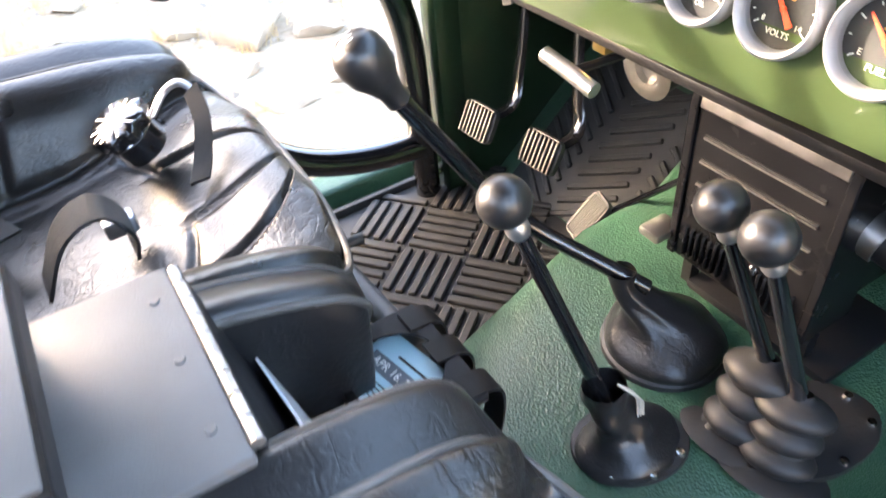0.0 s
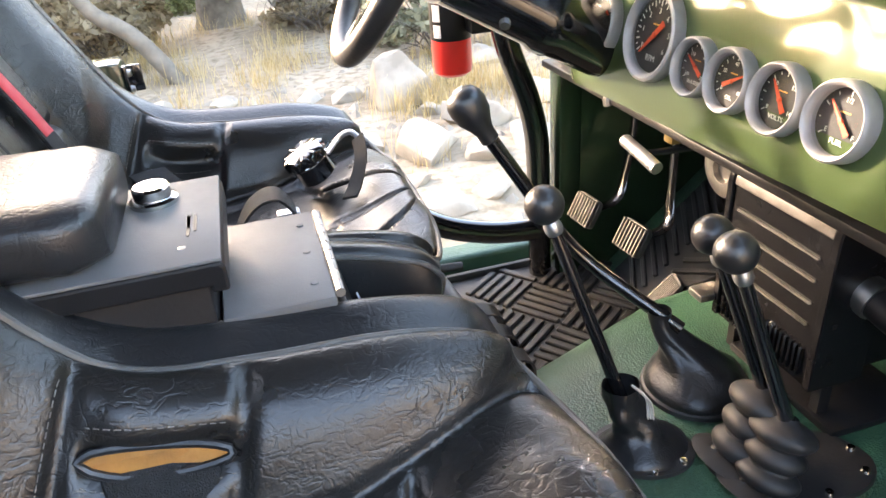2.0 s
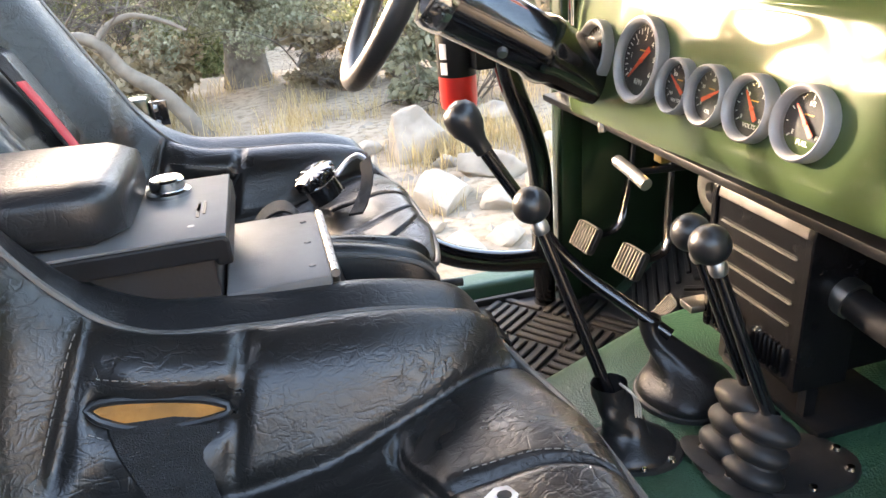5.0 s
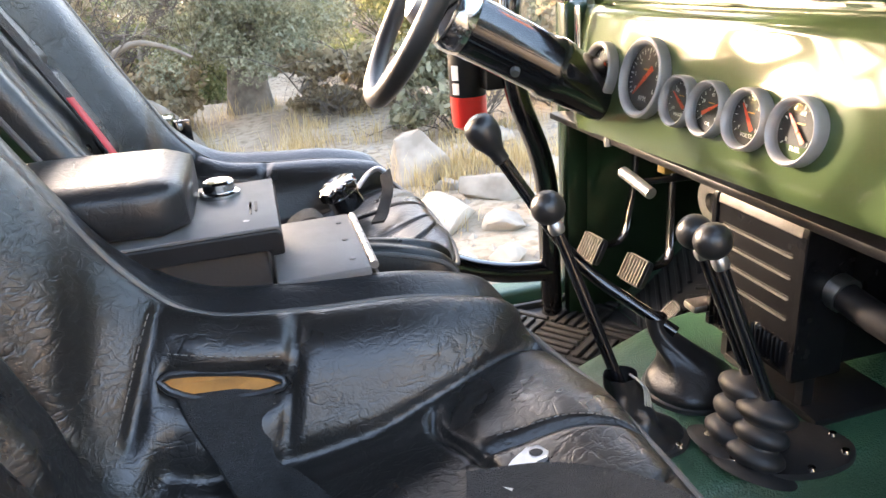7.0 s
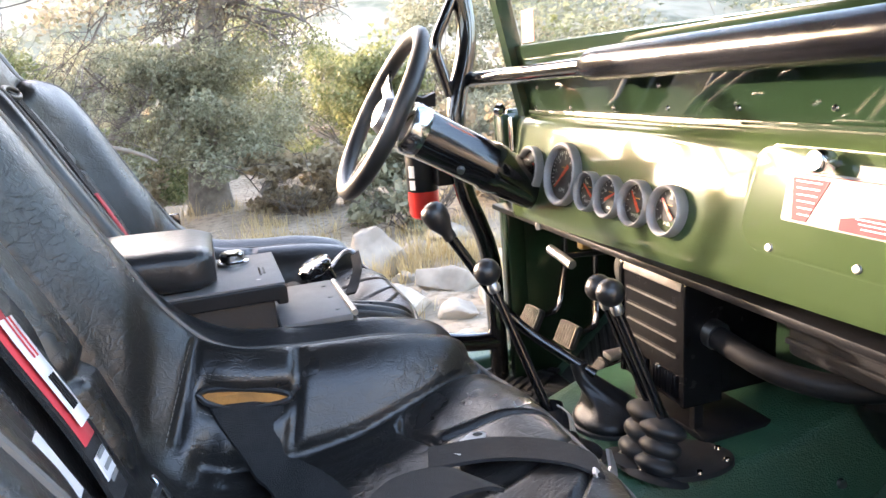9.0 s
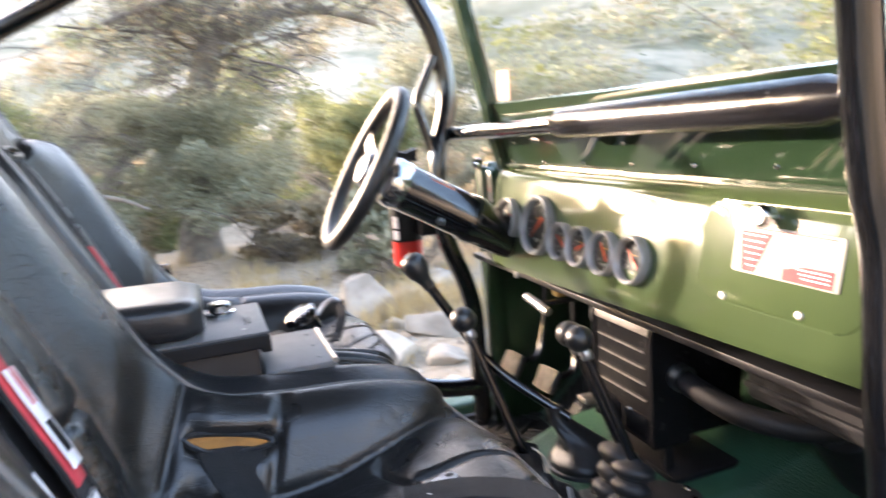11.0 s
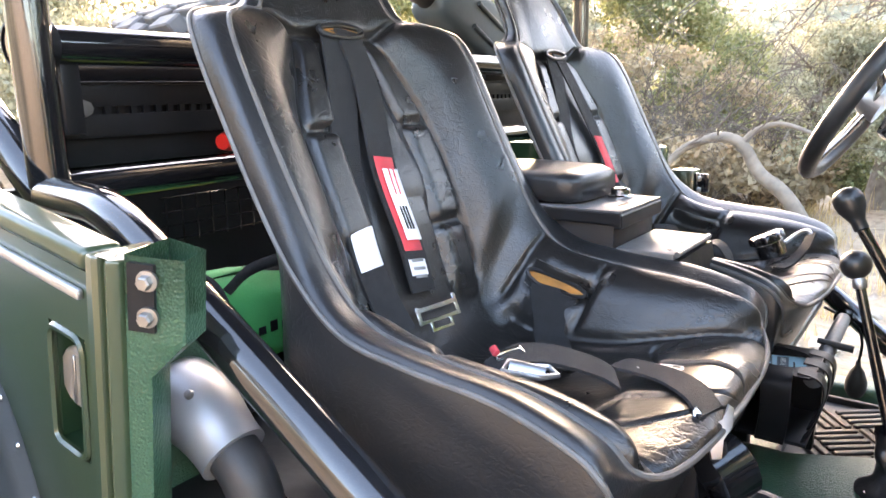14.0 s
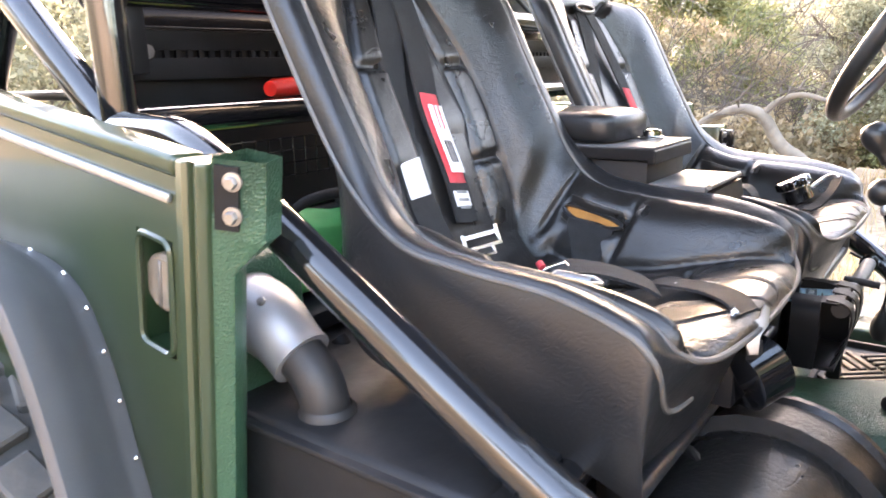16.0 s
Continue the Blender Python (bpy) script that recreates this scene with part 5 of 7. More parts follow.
    for k in range(8):
        y = y0 + 0.020 + k * 0.0075
        part("louvre", box(x0 - 0.005, x0 + 0.003, y, y + 0.0035, z0 + 0.008, z0 + 0.046, 0.0015, 1), HEATER, b)
        y = y1 - 0.020 - k * 0.0075
        part("louvre", box(x0 - 0.005, x0 + 0.003, y - 0.0035, y, z0 + 0.008, z0 + 0.046, 0.0015, 1), HEATER, b)
    part("screw", lathe([(0, 0.004), (0.004, 0.003), (0.005, 0)], 12, axis_to((-1, 0, 0), (x0, -0.01, 0.895))), CHROME, b)
    part("tray", box(0.03, 0.20, y0 - 0.025, y1 - 0.02, 0.800, 0.812, 0.004), BLACK_SATIN, b)
    for y in (y0 + 0.005, y1 - 0.02):
        part("leg", box(x0 + 0.02, x0 + 0.035, y, y + 0.012, 0.802, z0 + 0.01, 0), BLACK_SATIN, b, smooth=False)
    part("catch", box(-0.008, 0.03, y1 - 0.004, y1 + 0.025, 0.868, 0.880, 0.004), STEEL, b)
    hs = thing("heater_hose", "ribbed black rubber heater hose with metal clamp", "hose")
    part("hose", sweep(smooth_path([(0.06, -0.068, 0.965), (0.065, -0.13, 0.952), (0.085, -0.20, 0.938), (0.14, -0.27, 0.935), (0.25, -0.31, 0.95), (0.42, -0.32, 0.98)], 8), 0.0175, 16), TANK, hs)
    part("clamp", sweep([Vector((0.0605, -0.074, 0.964)), Vector((0.062, -0.090, 0.961))], 0.0215, 16), STEEL, hs, "steel hose clamp")
    bl = thing("blower_housing", "round black blower housing on the toe board", "blower")
    part("drum", lathe([(0, 0.06), (0.06, 0.058), (0.075, 0.045), (0.08, -0.02), (0.08, -0.06)], 32, axis_to((-0.6, 0, 0.8), (0.26, -0.24, 0.90))), BLACK_SATIN, bl)
    g = thing("glovebox_bin", "black fibreboard glovebox bin hanging under the dash", "glovebox")
    fibre = material("black_fibreboard", (0.016, 0.016, 0.017), 0.7, 0, 0.2, 14, 0.3, 200, spec=0.12)
    part("bin", box(0.05, 0.24, -0.52, -0.225, 0.985, 1.062, 0.012, 3), fibre, g)
    for z in (1.004, 1.024, 1.044):
        part("moulded_rib", box(0.044, 0.052, -0.515, -0.23, z, z + 0.009, 0.003), fibre, g)
    fw = thing("firewall_board", "dusty tan insulating board behind the heater", "panel")
    part("board", box(0.30, 0.312, -0.20, 0.10, 0.93, 1.22, 0.004), GREASE, fw)


footwell()


def floor_mat():
    """A moulded tray of rubber with blocks of ribs in turned directions, and a sloped upper half."""
    t = thing("floor_mat", "heavy black rubber floor mat with herringbone ribs in the footwell", "floor mat")
    x0, x1, y0, y1 = -0.37, 0.135, 0.215, 0.66
    z = FLOOR + 0.004
    part("base", box(x0, x1, y0, y1, FLOOR + 0.001, z, 0), MAT_RUBBER, t, smooth=False)
    for a, b, c, d in ((x0, x1, y0, y0 + 0.012), (x0, x1, y1 - 0.012, y1), (x0, x0 + 0.012, y0, y1)):
        part("rim", box(a, b, c, d, FLOOR + 0.001, z + 0.014, 0.004), MAT_RUBBER, t)
    cell = 0.105
    c45, s45 = math.cos(radians(38)), math.sin(radians(38))
    cx, cy = (x0 + x1) / 2, (y0 + y1) / 2
    shared = {}
    for i in range(-5, 6):
        for j in range(-5, 6):
            for k in range(5):
                off = (k - 2) * cell / 5
                u, v = (i * cell + (off if (i + j) % 2 else 0), j * cell + (0 if (i + j) % 2 else off))
                px, py = cx + u * c45 - v * s45, cy + u * s45 + v * c45
                if not (x0 + 0.03 < px < x1 - 0.01 and y0 + 0.03 < py < y1 - 0.03):
                    continue
                if "m" not in shared:
                    bm = box(-0.0065, 0.0065, -cell * 0.46, cell * 0.46, 0, 0.008, 0.002, 1)
                    me = bpy.data.meshes.new("rib")
                    bm.to_mesh(me)
                    bm.free()
                    me.materials.append(MAT_RUBBER)
                    shared["m"] = me
                ob = new("rib", shared["m"])
                ob.parent = t
                ob.matrix_basis = Matrix.Translation((px, py, z - 0.001)) @ Euler((0, 0, radians(38) + (0 if (i + j) % 2 else math.pi / 2))).to_matrix().to_4x4()
    # sloped half on the toe board
    up = thing("toe_mat", "ribbed black rubber mat on the sloped toe board", "floor mat")
    sl = Matrix.Translation((0.14, 0.40, FLOOR + 0.003)) @ Euler((0, -math.atan2(0.22, 0.26), 0)).to_matrix().to_4x4()
    bm = box(0.0, 0.27, -0.18, 0.16, 0, 0.004, 0)
    bmesh.ops.transform(bm, matrix=sl, verts=bm.verts)
    part("base", bm, MAT_RUBBER, up, smooth=False)
    bm = box(-0.005, 0.005, -0.055, 0.055, 0, 0.007, 0.002, 1)
    me = bpy.data.meshes.new("rib")
    bm.to_mesh(me)
    bm.free()
    me.materials.append(MAT_RUBBER)
    for i in range(9):
        for j in range(3):
            ob = new("rib", me)
            ob.parent = up
            ob.matrix_basis = sl @ Matrix.Translation((0.02 + i * 0.028, -0.12 + j * 0.115, 0.003)) @ Euler((0, 0, radians(32 if j % 2 else -32))).to_matrix().to_4x4()


floor_mat()


# ---- loose things between and on the seats ----
def cup_holder():
    t = thing("cup_holder", "black folded-steel drink holder with round opening before the console", "cup holder")
    x0, x1, y0, y1, z = -0.376, -0.278, -0.002, 0.124, 0.920
    cx, cy, R, seg = -0.328, 0.066, 0.040, 64
    rim, edge = [], []
    for k in range(seg):
        a = 2 * math.pi * k / seg
        c, s = math.cos(a), math.sin(a)
        bite = 1 + 0.13 * step(0.55, 0.95, math.cos(3 * a + 0.6))
        q = min((x1 - cx) / c if c > 1e-6 else (x0 - cx) / c if c < -1e-6 else 9, (y1 - cy) / s if s > 1e-6 else (y0 - cy) / s if s < -1e-6 else 9)
        rim.append((cx + R * bite * c, cy + R * bite * s))
        edge.append((cx + q * c, cy + q * s))
    verts = [(x, y, zz) for ring, zz in ((rim, z - 0.003), (rim, z), (edge, z), (edge, z - 0.003)) for x, y in ring]
    faces = [(r * seg + k, r * seg + (k + 1) % seg, ((r + 1) % 4) * seg + (k + 1) % seg, ((r + 1) % 4) * seg + k) for r in range(4) for k in range(seg)]
    raw("top_plate", verts, faces, BLACK_SATIN, t, angle=30)
    part("side_wall", box(x0, x1, y1 - 0.004, y1, 0.815, z - 0.001, 0.0015), BLACK_SATIN, t)
    part("back_wall", box(x0, x0 + 0.004, y0, y1 - 0.004, 0.815, z - 0.001, 0.0015), BLACK_SATIN, t)
    part("bottom", box(x0 + 0.004, x1, y0, y1 - 0.004, 0.815, 0.821, 0.001), BLACK_SATIN, t)
    # folded straps down the open front and towards the passenger's seat
    for y in (0.016, 0.062, 0.106):
        path = smooth_path([(x1 - 0.02, y, z + 0.002), (x1 + 0.004, y, z - 0.002), (x1 + 0.014, y, z - 0.016), (x1 + 0.012, y, z - 0.05), (x1 + 0.002, y, z - 0.085), (x1 - 0.01, y, 0.816)], 6)
        strap([(p, (0, 1, 0)) for p in path], 0.026, 0.0025, BLACK_SATIN, t, "front_strap")
    path = smooth_path([(-0.325, y0 + 0.02, z + 0.002), (-0.322, y0 - 0.006, z - 0.003), (-0.320, y0 - 0.018, z - 0.018), (-0.320, y0 - 0.016, z - 0.06), (-0.325, y0 - 0.006, 0.816)], 6)
    strap([(p, (1, 0, 0)) for p in path], 0.040, 0.0025, BLACK_SATIN, t, "side_strap")
    card = thing("receipt_card", "pale blue printed card lying in the drink holder", "card")
    cm = Matrix.Translation((-0.330, 0.068, z - 0.014)) @ Euler((radians(3), radians(-3), radians(-80))).to_matrix().to_4x4()
    part("sheet", slab(round_rect(-0.046, 0.046, -0.034, 0.034, 0.003), 0, 0.0008, 0, cm), CARD, card)
    part("band", slab(round_rect(-0.038, 0.038, -0.006, 0.010, 0.001), 0.0008, 0.0012, 0, cm), material("grey_print", (0.09, 0.11, 0.13), 0.6), card)
    writing("APR 16, 2021", 0.0115, WHITE, cm @ Matrix.Translation((0, 0.002, 0.0013)), card)
    for k in range(4):
        bm = box(-0.034, 0.012 + 0.006 * (k % 2), -0.014 - 0.004 * k, -0.0128 - 0.004 * k, 0.0008, 0.0011, 0)
        bmesh.ops.transform(bm, matrix=cm, verts=bm.verts)
        part("print_line", bm, BLACK_SATIN, card, smooth=False)
    bm = box(-0.016, 0.034, 0.016, 0.0185, 0.0008, 0.0011, 0)
    bmesh.ops.transform(bm, matrix=cm, verts=bm.verts)
    part("print_line", bm, BLACK_SATIN, card, smooth=False)
    p = thing("paper_sheet", "folded white paper tucked beside the console", "paper")
    verts = [(-0.4305, 0.088, 1.002), (-0.422, -0.04, 1.004), (-0.385, -0.045, 0.85), (-0.392, 0.04, 0.85)]
    raw("sheet", [*verts, *[(x + 0.002, y, z) for x, y, z in verts]], [(0, 1, 2, 3), (7, 6, 5, 4), (0, 4, 5, 1), (1, 5, 6, 2), (2, 6, 7, 3), (3, 7, 4, 0)], PAPER, p, smooth=False)
    f = thing("flashlight", "slim black flashlight wedged beside the drink holder", "flashlight")
    part("tube", sweep([Vector((-0.393, 0.125, 0.898)), Vector((-0.388, 0.035, 0.892))], lambda q: 0.013 if q < 0.5 else 0.012, 14), BLACK_GLOSS, f)
    part("head", lathe([(0.013, 0), (0.016, 0.004), (0.016, 0.022), (0.012, 0.024)], 18, axis_to((-0.005, 0.09, 0.006), (-0.3935, 0.127, 0.898))), RUBBER, f)


cup_holder()


def harness():
    """Belts of the passenger's seat."""
    h = thing("seat_harness", "black racing harness with red-bordered label lying on the seat", "seat harness")
    Y = Vector((0, 1, 0))
    cy = -0.318
    # two shoulder belts from the opening under the head
    left = [(-0.838, cy - 0.012, 1.395), (-0.805, cy - 0.035, 1.325), (-0.768, cy - 0.070, 1.225), (-0.724, cy - 0.096, 1.140), (-0.697, cy - 0.096, 1.078), (-0.668, cy - 0.092, 1.030)]
    right = [(-0.836, cy + 0.012, 1.395), (-0.798, cy + 0.006, 1.320), (-0.752, cy - 0.018, 1.215), (-0.717, cy - 0.014, 1.125), (-0.697, cy - 0.012, 1.060)]
    strap(smooth_strap(left, [(0, 1, 0.05)] * len(left)), 0.050, 0.003, WEB, h, "shoulder_belt")
    strap(smooth_strap(right, [(0, 1, -0.15)] * len(right)), 0.050, 0.003, WEB, h, "shoulder_belt")

    def patch(path, name, w, mat, lift, label=""):
        a = [(Vector(p) + Vector((0.0024 + lift, 0, 0.001 + lift * 0.4)), s) for p, s in path]
        return strap(a, w, 0.0012, mat, h, name, label=label)

    sm = smooth_strap(right, [(0, 1, -0.15)] * len(right))
    lab = patch(sm[11:20], "belt_label", 0.036, LABEL_RED, 0.0, "white label with red border and dark bars")
    inner = [(p + Vector((0.0056, 0, 0.0032)) + Vector(s).normalized() * 0.004, s) for p, s in sm[12:19]]
    strap(inner, 0.030, 0.001, LABEL_WHITE, lab, "label_field")
    for k, (w, off, mt, a, b) in enumerate(((0.003, -0.007, BLACK_SATIN, 15, 18), (0.003, -0.001, BLACK_SATIN, 15, 18), (0.003, 0.005, BLACK_SATIN, 15, 18), (0.002, -0.005, LABEL_RED, 12, 15), (0.002, 0.004, LABEL_RED, 12, 15))):
        strap([(p + Vector((0.0068, 0, 0.0038)) + Vector(s).normalized() * (off + 0.004), s) for p, s in sm[a:b]], w, 0.0008, mt, lab, "print_bar")
    t2 = patch(sm[20:23], "belt_tag", 0.034, LABEL_WHITE, 0.0, "white printed tag")
    for k in range(3):
        p, s = sm[20 + min(k, 2)]
        strap([(p + Vector((0.0036, 0, 0.002)), s), (p + Vector((0.0048, 0, -0.002)), s)], 0.024, 0.0006, material("tag_print", (0.2, 0.2, 0.2), 0.7) if k == 0 else bpy.data.materials["tag_print"], t2, "print_bar")
    sl = smooth_strap(left, [(0, 1, 0.05)] * len(left))
    patch(sl[17:22], "belt_tag", 0.040, LABEL_WHITE, 0.0, "faded pink and white tag")
    # latch bar at the belt end
    b = Vector((-0.692, cy - 0.010, 1.048))
    lm = axis_to((0.90, -0.12, 0.42), b + Vector((0.016, 0, -0.012)))
    bm = bmesh.new()
    for x0, x1, y0, y1 in ((-0.038, -0.031, -0.011, 0.013), (0.031, 0.038, -0.011, 0.018), (-0.038, 0.038, 0.004, 0.011), (-0.038, 0.038, -0.012, -0.006), (-0.020, -0.015, -0.022, -0.010), (0.015, 0.020, -0.022, -0.010), (-0.020, 0.020, -0.024, -0.019)):
        box(x0, x1, y0, y1, -0.0018, 0.0018, 0.0008, 1, bm=bm)
    bmesh.ops.transform(bm, matrix=lm, verts=bm.verts)
    part("latch_bar", bm, CHROME, h, "bright metal latch frame")
    # lap belts out of the hip openings, folded on the cushion
    pts, sides = [], []
    for k, u, lift, lean in ((6.72, 0.785, 0.001, 0.0), (6.66, 0.755, 0.007, 0.1), (6.58, 0.71, 0.010, 0.25), (6.46, 0.65, 0.011, 0.5), (6.30, 0.57, 0.012, 0.75), (6.12, 0.47, 0.011, 0.8), (5.95, 0.33, 0.010, 0.6), (5.80, 0.18, 0.009, 0.4), (5.66, 0.02, 0.008, 0.3)):
        p, along = on_seat(k, u, lift)
        pts.append(p + P_SEAT.translation)
        sides.append((along + Vector((0, lean, 0.15 * lean))).normalized())
    lap = smooth_strap(pts, sides)
    strap(lap, 0.074, 0.003, WEB, h, "lap_belt", widths=[1.0 - 0.42 * step(4, 22, i) + 0.22 * step(24, 40, i) for i in range(len(lap))])
    near = [(-0.615, cy - 0.170, 1.046), (-0.598, cy - 0.125, 1.014), (-0.55, cy - 0.04, 0.995), (-0.50, cy - 0.02, 1.000), (-0.462, cy - 0.03, 1.010)]
    strap(smooth_strap(near, [(0.8, 0.4, 0.0)] * len(near)), 0.050, 0.003, WEB, h, "lap_belt")
    fold_path = [(-0.525, cy - 0.135, 1.030), (-0.505, cy - 0.105, 1.044), (-0.475, cy - 0.075, 1.040), (-0.435, cy - 0.055, 1.028), (-0.415, cy - 0.05, 1.018)]
    strap(smooth_strap(fold_path, [(0.5, -0.85, 0.0)] * len(fold_path)), 0.055, 0.004, WEB, h, "folded_belt")
    end = [(-0.44, cy + 0.02, 1.008), (-0.38, cy - 0.00, 1.014), (-0.335, cy - 0.045, 1.022), (-0.312, cy - 0.075, 1.018)]
    strap(smooth_strap(end, [(0.3, 1, 0.0)] * len(end)), 0.040, 0.003, WEB, h, "crotch_belt")
    # buckle body and tongue
    q = Vector((-0.502, cy - 0.125, 1.044))
    loop = [q + Vector(v) for v in ((0.0, 0.0, 0.0), (0.035, 0.022, -0.006), (0.05, 0.012, -0.008), (0.042, -0.012, -0.004), (0.01, -0.03, 0.002))]
    part("buckle", sweep(loop, 0.0032, 8, closed=True), ALU, h, "bright metal buckle")
    part("buckle_plate", sweep([q + Vector((0.008, -0.012, 0.001)), q + Vector((0.04, 0.004, -0.006))], 0.008, 10, flat=0.0025), ALU, h)
    part("release_tab", sweep([q + Vector((-0.022, 0.012, 0.0)), q + Vector((-0.030, 0.018, 0.003))], 0.0045, 10, flat=0.003), LABEL_RED, h)
    loop2 = [Vector((-0.528, cy - 0.11, 1.040)) + Vector(v) for v in ((0, 0, 0), (0.02, 0.02, 0.006), (0.03, 0.012, 0.004), (0.012, -0.012, 0))]
    part("buckle_ring", sweep(loop2, 0.003, 8, closed=True), CHROME, h)
    tm = Matrix.Translation((-0.392, cy + 0.034, 1.006)) @ Euler((radians(-6), radians(4), radians(35))).to_matrix().to_4x4()
    tongue = [(-0.034, -0.012), (-0.012, -0.009), (0.004, -0.006), (0.012, -0.010), (0.022, -0.006), (0.024, 0.004), (0.016, 0.011), (0.006, 0.009), (-0.004, 0.010), (-0.014, 0.006), (-0.034, 0.004)]
    part("tongue", slab(tongue, 0, 0.003, 0.0008, tm), ALU, h, "flat metal belt tongue")
    part("tongue_hole", lathe([(0, 0.0034), (0.005, 0.0034)], 16, tm @ Matrix.Translation((0.013, 0.0, 0))), BLACK_SATIN, h)
    # hook at the front edge and the round reel below
    k = Vector((-0.306, -0.398, 1.004))
    kn = Vector((0.55, -0.75, 0.35)).normalized()
    kx = Vector((0.80, 0.60, 0.0)).normalized()
    ky = kn.cross(kx)
    km = Matrix(((kx.x, ky.x, kn.x, k.x), (kx.y, ky.y, kn.y, k.y), (kx.z, ky.z, kn.z, k.z), (0, 0, 0, 1)))
    hook = [(-0.020, 0.018), (-0.016, 0.022), (-0.008, 0.010), (0.0, 0.006), (0.008, 0.010), (0.014, 0.024), (0.019, 0.020), (0.016, 0.002), (0.006, -0.008), (0.004, -0.026), (-0.006, -0.026), (-0.008, -0.008), (-0.018, 0.002)]
    part("hook", slab(hook, 0.0, 0.003, 0.0008, km), ALU, h, "forked metal hook")
    r = thing("belt_reel", "round black belt reel clipped under the seat front", "belt reel")
    part("drum", lathe([(0, 0.026), (0.03, 0.025), (0.036, 0.020), (0.036, -0.020), (0.03, -0.025), (0, -0.026)], 28, axis_to((0.5, 0.8, 0.3), (-0.310, -0.352, 0.940))), BLACK_GLOSS, r)
    part("tail", sweep(smooth_path([(-0.304, -0.392, 0.985), (-0.306, -0.375, 0.965), (-0.310, -0.355, 0.945)], 5), 0.010, 8, flat=0.003), WEB, r)
    part("clip", box(-0.365, -0.325, -0.375, -0.345, 0.90, 0.965, 0.004), BLACK_SATIN, r)


harness()


def driver_harness():
    h = thing("driver_harness", "black racing harness on the driver's seat with cam lock", "seat harness")
    for pts, lean in (([(-0.838, -0.012, 1.395), (-0.805, -0.035, 1.325), (-0.768, -0.070, 1.225), (-0.730, -0.08, 1.145), (-0.695, -0.08, 1.07)], 0.05), ([(-0.836, 0.012, 1.395), (-0.798, 0.025, 1.320), (-0.752, 0.045, 1.215), (-0.715, 0.05, 1.125), (-0.694, 0.05, 1.055)], -0.1)):
        path = smooth_strap([D_SEAT @ Vector(p) for p in pts], [(0, 1, lean)] * len(pts))
        s = strap(path, 0.050, 0.003, WEB, h, "shoulder_belt")
        if lean < 0:
            strap([(p + Vector((0.0024, 0, 0.001)), q) for p, q in path[11:18]], 0.036, 0.0012, LABEL_RED, h, "belt_label")
    # scalloped black cam lock with a chrome rim, a hook and its belt
    c = Vector((-0.430, 0.428, 1.011))
    m = axis_to((-0.45, -0.1, 1), c)
    bm = bmesh.new()
    prof = []
    for z, r in ((-0.022, 0.027), (0.006, 0.028), (0.008, 0.031), (0.020, 0.031), (0.023, 0.028), (0.024, 0.0)):
        prof.append([m @ Vector((r * (1 + (0.09 * math.cos(8 * a) if r > 0.0295 else 0)) * math.cos(a), r * (1 + (0.09 * math.cos(8 * a) if r > 0.0295 else 0)) * math.sin(a), z)) for a in [2 * math.pi * k / 48 for k in range(48)]])
    lock = raw("cam_lock", [v for ring in prof for v in ring], grid_faces(6, 48, True), BLACK_GLOSS, h, "scalloped black cam lock", angle=50)
    part("chrome_rim", lathe([(0.0285, 0.004), (0.030, 0.005), (0.030, 0.007), (0.0285, 0.008)], 36, m), CHROME, lock)
    part("hook_loop", sweep(smooth_path([(-0.403, 0.436, 1.018), (-0.383, 0.442, 1.036), (-0.366, 0.436, 1.044), (-0.356, 0.424, 1.034), (-0.362, 0.414, 1.019)], 6), 0.0042, 8), ALU, h)
    strap(smooth_strap([(-0.358, 0.424, 1.039), (-0.362, 0.392, 1.020), (-0.378, 0.358, 0.998), (-0.392, 0.33, 0.990)], [(1, 0.2, 0.5), (1, 0.1, 0.3), (1, 0, 0), (1, 0, 0)]), 0.020, 0.004, WEB, h, "lock_belt")
    strap(smooth_strap([(-0.55, 0.28, 0.975), (-0.52, 0.275, 1.025), (-0.487, 0.28, 1.035), (-0.467, 0.285, 1.005), (-0.472, 0.29, 0.975)], [(0, 1, 0)] * 5), 0.045, 0.003, WEB, h, "looped_belt")
    strap(smooth_strap([(-0.655, 0.48, 1.02), (-0.62, 0.43, 1.0), (-0.58, 0.37, 0.98)], [(0.9, 0.3, 0)] * 3), 0.050, 0.003, WEB, h, "lap_belt")
    part("adjuster", box(-0.49, -0.46, 0.315, 0.335, 0.972, 0.99, 0.003), ALU, h)


driver_harness()


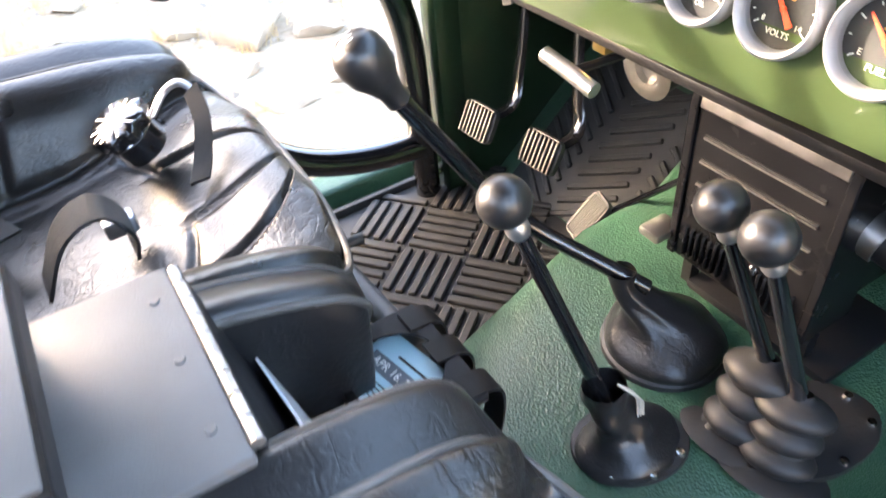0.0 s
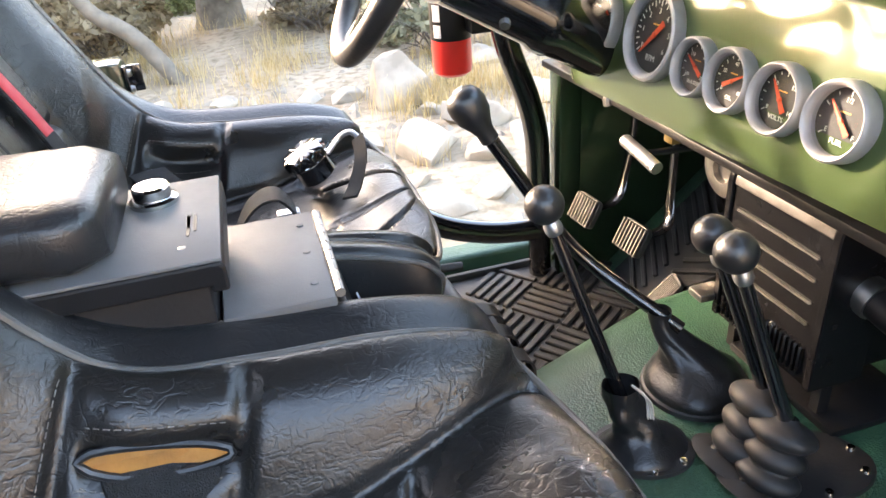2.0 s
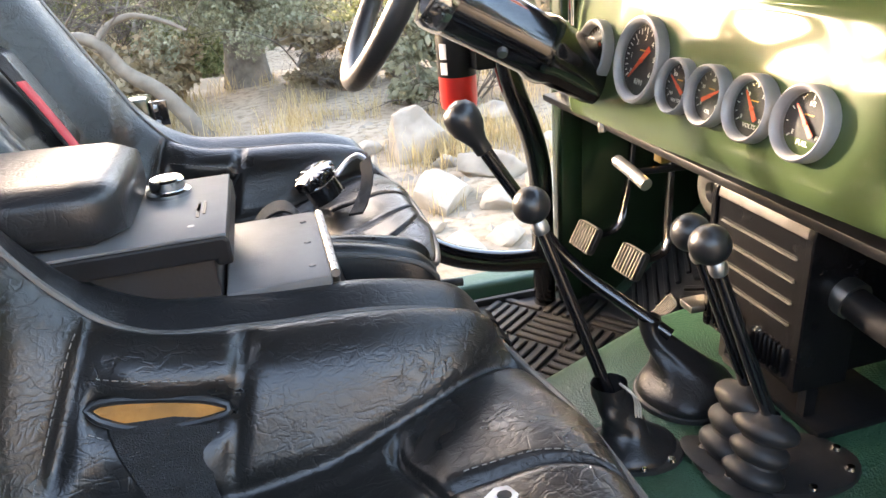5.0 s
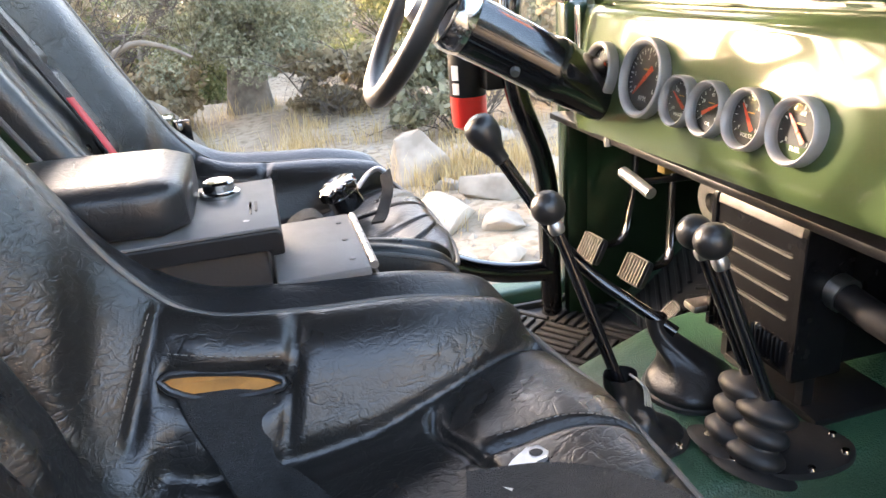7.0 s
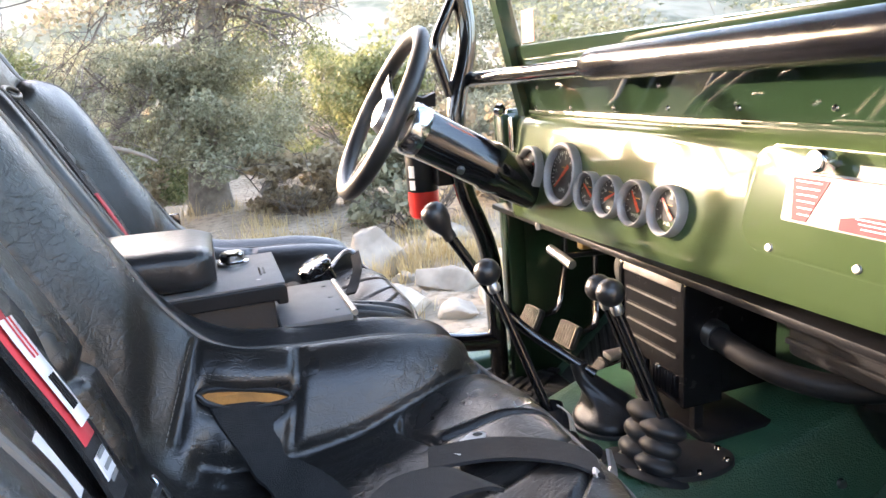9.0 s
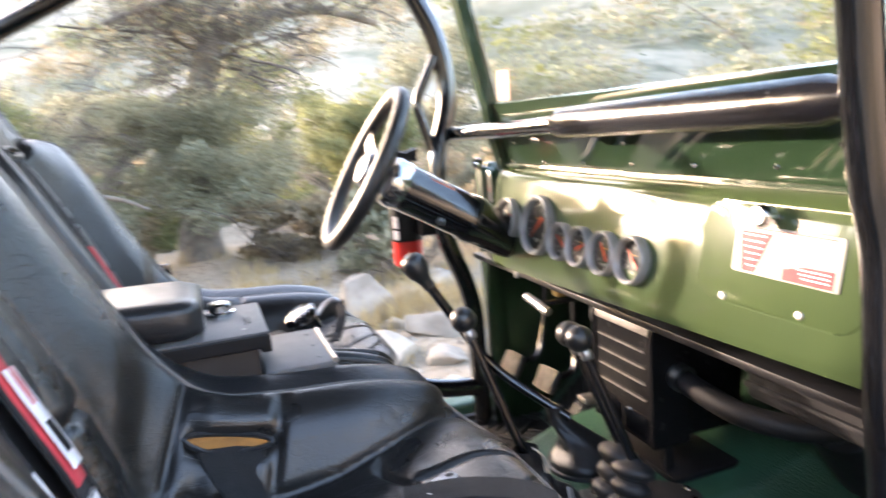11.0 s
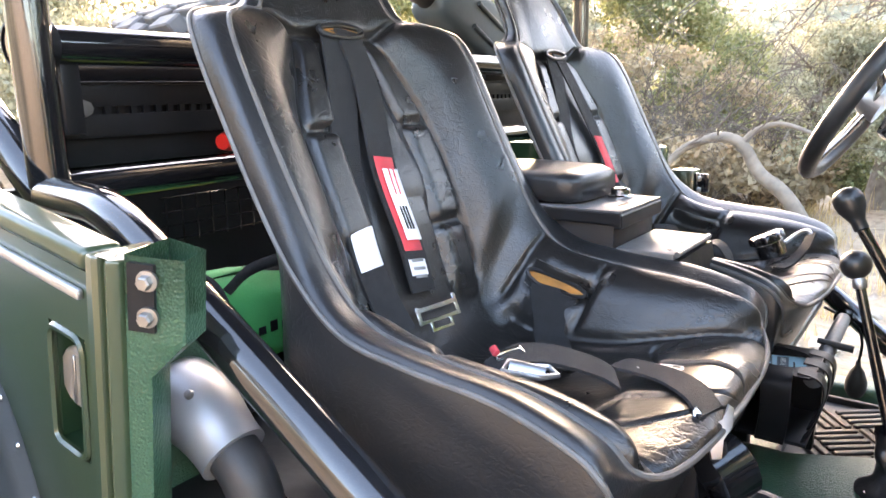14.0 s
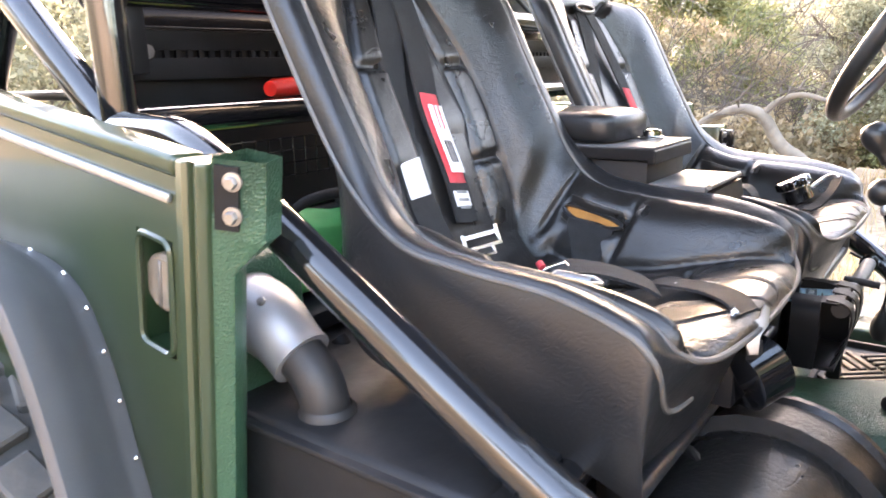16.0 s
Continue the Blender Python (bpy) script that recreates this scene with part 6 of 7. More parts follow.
def extinguisher():
    e = thing("fire_extinguisher", "small red fire extinguisher strapped to the roll cage", "fire extinguisher")
    lo = Vector((-0.128, 0.708, 1.030))
    m = Matrix.Translation(lo)
    part("cylinder", lathe([(0, 0.004), (0.026, 0.0), (0.034, 0.006), (0.036, 0.02), (0.036, 0.15), (0.030, 0.172), (0.014, 0.184), (0.012, 0.20)], 32, m), RED, e)
    part("label_band", lathe([(0.0365, 0.066), (0.0368, 0.067), (0.0368, 0.150), (0.0365, 0.151)], 32, m), BLACK_SATIN, e, "black label band")
    bm = bmesh.new()
    for k, (a0, a1, z0, z1) in enumerate(((200, 226, 0.10, 0.128), (200, 226, 0.072, 0.094))):
        n = 6
        for i in range(n):
            q = [radians(a0 + (a1 - a0) * j / n) for j in (i, i + 1)]
            bm.faces.new([bm.verts.new(m @ Vector((0.0372 * math.cos(a), 0.0372 * math.sin(a), z))) for a, z in ((q[0], z0), (q[1], z0), (q[1], z1), (q[0], z1))])
    part("label_mark", bm, LABEL_WHITE, e, smooth=False)
    part("valve", box(-0.15, -0.10, 0.694, 0.722, 1.227, 1.262, 0.005), BLACK_SATIN, e)
    part("bracket", box(-0.11, -0.04, 0.640, 0.684, 1.11, 1.17, 0.004), BLACK_SATIN, e)


extinguisher()

# ---- rear of the tub and the passenger's side outside ----
def near_body():
    q = thing("quarter_panel", "olive green gloss rear quarter panel with door post and stake pocket", "body panel")
    y = -0.757
    # built level, then laid to the vehicle's nose-down rake about the top of the post
    rake = Matrix.Translation((-0.703, y, 1.196)) @ Matrix.Rotation(radians(8.5), 4, "Y") @ Matrix.Translation((0.703, -y, -1.196))
    # outer skin with the pocket opening left out
    xs, zs = [-1.70, -0.775, -0.715, -0.703], [0.70, 0.993, 1.115, 1.178]
    for i in range(3):
        for j in range(3):
            if i == 1 and j == 1:
                continue
            part("skin", box(xs[i], xs[i + 1], y, y + 0.006, zs[j], zs[j + 1], 0), GREEN_BODY, q, smooth=False)
    ring = [Vector((x, y - 0.001, z)) for x, z in round_rect(-0.773, -0.717, 0.995, 1.113, 0.013, 4)]
    part("pocket_lip", sweep(ring, 0.0035, 6, closed=True), GREEN_BODY, q)
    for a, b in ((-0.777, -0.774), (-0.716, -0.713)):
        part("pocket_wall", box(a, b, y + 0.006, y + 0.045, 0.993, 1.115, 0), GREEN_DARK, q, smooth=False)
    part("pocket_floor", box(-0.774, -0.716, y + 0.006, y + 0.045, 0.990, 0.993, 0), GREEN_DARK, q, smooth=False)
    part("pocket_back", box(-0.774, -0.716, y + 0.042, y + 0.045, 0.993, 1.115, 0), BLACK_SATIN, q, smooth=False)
    cap = part("filler_cap", lathe([(0, 0.008), (0.026, 0.0075), (0.030, 0.004), (0.030, -0.022)], 32, axis_to((0, -1, 0), (-0.752, y + 0.017, 1.060))), CAP, q, "round tarnished metal filler cap")
    part("slot", box(-0.7538, -0.7502, y + 0.0075, y + 0.0100, 1.036, 1.084, 0.0005, 1), STEEL, cap)
    # rolled top rail and trim strip
    part("top_rail", box(-1.70, -0.708, y - 0.003, y + 0.034, 1.178, 1.197, 0.006, 3), GREEN_BODY, q)
    part("trim_strip", box(-1.70, -0.712, y - 0.006, y, 1.153, 1.162, 0.002, 2), ALU, q, "thin bright trim strip")
    # fluted post
    plan = [(-0.705, y + 0.002), (-0.702, y - 0.003), (-0.692, y - 0.004), (-0.688, y - 0.001), (-0.686, y + 0.006), (-0.683, y + 0.006), (-0.680, y), (-0.676, y - 0.001), (-0.672, y + 0.006), (-0.672, y + 0.013), (-0.690, y + 0.055), (-0.705, y + 0.055)]
    part("post", slab(plan, FLOOR - 0.06, 1.196, 0.003), GREEN_BODY, q, "fluted olive green door post", angle=30)
    # open stake pocket at the head of the post
    e = y + 0.012
    inner = [(-0.672, e), (-0.639, e + 0.019), (-0.632, e + 0.027), (-0.645, e + 0.056), (-0.688, e + 0.050)]
    bm = slab(inner, 1.128, 1.201, 0.0)
    top = max(bm.faces, key=lambda f: f.calc_center_median().z)
    bmesh.ops.inset_region(bm, faces=[top], thickness=0.005)
    low = bmesh.ops.extrude_face_region(bm, geom=[top])
    bmesh.ops.translate(bm, vec=(0, 0, -0.05), verts=[v for v in low["geom"] if isinstance(v, bmesh.types.BMVert)])
    bmesh.ops.delete(bm, geom=[top], context="FACES_ONLY")
    part("post_head", bm, LINER, q, "textured stake pocket open at the top", angle=30)
    # under the head the post's inner face narrows
    bm = bmesh.new()
    rings = []
    for z, grow_x in ((1.128, 1.0), (1.095, 0.42), (FLOOR - 0.06, 0.36)):
        rings.append([bm.verts.new((-0.672 + (px + 0.672) * (grow_x if px > -0.672 else 1), e + (py - e) * (grow_x if px > -0.672 else 1), z)) for px, py in inner])
    for A, B in zip(rings, rings[1:]):
        for k in range(5):
            bm.faces.new((A[k], A[(k + 1) % 5], B[(k + 1) % 5], B[k]))
    part("post_inner", bm, LINER, q, angle=30)
    nd = Vector((0.50, -0.866, 0))
    tdir = Vector((0.866, 0.50, 0))
    c = Vector((-0.6555, e + 0.0095, 1.168))
    bm = bmesh.new()
    vs = []
    for off in (0.0, 0.004):
        vs.append([bm.verts.new(c + tdir * a + Vector((0, 0, b)) + nd * off) for a, b in ((-0.015, -0.030), (0.007, -0.030), (0.007, 0.028), (-0.015, 0.028))])
    bm.faces.new(vs[1])
    for k in range(4):
        bm.faces.new((vs[0][k], vs[0][(k + 1) % 4], vs[1][(k + 1) % 4], vs[1][k]))
    part("striker_plate", bm, BLACK_SATIN, q, "small black striker plate", smooth=False)
    for z in (1.183, 1.152):
        at = axis_to(nd, c + nd * 0.003 + tdir * 0.002 + Vector((0, 0, z - 1.168)))
        part("bolt", lathe([(0.0060, 0.003), (0.0060, 0.009), (0.005, 0.0105), (0, 0.0105)], 6, at), STEEL, q, smooth=False)
        part("washer", lathe([(0.0088, 0.0), (0.0088, 0.003), (0.005, 0.0035)], 20, at), STEEL, q)
    q.matrix_basis = rake
    # flare
    f = thing("fender_flare", "moulded grey fender flare riveted round the wheel arch", "fender flare")
    path = smooth_path([(-0.787, 0, 0.565), (-0.804, 0, 0.685), (-0.823, 0, 0.783), (-0.844, 0, 0.860), (-0.864, 0, 0.935), (-0.887, 0, 0.995), (-0.922, 0, 1.043), (-0.997, 0, 1.069), (-1.142, 0, 1.075), (-1.392, 0, 1.075), (-1.692, 0, 1.025)], 6)
    rows = []
    n = len(path)
    for i, p in enumerate(path):
        a, b = path[max(0, i - 1)], path[min(n - 1, i + 1)]
        d = (b - a).normalized()
        out = Vector((d.z, 0, -d.x))
        if out.x + out.z < 0:
            out = -out
        for yy, off in ((-0.7555, 0.0), (-0.762, 0.004), (-0.772, 0.004), (-0.785, 0.014), (-0.805, 0.034), (-0.830, 0.056), (-0.850, 0.070), (-0.864, 0.074), (-0.870, 0.066), (-0.866, 0.052), (-0.84, 0.03), (-0.76, -0.012)):
            rows.append(Vector((p.x, yy, p.z)) + out * off)
    raw("flare", rows, grid_faces(n, 12), FLARE, f, angle=60)
    for i in range(3, n, 5):
        p = path[i]
        part("rivet", lathe([(0, 0.003), (0.003, 0.0024), (0.0045, 0)], 10, axis_to((0, -1, 0), (p.x + 0.003, -0.7640, p.z + 0.003))), CHROME, f)


near_body()


def tyre(name, label, m, R=0.46, W=0.30, lugs=34, rim=True):
    t = thing(name, label, "tyre", "tyres")
    h = W / 2
    prof = [(R * 0.52, -h * 0.72), (R * 0.60, -h * 0.93), (R * 0.78, -h), (R * 0.92, -h * 0.95), (R * 0.955, -h * 0.82), (R * 0.955, h * 0.82), (R * 0.92, h * 0.95), (R * 0.78, h), (R * 0.60, h * 0.93), (R * 0.52, h * 0.72)]
    part("carcass", lathe(prof, 64, m), TREAD, t)
    for row, (yy, ww, ph) in enumerate(((-0.78, 0.40, 0), (-0.26, 0.42, 0.5), (0.26, 0.42, 0), (0.78, 0.40, 0.5))):
        edge = abs(yy) > 0.5
        dz = (0.10 * R) if edge else 0.05 * R
        bm = box(-R * math.pi / lugs * 0.72, R * math.pi / lugs * 0.72, -h * ww / 2 * (1.2 if edge else 1), h * ww / 2, -dz, 0.0, 0.004, 1)
        if edge:
            for v in bm.verts:
                if v.co.z < -dz * 0.5:
                    v.co.y += h * 0.06 * (1 if yy > 0 else -1)
        me = bpy.data.meshes.new("tread_block")
        bm.to_mesh(me)
        bm.free()
        me.materials.append(TREAD)
        for k in range(lugs):
            a = 2 * math.pi * (k + ph) / lugs
            ob = new("tread_block", me)
            ob.parent = t
            ob.matrix_basis = m @ Matrix.Rotation(a, 4, "Z") @ Matrix.Translation((R * (0.99 if edge else 1.0), 0, h * yy)) @ Matrix(((0, 0, 1, 0), (1, 0, 0, 0), (0, 1, 0, 0), (0, 0, 0, 1))) @ Matrix.Rotation(radians(14 if row % 2 else -14), 4, "Z")
    if rim:
        part("rim", lathe([(0, 0.02), (R * 0.2, 0.02), (R * 0.3, -0.01), (R * 0.48, 0.02), (R * 0.54, h * 0.72), (R * 0.54, -h * 0.72), (R * 0.3, -0.04), (0, -0.04)], 40, m), BLACK_SATIN, t)
    return t


tyre("rear_wheel_tyre", "chunky mud-terrain rear tyre under the flare", axis_to((0, -1, 0), (-1.33, -0.845, 0.46)), 0.46, 0.26)
tyre("spare_tyre", "large mud-terrain spare tyre mounted behind the cargo bed", axis_to((1, 0, 0.0), (-1.70, 0.14, 1.125)), 0.415, 0.27)


def cargo():
    part_h = thing("harness_bar", "black harness cross bar with a drilled steel rack below it", "rack")
    part("bar", sweep([Vector((-1.02, -0.65, 1.375)), Vector((-1.05, 0.87, 1.365))], 0.0225, 16), BLACK_GLOSS, part_h)
    for y, x in ((-0.63, -1.0204), (0.85, -1.0496)):
        part("end_clamp", lathe([(0.0225, -0.022), (0.0275, -0.020), (0.0275, 0.020), (0.0225, 0.022)], 24, axis_to((-0.02, 1, 0), (x, y, 1.3745 - 0.0066 * (y + 0.65)))), BLACK_SATIN, part_h)
    rail = thing("drilled_rack", "long black drilled steel rack behind the seats", "rack")
    y0, y1, n = -0.60, 0.80, 75
    part("upper_strip", box(-1.075, -1.069, y0, y1, 1.302, 1.330, 0.001), BLACK_SATIN, rail)
    part("lower_strip", box(-1.075, -1.069, y0, y1, 1.262, 1.292, 0.001), BLACK_SATIN, rail)
    part("lip", box(-1.095, -1.069, y0, y1, 1.330, 1.334, 0.001), BLACK_SATIN, rail)
    # added dark strip that makes the rack holes read as shaded recesses
    part("backing", box(-1.086, -1.082, y0, y1, 1.225, 1.330, 0.001), BLACK_SATIN, rail)
    part("upper_panel", box(-1.112, -1.106, y0, 0.22, 1.20, 1.372, 0.002), BLACK_GLOSS, rail, "glossy black steel back panel")
    w = (y1 - y0) / n
    bm = box(-1.0745, -1.0695, 0, w * 0.45, 1.291, 1.303, 0)
    me = bpy.data.meshes.new("web")
    bm.to_mesh(me)
    bm.free()
    me.materials.append(BLACK_SATIN)
    for k in range(n):
        ob = new("web", me)
        ob.parent = rail
        ob.matrix_basis = Matrix.Translation((0, y0 + k * w, 0))
    part("bolt", lathe([(0, 0.01), (0.010, 0.009), (0.012, 0)], 8, axis_to((1, 0, 0), (-1.069, -0.555, 1.30))), STEEL, rail)
    for y in (y0 + 0.01, y1 - 0.01):
        part("mount", box(-1.09, -1.02, y - 0.012, y + 0.012, 1.27, 1.385, 0.003), BLACK_SATIN, rail)
    c = thing("cargo_box", "black steel storage box with wire mesh across the cargo bed", "storage box")
    part("front", box(-1.24, -1.225, -0.56, 0.70, FLOOR, 1.255, 0.006), BLACK_SATIN, c)
    part("lid", box(-1.60, -1.225, -0.56, 0.70, 1.235, 1.250, 0.006), BLACK_SATIN, c)
    bm = bmesh.new()
    for k in range(18):
        sweep([Vector((-1.215, -0.36 + k * 0.03, 1.07)), Vector((-1.215, -0.36 + k * 0.03, 1.15))], 0.0015, 5, bm=bm)
    for k in range(4):
        sweep([Vector((-1.215, -0.37, 1.075 + k * 0.024)), Vector((-1.215, 0.16, 1.075 + k * 0.024))], 0.0015, 5, bm=bm)
    part("wire_mesh", bm, BLACK_GLOSS, c)
    for y in (-0.30, -0.16, -0.02, 0.2):
        part("latch", box(-1.222, -1.212, y, y + 0.03, 1.18, 1.205, 0.003), STEEL, c)
    r = thing("jack_handle", "red rubber-gripped jack handle behind the seat", "jack handle")
    part("grip", sweep([Vector((-1.07, -0.345, 1.243)), Vector((-1.075, -0.33, 1.244)), Vector((-1.09, -0.16, 1.252)), Vector((-1.10, 0.05, 1.262))], lambda q: 0.016 if q > 0.05 else 0.012, 16), RED, r)
    part("rest", box(-1.12, -1.06, -0.2, -0.15, 1.19, 1.238, 0.004), BLACK_SATIN, r)
    j = thing("jerry_can", "grey-green plastic jerry can strapped to the cage stay", "jerry can")
    m = Matrix.Translation((-1.13, 0.39, 1.478)) @ Euler((radians(66), 0, radians(3))).to_matrix().to_4x4()
    bm = box(-0.06, 0.06, -0.078, 0.078, -0.19, 0.14, 0.03, 5)
    for v in bm.verts:
        if v.co.z > 0:
            v.co.x *= 1 - 1.6 * v.co.z
            v.co.y *= 1 - 1.8 * v.co.z
    bmesh.ops.transform(bm, matrix=m, verts=bm.verts)
    part("body", bm, JERRY, j)
    for y in (-0.035, 0.02):
        part("moulded_rib", sweep([m @ Vector((0.058, y, -0.15)), m @ Vector((0.058, y, 0.02))], 0.006, 8), JERRY, j)
    part("handle", sweep([m @ Vector(v) for v in smooth_path([(0.03, 0.06, 0.06), (0.035, 0.10, 0.04), (0.035, 0.112, -0.03), (0.035, 0.105, -0.10), (0.03, 0.06, -0.12)], 6)], 0.013, 10), JERRY, j)
    part("neck", lathe([(0.03, 0), (0.03, 0.03), (0.034, 0.032), (0.034, 0.055), (0.028, 0.06), (0, 0.06)], 24, m @ Matrix.Translation((0, -0.02, 0.130))), RUBBER, j)
    part("spring_clip", sweep([m @ Vector(v) for v in ((0.03, 0.05, 0.10), (0.03, 0.075, 0.115), (0.03, 0.085, 0.105))], 0.003, 6), CHROME, j)
    part("cradle", box(-1.17, -1.09, 0.44, 0.56, 1.30, 1.375, 0.005), BLACK_SATIN, j)
    b = thing("tool_bag", "bright green canvas tool bag with black handles behind the seat", "tool bag")
    rows, seg, n = [], 40, 18
    for i in range(n + 1):
        q = i / n
        ee = (1 - abs(2 * q - 1) ** 6) ** 0.5
        for k in range(seg):
            a = 2 * math.pi * k / seg
            cx, cz = math.cos(a), math.sin(a)
            ex, ez = abs(cx) ** 0.45 * (1 if cx > 0 else -1), abs(cz) ** 0.5 * (1 if cz > 0 else -1)
            w = 1 + 0.07 * noise.noise((cx * 2, cz * 2, q * 6)) + 0.03 * noise.noise((cx * 6, cz * 6, q * 15))
            slope = 0.8 + 0.2 * step(1, -1, ez)
            rows.append((-0.965 + 0.085 * ex * (0.75 + 0.25 * ee) * w * slope, -0.555 + 0.30 * q, 1.033 + 0.055 * ez * (0.8 + 0.2 * ee) * w + 0.008 * math.sin(5 * q) * step(-0.2, 0.6, ez)))
    raw("body", rows, grid_faces(n + 1, seg, True) + [tuple(range(seg)), tuple(range(n * seg, (n + 1) * seg))], BAG, b, angle=70)
    part("top_flap", box(-0.995, -0.940, -0.525, -0.285, 1.079, 1.091, 0.006, 3), WEB, b, "black zipped top panel")
    part("zip", sweep([Vector((-0.955, -0.53, 1.0935)), Vector((-0.95, -0.40, 1.095)), Vector((-0.955, -0.28, 1.0935))], 0.005, 8, flat=0.002), BLACK_GLOSS, b)
    for y in (-0.50, -0.33):
        part("side_strap", sweep(smooth_path([(-0.883, y, 0.965), (-0.876, y, 1.01), (-0.884, y, 1.06), (-0.905, y, 1.092), (-0.95, y, 1.100)], 6), 0.017, 8, flat=0.004, up=(0, 1, 0)), WEB, b)
    part("grab_handle", sweep(smooth_path([(-0.90, -0.485, 1.09), (-0.885, -0.46, 1.115), (-0.88, -0.415, 1.122), (-0.885, -0.37, 1.115), (-0.90, -0.345, 1.09)], 6), 0.008, 8, flat=0.004, up=(1, 0, 0)), WEB, b)
    for k, y in enumerate((-0.455, -0.435, -0.415, -0.395, -0.375)):
        part("print_bar", box(-0.8795, -0.8785, y, y + 0.012, 1.025, 1.040 if k % 2 else 1.036, 0), BLACK_SATIN, b, smooth=False)
    b.matrix_basis = Matrix.Translation((0, 0, -0.025))
    pl = thing("cargo_shelf", "black textured cargo shelf behind the seats", "shelf")
    part("board", box(-1.22, -0.83, -0.555, 0.70, 0.925, 0.952, 0.004), BLACK_SATIN, pl)
    for y in (-0.54, 0.66):
        part("leg", box(-1.2, -0.84, y, y + 0.02, FLOOR, 0.925, 0), BLACK_SATIN, pl, smooth=False)
    rg = thing("yellow_rag", "crumpled yellow-green rag on the cargo shelf", "rag")
    rows = []
    for i in range(13):
        for k in range(13):
            u, v = i / 12 - 0.5, k / 12 - 0.5
            edge = max(0, 1 - 3.2 * (u * u + v * v))
            rows.append((-1.10 + 0.16 * u, -0.33 + 0.2 * v, 0.954 + 0.05 * edge + 0.025 * edge * noise.noise((u * 7, v * 7, 2))))
    ob = raw("cloth", rows, grid_faces(13, 13), material("yellow_green_cloth", (0.30, 0.36, 0.05), 0.85, 0, 0.25, 20, 0.4, 200), rg, angle=180)
    ob.modifiers.new("thick", "SOLIDIFY").thickness = 0.004


cargo()


def tank():
    t = thing("fuel_tank", "dull black moulded fuel tank beside the passenger seat", "fuel tank")
    part("upper", box(-0.95, -0.44, -0.692, -0.34, 0.80, 0.917, 0.012, 4), TANK, t)
    part("lower", box(-0.94, -0.45, -0.69, -0.345, FLOOR, 0.81, 0.02, 3), TANK, t)
    part("seam_flange", box(-0.965, -0.425, -0.700, -0.33, 0.903, 0.911, 0.003), TANK, t)
    f = thing("filler_neck", "black rubber filler hose with silver sleeve beside the seat", "filler hose")
    part("sleeve", sweep(smooth_path([(-0.95, -0.62, 1.010), (-0.83, -0.635, 1.012), (-0.748, -0.642, 1.003), (-0.695, -0.643, 0.970)], 8), lambda q: 0.045 + 0.003 * math.sin(7 * q) - 0.012 * step(0.6, 1, q), 30), SILVER, f, "dented silver sleeve")
    part("hose", sweep(smooth_path([(-0.722, -0.644, 0.990), (-0.683, -0.644, 0.963), (-0.668, -0.643, 0.938), (-0.665, -0.642, 0.914)], 6), 0.0265, 24), RUBBER, f)
    part("hose_base", lathe([(0.031, 0), (0.031, 0.008), (0.0265, 0.014)], 28, Matrix.Translation((-0.663, -0.642, 0.912))), RUBBER, f)
    for x, y, z in ((-0.722, -0.668, 1.036), (-0.758, -0.674, 1.033)):
        part("screw", lathe([(0, 0.005), (0.004, 0.004), (0.005, 0)], 10, axis_to((0.2, -0.7, 0.6), (x, y, z))), STEEL, f)
    r = thing("vinyl_roll", "black vinyl tool roll lying under the seat front", "tool roll")
    part("roll", lathe([(0, -0.20), (0.075, -0.20), (0.104, -0.185), (0.108, -0.10), (0.106, 0.0), (0.110, 0.12), (0.107, 0.172), (0.112, 0.178), (0.112, 0.186), (0.105, 0.192), (0.07, 0.20), (0, 0.20)], 40, axis_to((0.12, 1, 0.02), (-0.300, -0.445, FLOOR + 0.129)) @ Matrix.Diagonal((1.15, 1.15, 1, 1))), VINYL, r)
    part("end_strap", sweep([Vector((-0.290 + 0.130 * math.cos(a), -0.36, FLOOR + 0.131 + 0.130 * math.sin(a))) for a in [2 * math.pi * k / 28 for k in range(28)]], 0.012, 8, closed=True, flat=0.003, up=(0, 1, 0)), WEB, r)
    s = thing("seat_crossmember", "black steel seat cross tube with brass bolt", "seat mount")
    part("tube", sweep([Vector((-0.415, -0.66, 0.892)), Vector((-0.415, -0.08, 0.892))], 0.016, 14), BLACK_GLOSS, s)
    part("bolt", lathe([(0, 0.012), (0.011, 0.010), (0.013, 0.0)], 6, axis_to((0.3, -1, 0.2), (-0.389, -0.535, 0.927))), BRASS, s)
    for y in (-0.62, -0.12):
        part("leg", box(-0.425, -0.405, y - 0.012, y + 0.012, FLOOR, 0.89, 0), BLACK_SATIN, s, smooth=False)
    s2 = thing("seat_crossmember", "grey steel cross tube before the driver's seat", "seat mount")
    part("tube", sweep([Vector((-0.305, 0.605, 0.838)), Vector((-0.290, 0.10, 0.880))], 0.0135, 14), BOX_GREY, s2)
    part("tube_end", lathe([(0.0135, -0.016), (0.018, -0.014), (0.018, 0.014), (0.0135, 0.016)], 18, axis_to((-0.015, 0.505, -0.042), (-0.3045, 0.590, 0.8393))), BLACK_GLOSS, s2)
    part("slide_lever", sweep([Vector((-0.312, 0.286, 0.882)), Vector((-0.290, 0.286, 0.879)), Vector((-0.256, 0.286, 0.876))], lambda q: 0.0045 if q < 0.4 else 0.0065, 10), RUBBER, s2)
    part("leg", box(-0.305, -0.285, 0.13, 0.15, 0.75, 0.872, 0.002), BLACK_SATIN, s2)
    hz = thing("squeeze_bulb", "black rubber squeeze bulb hanging on a thin cable", "bulb")
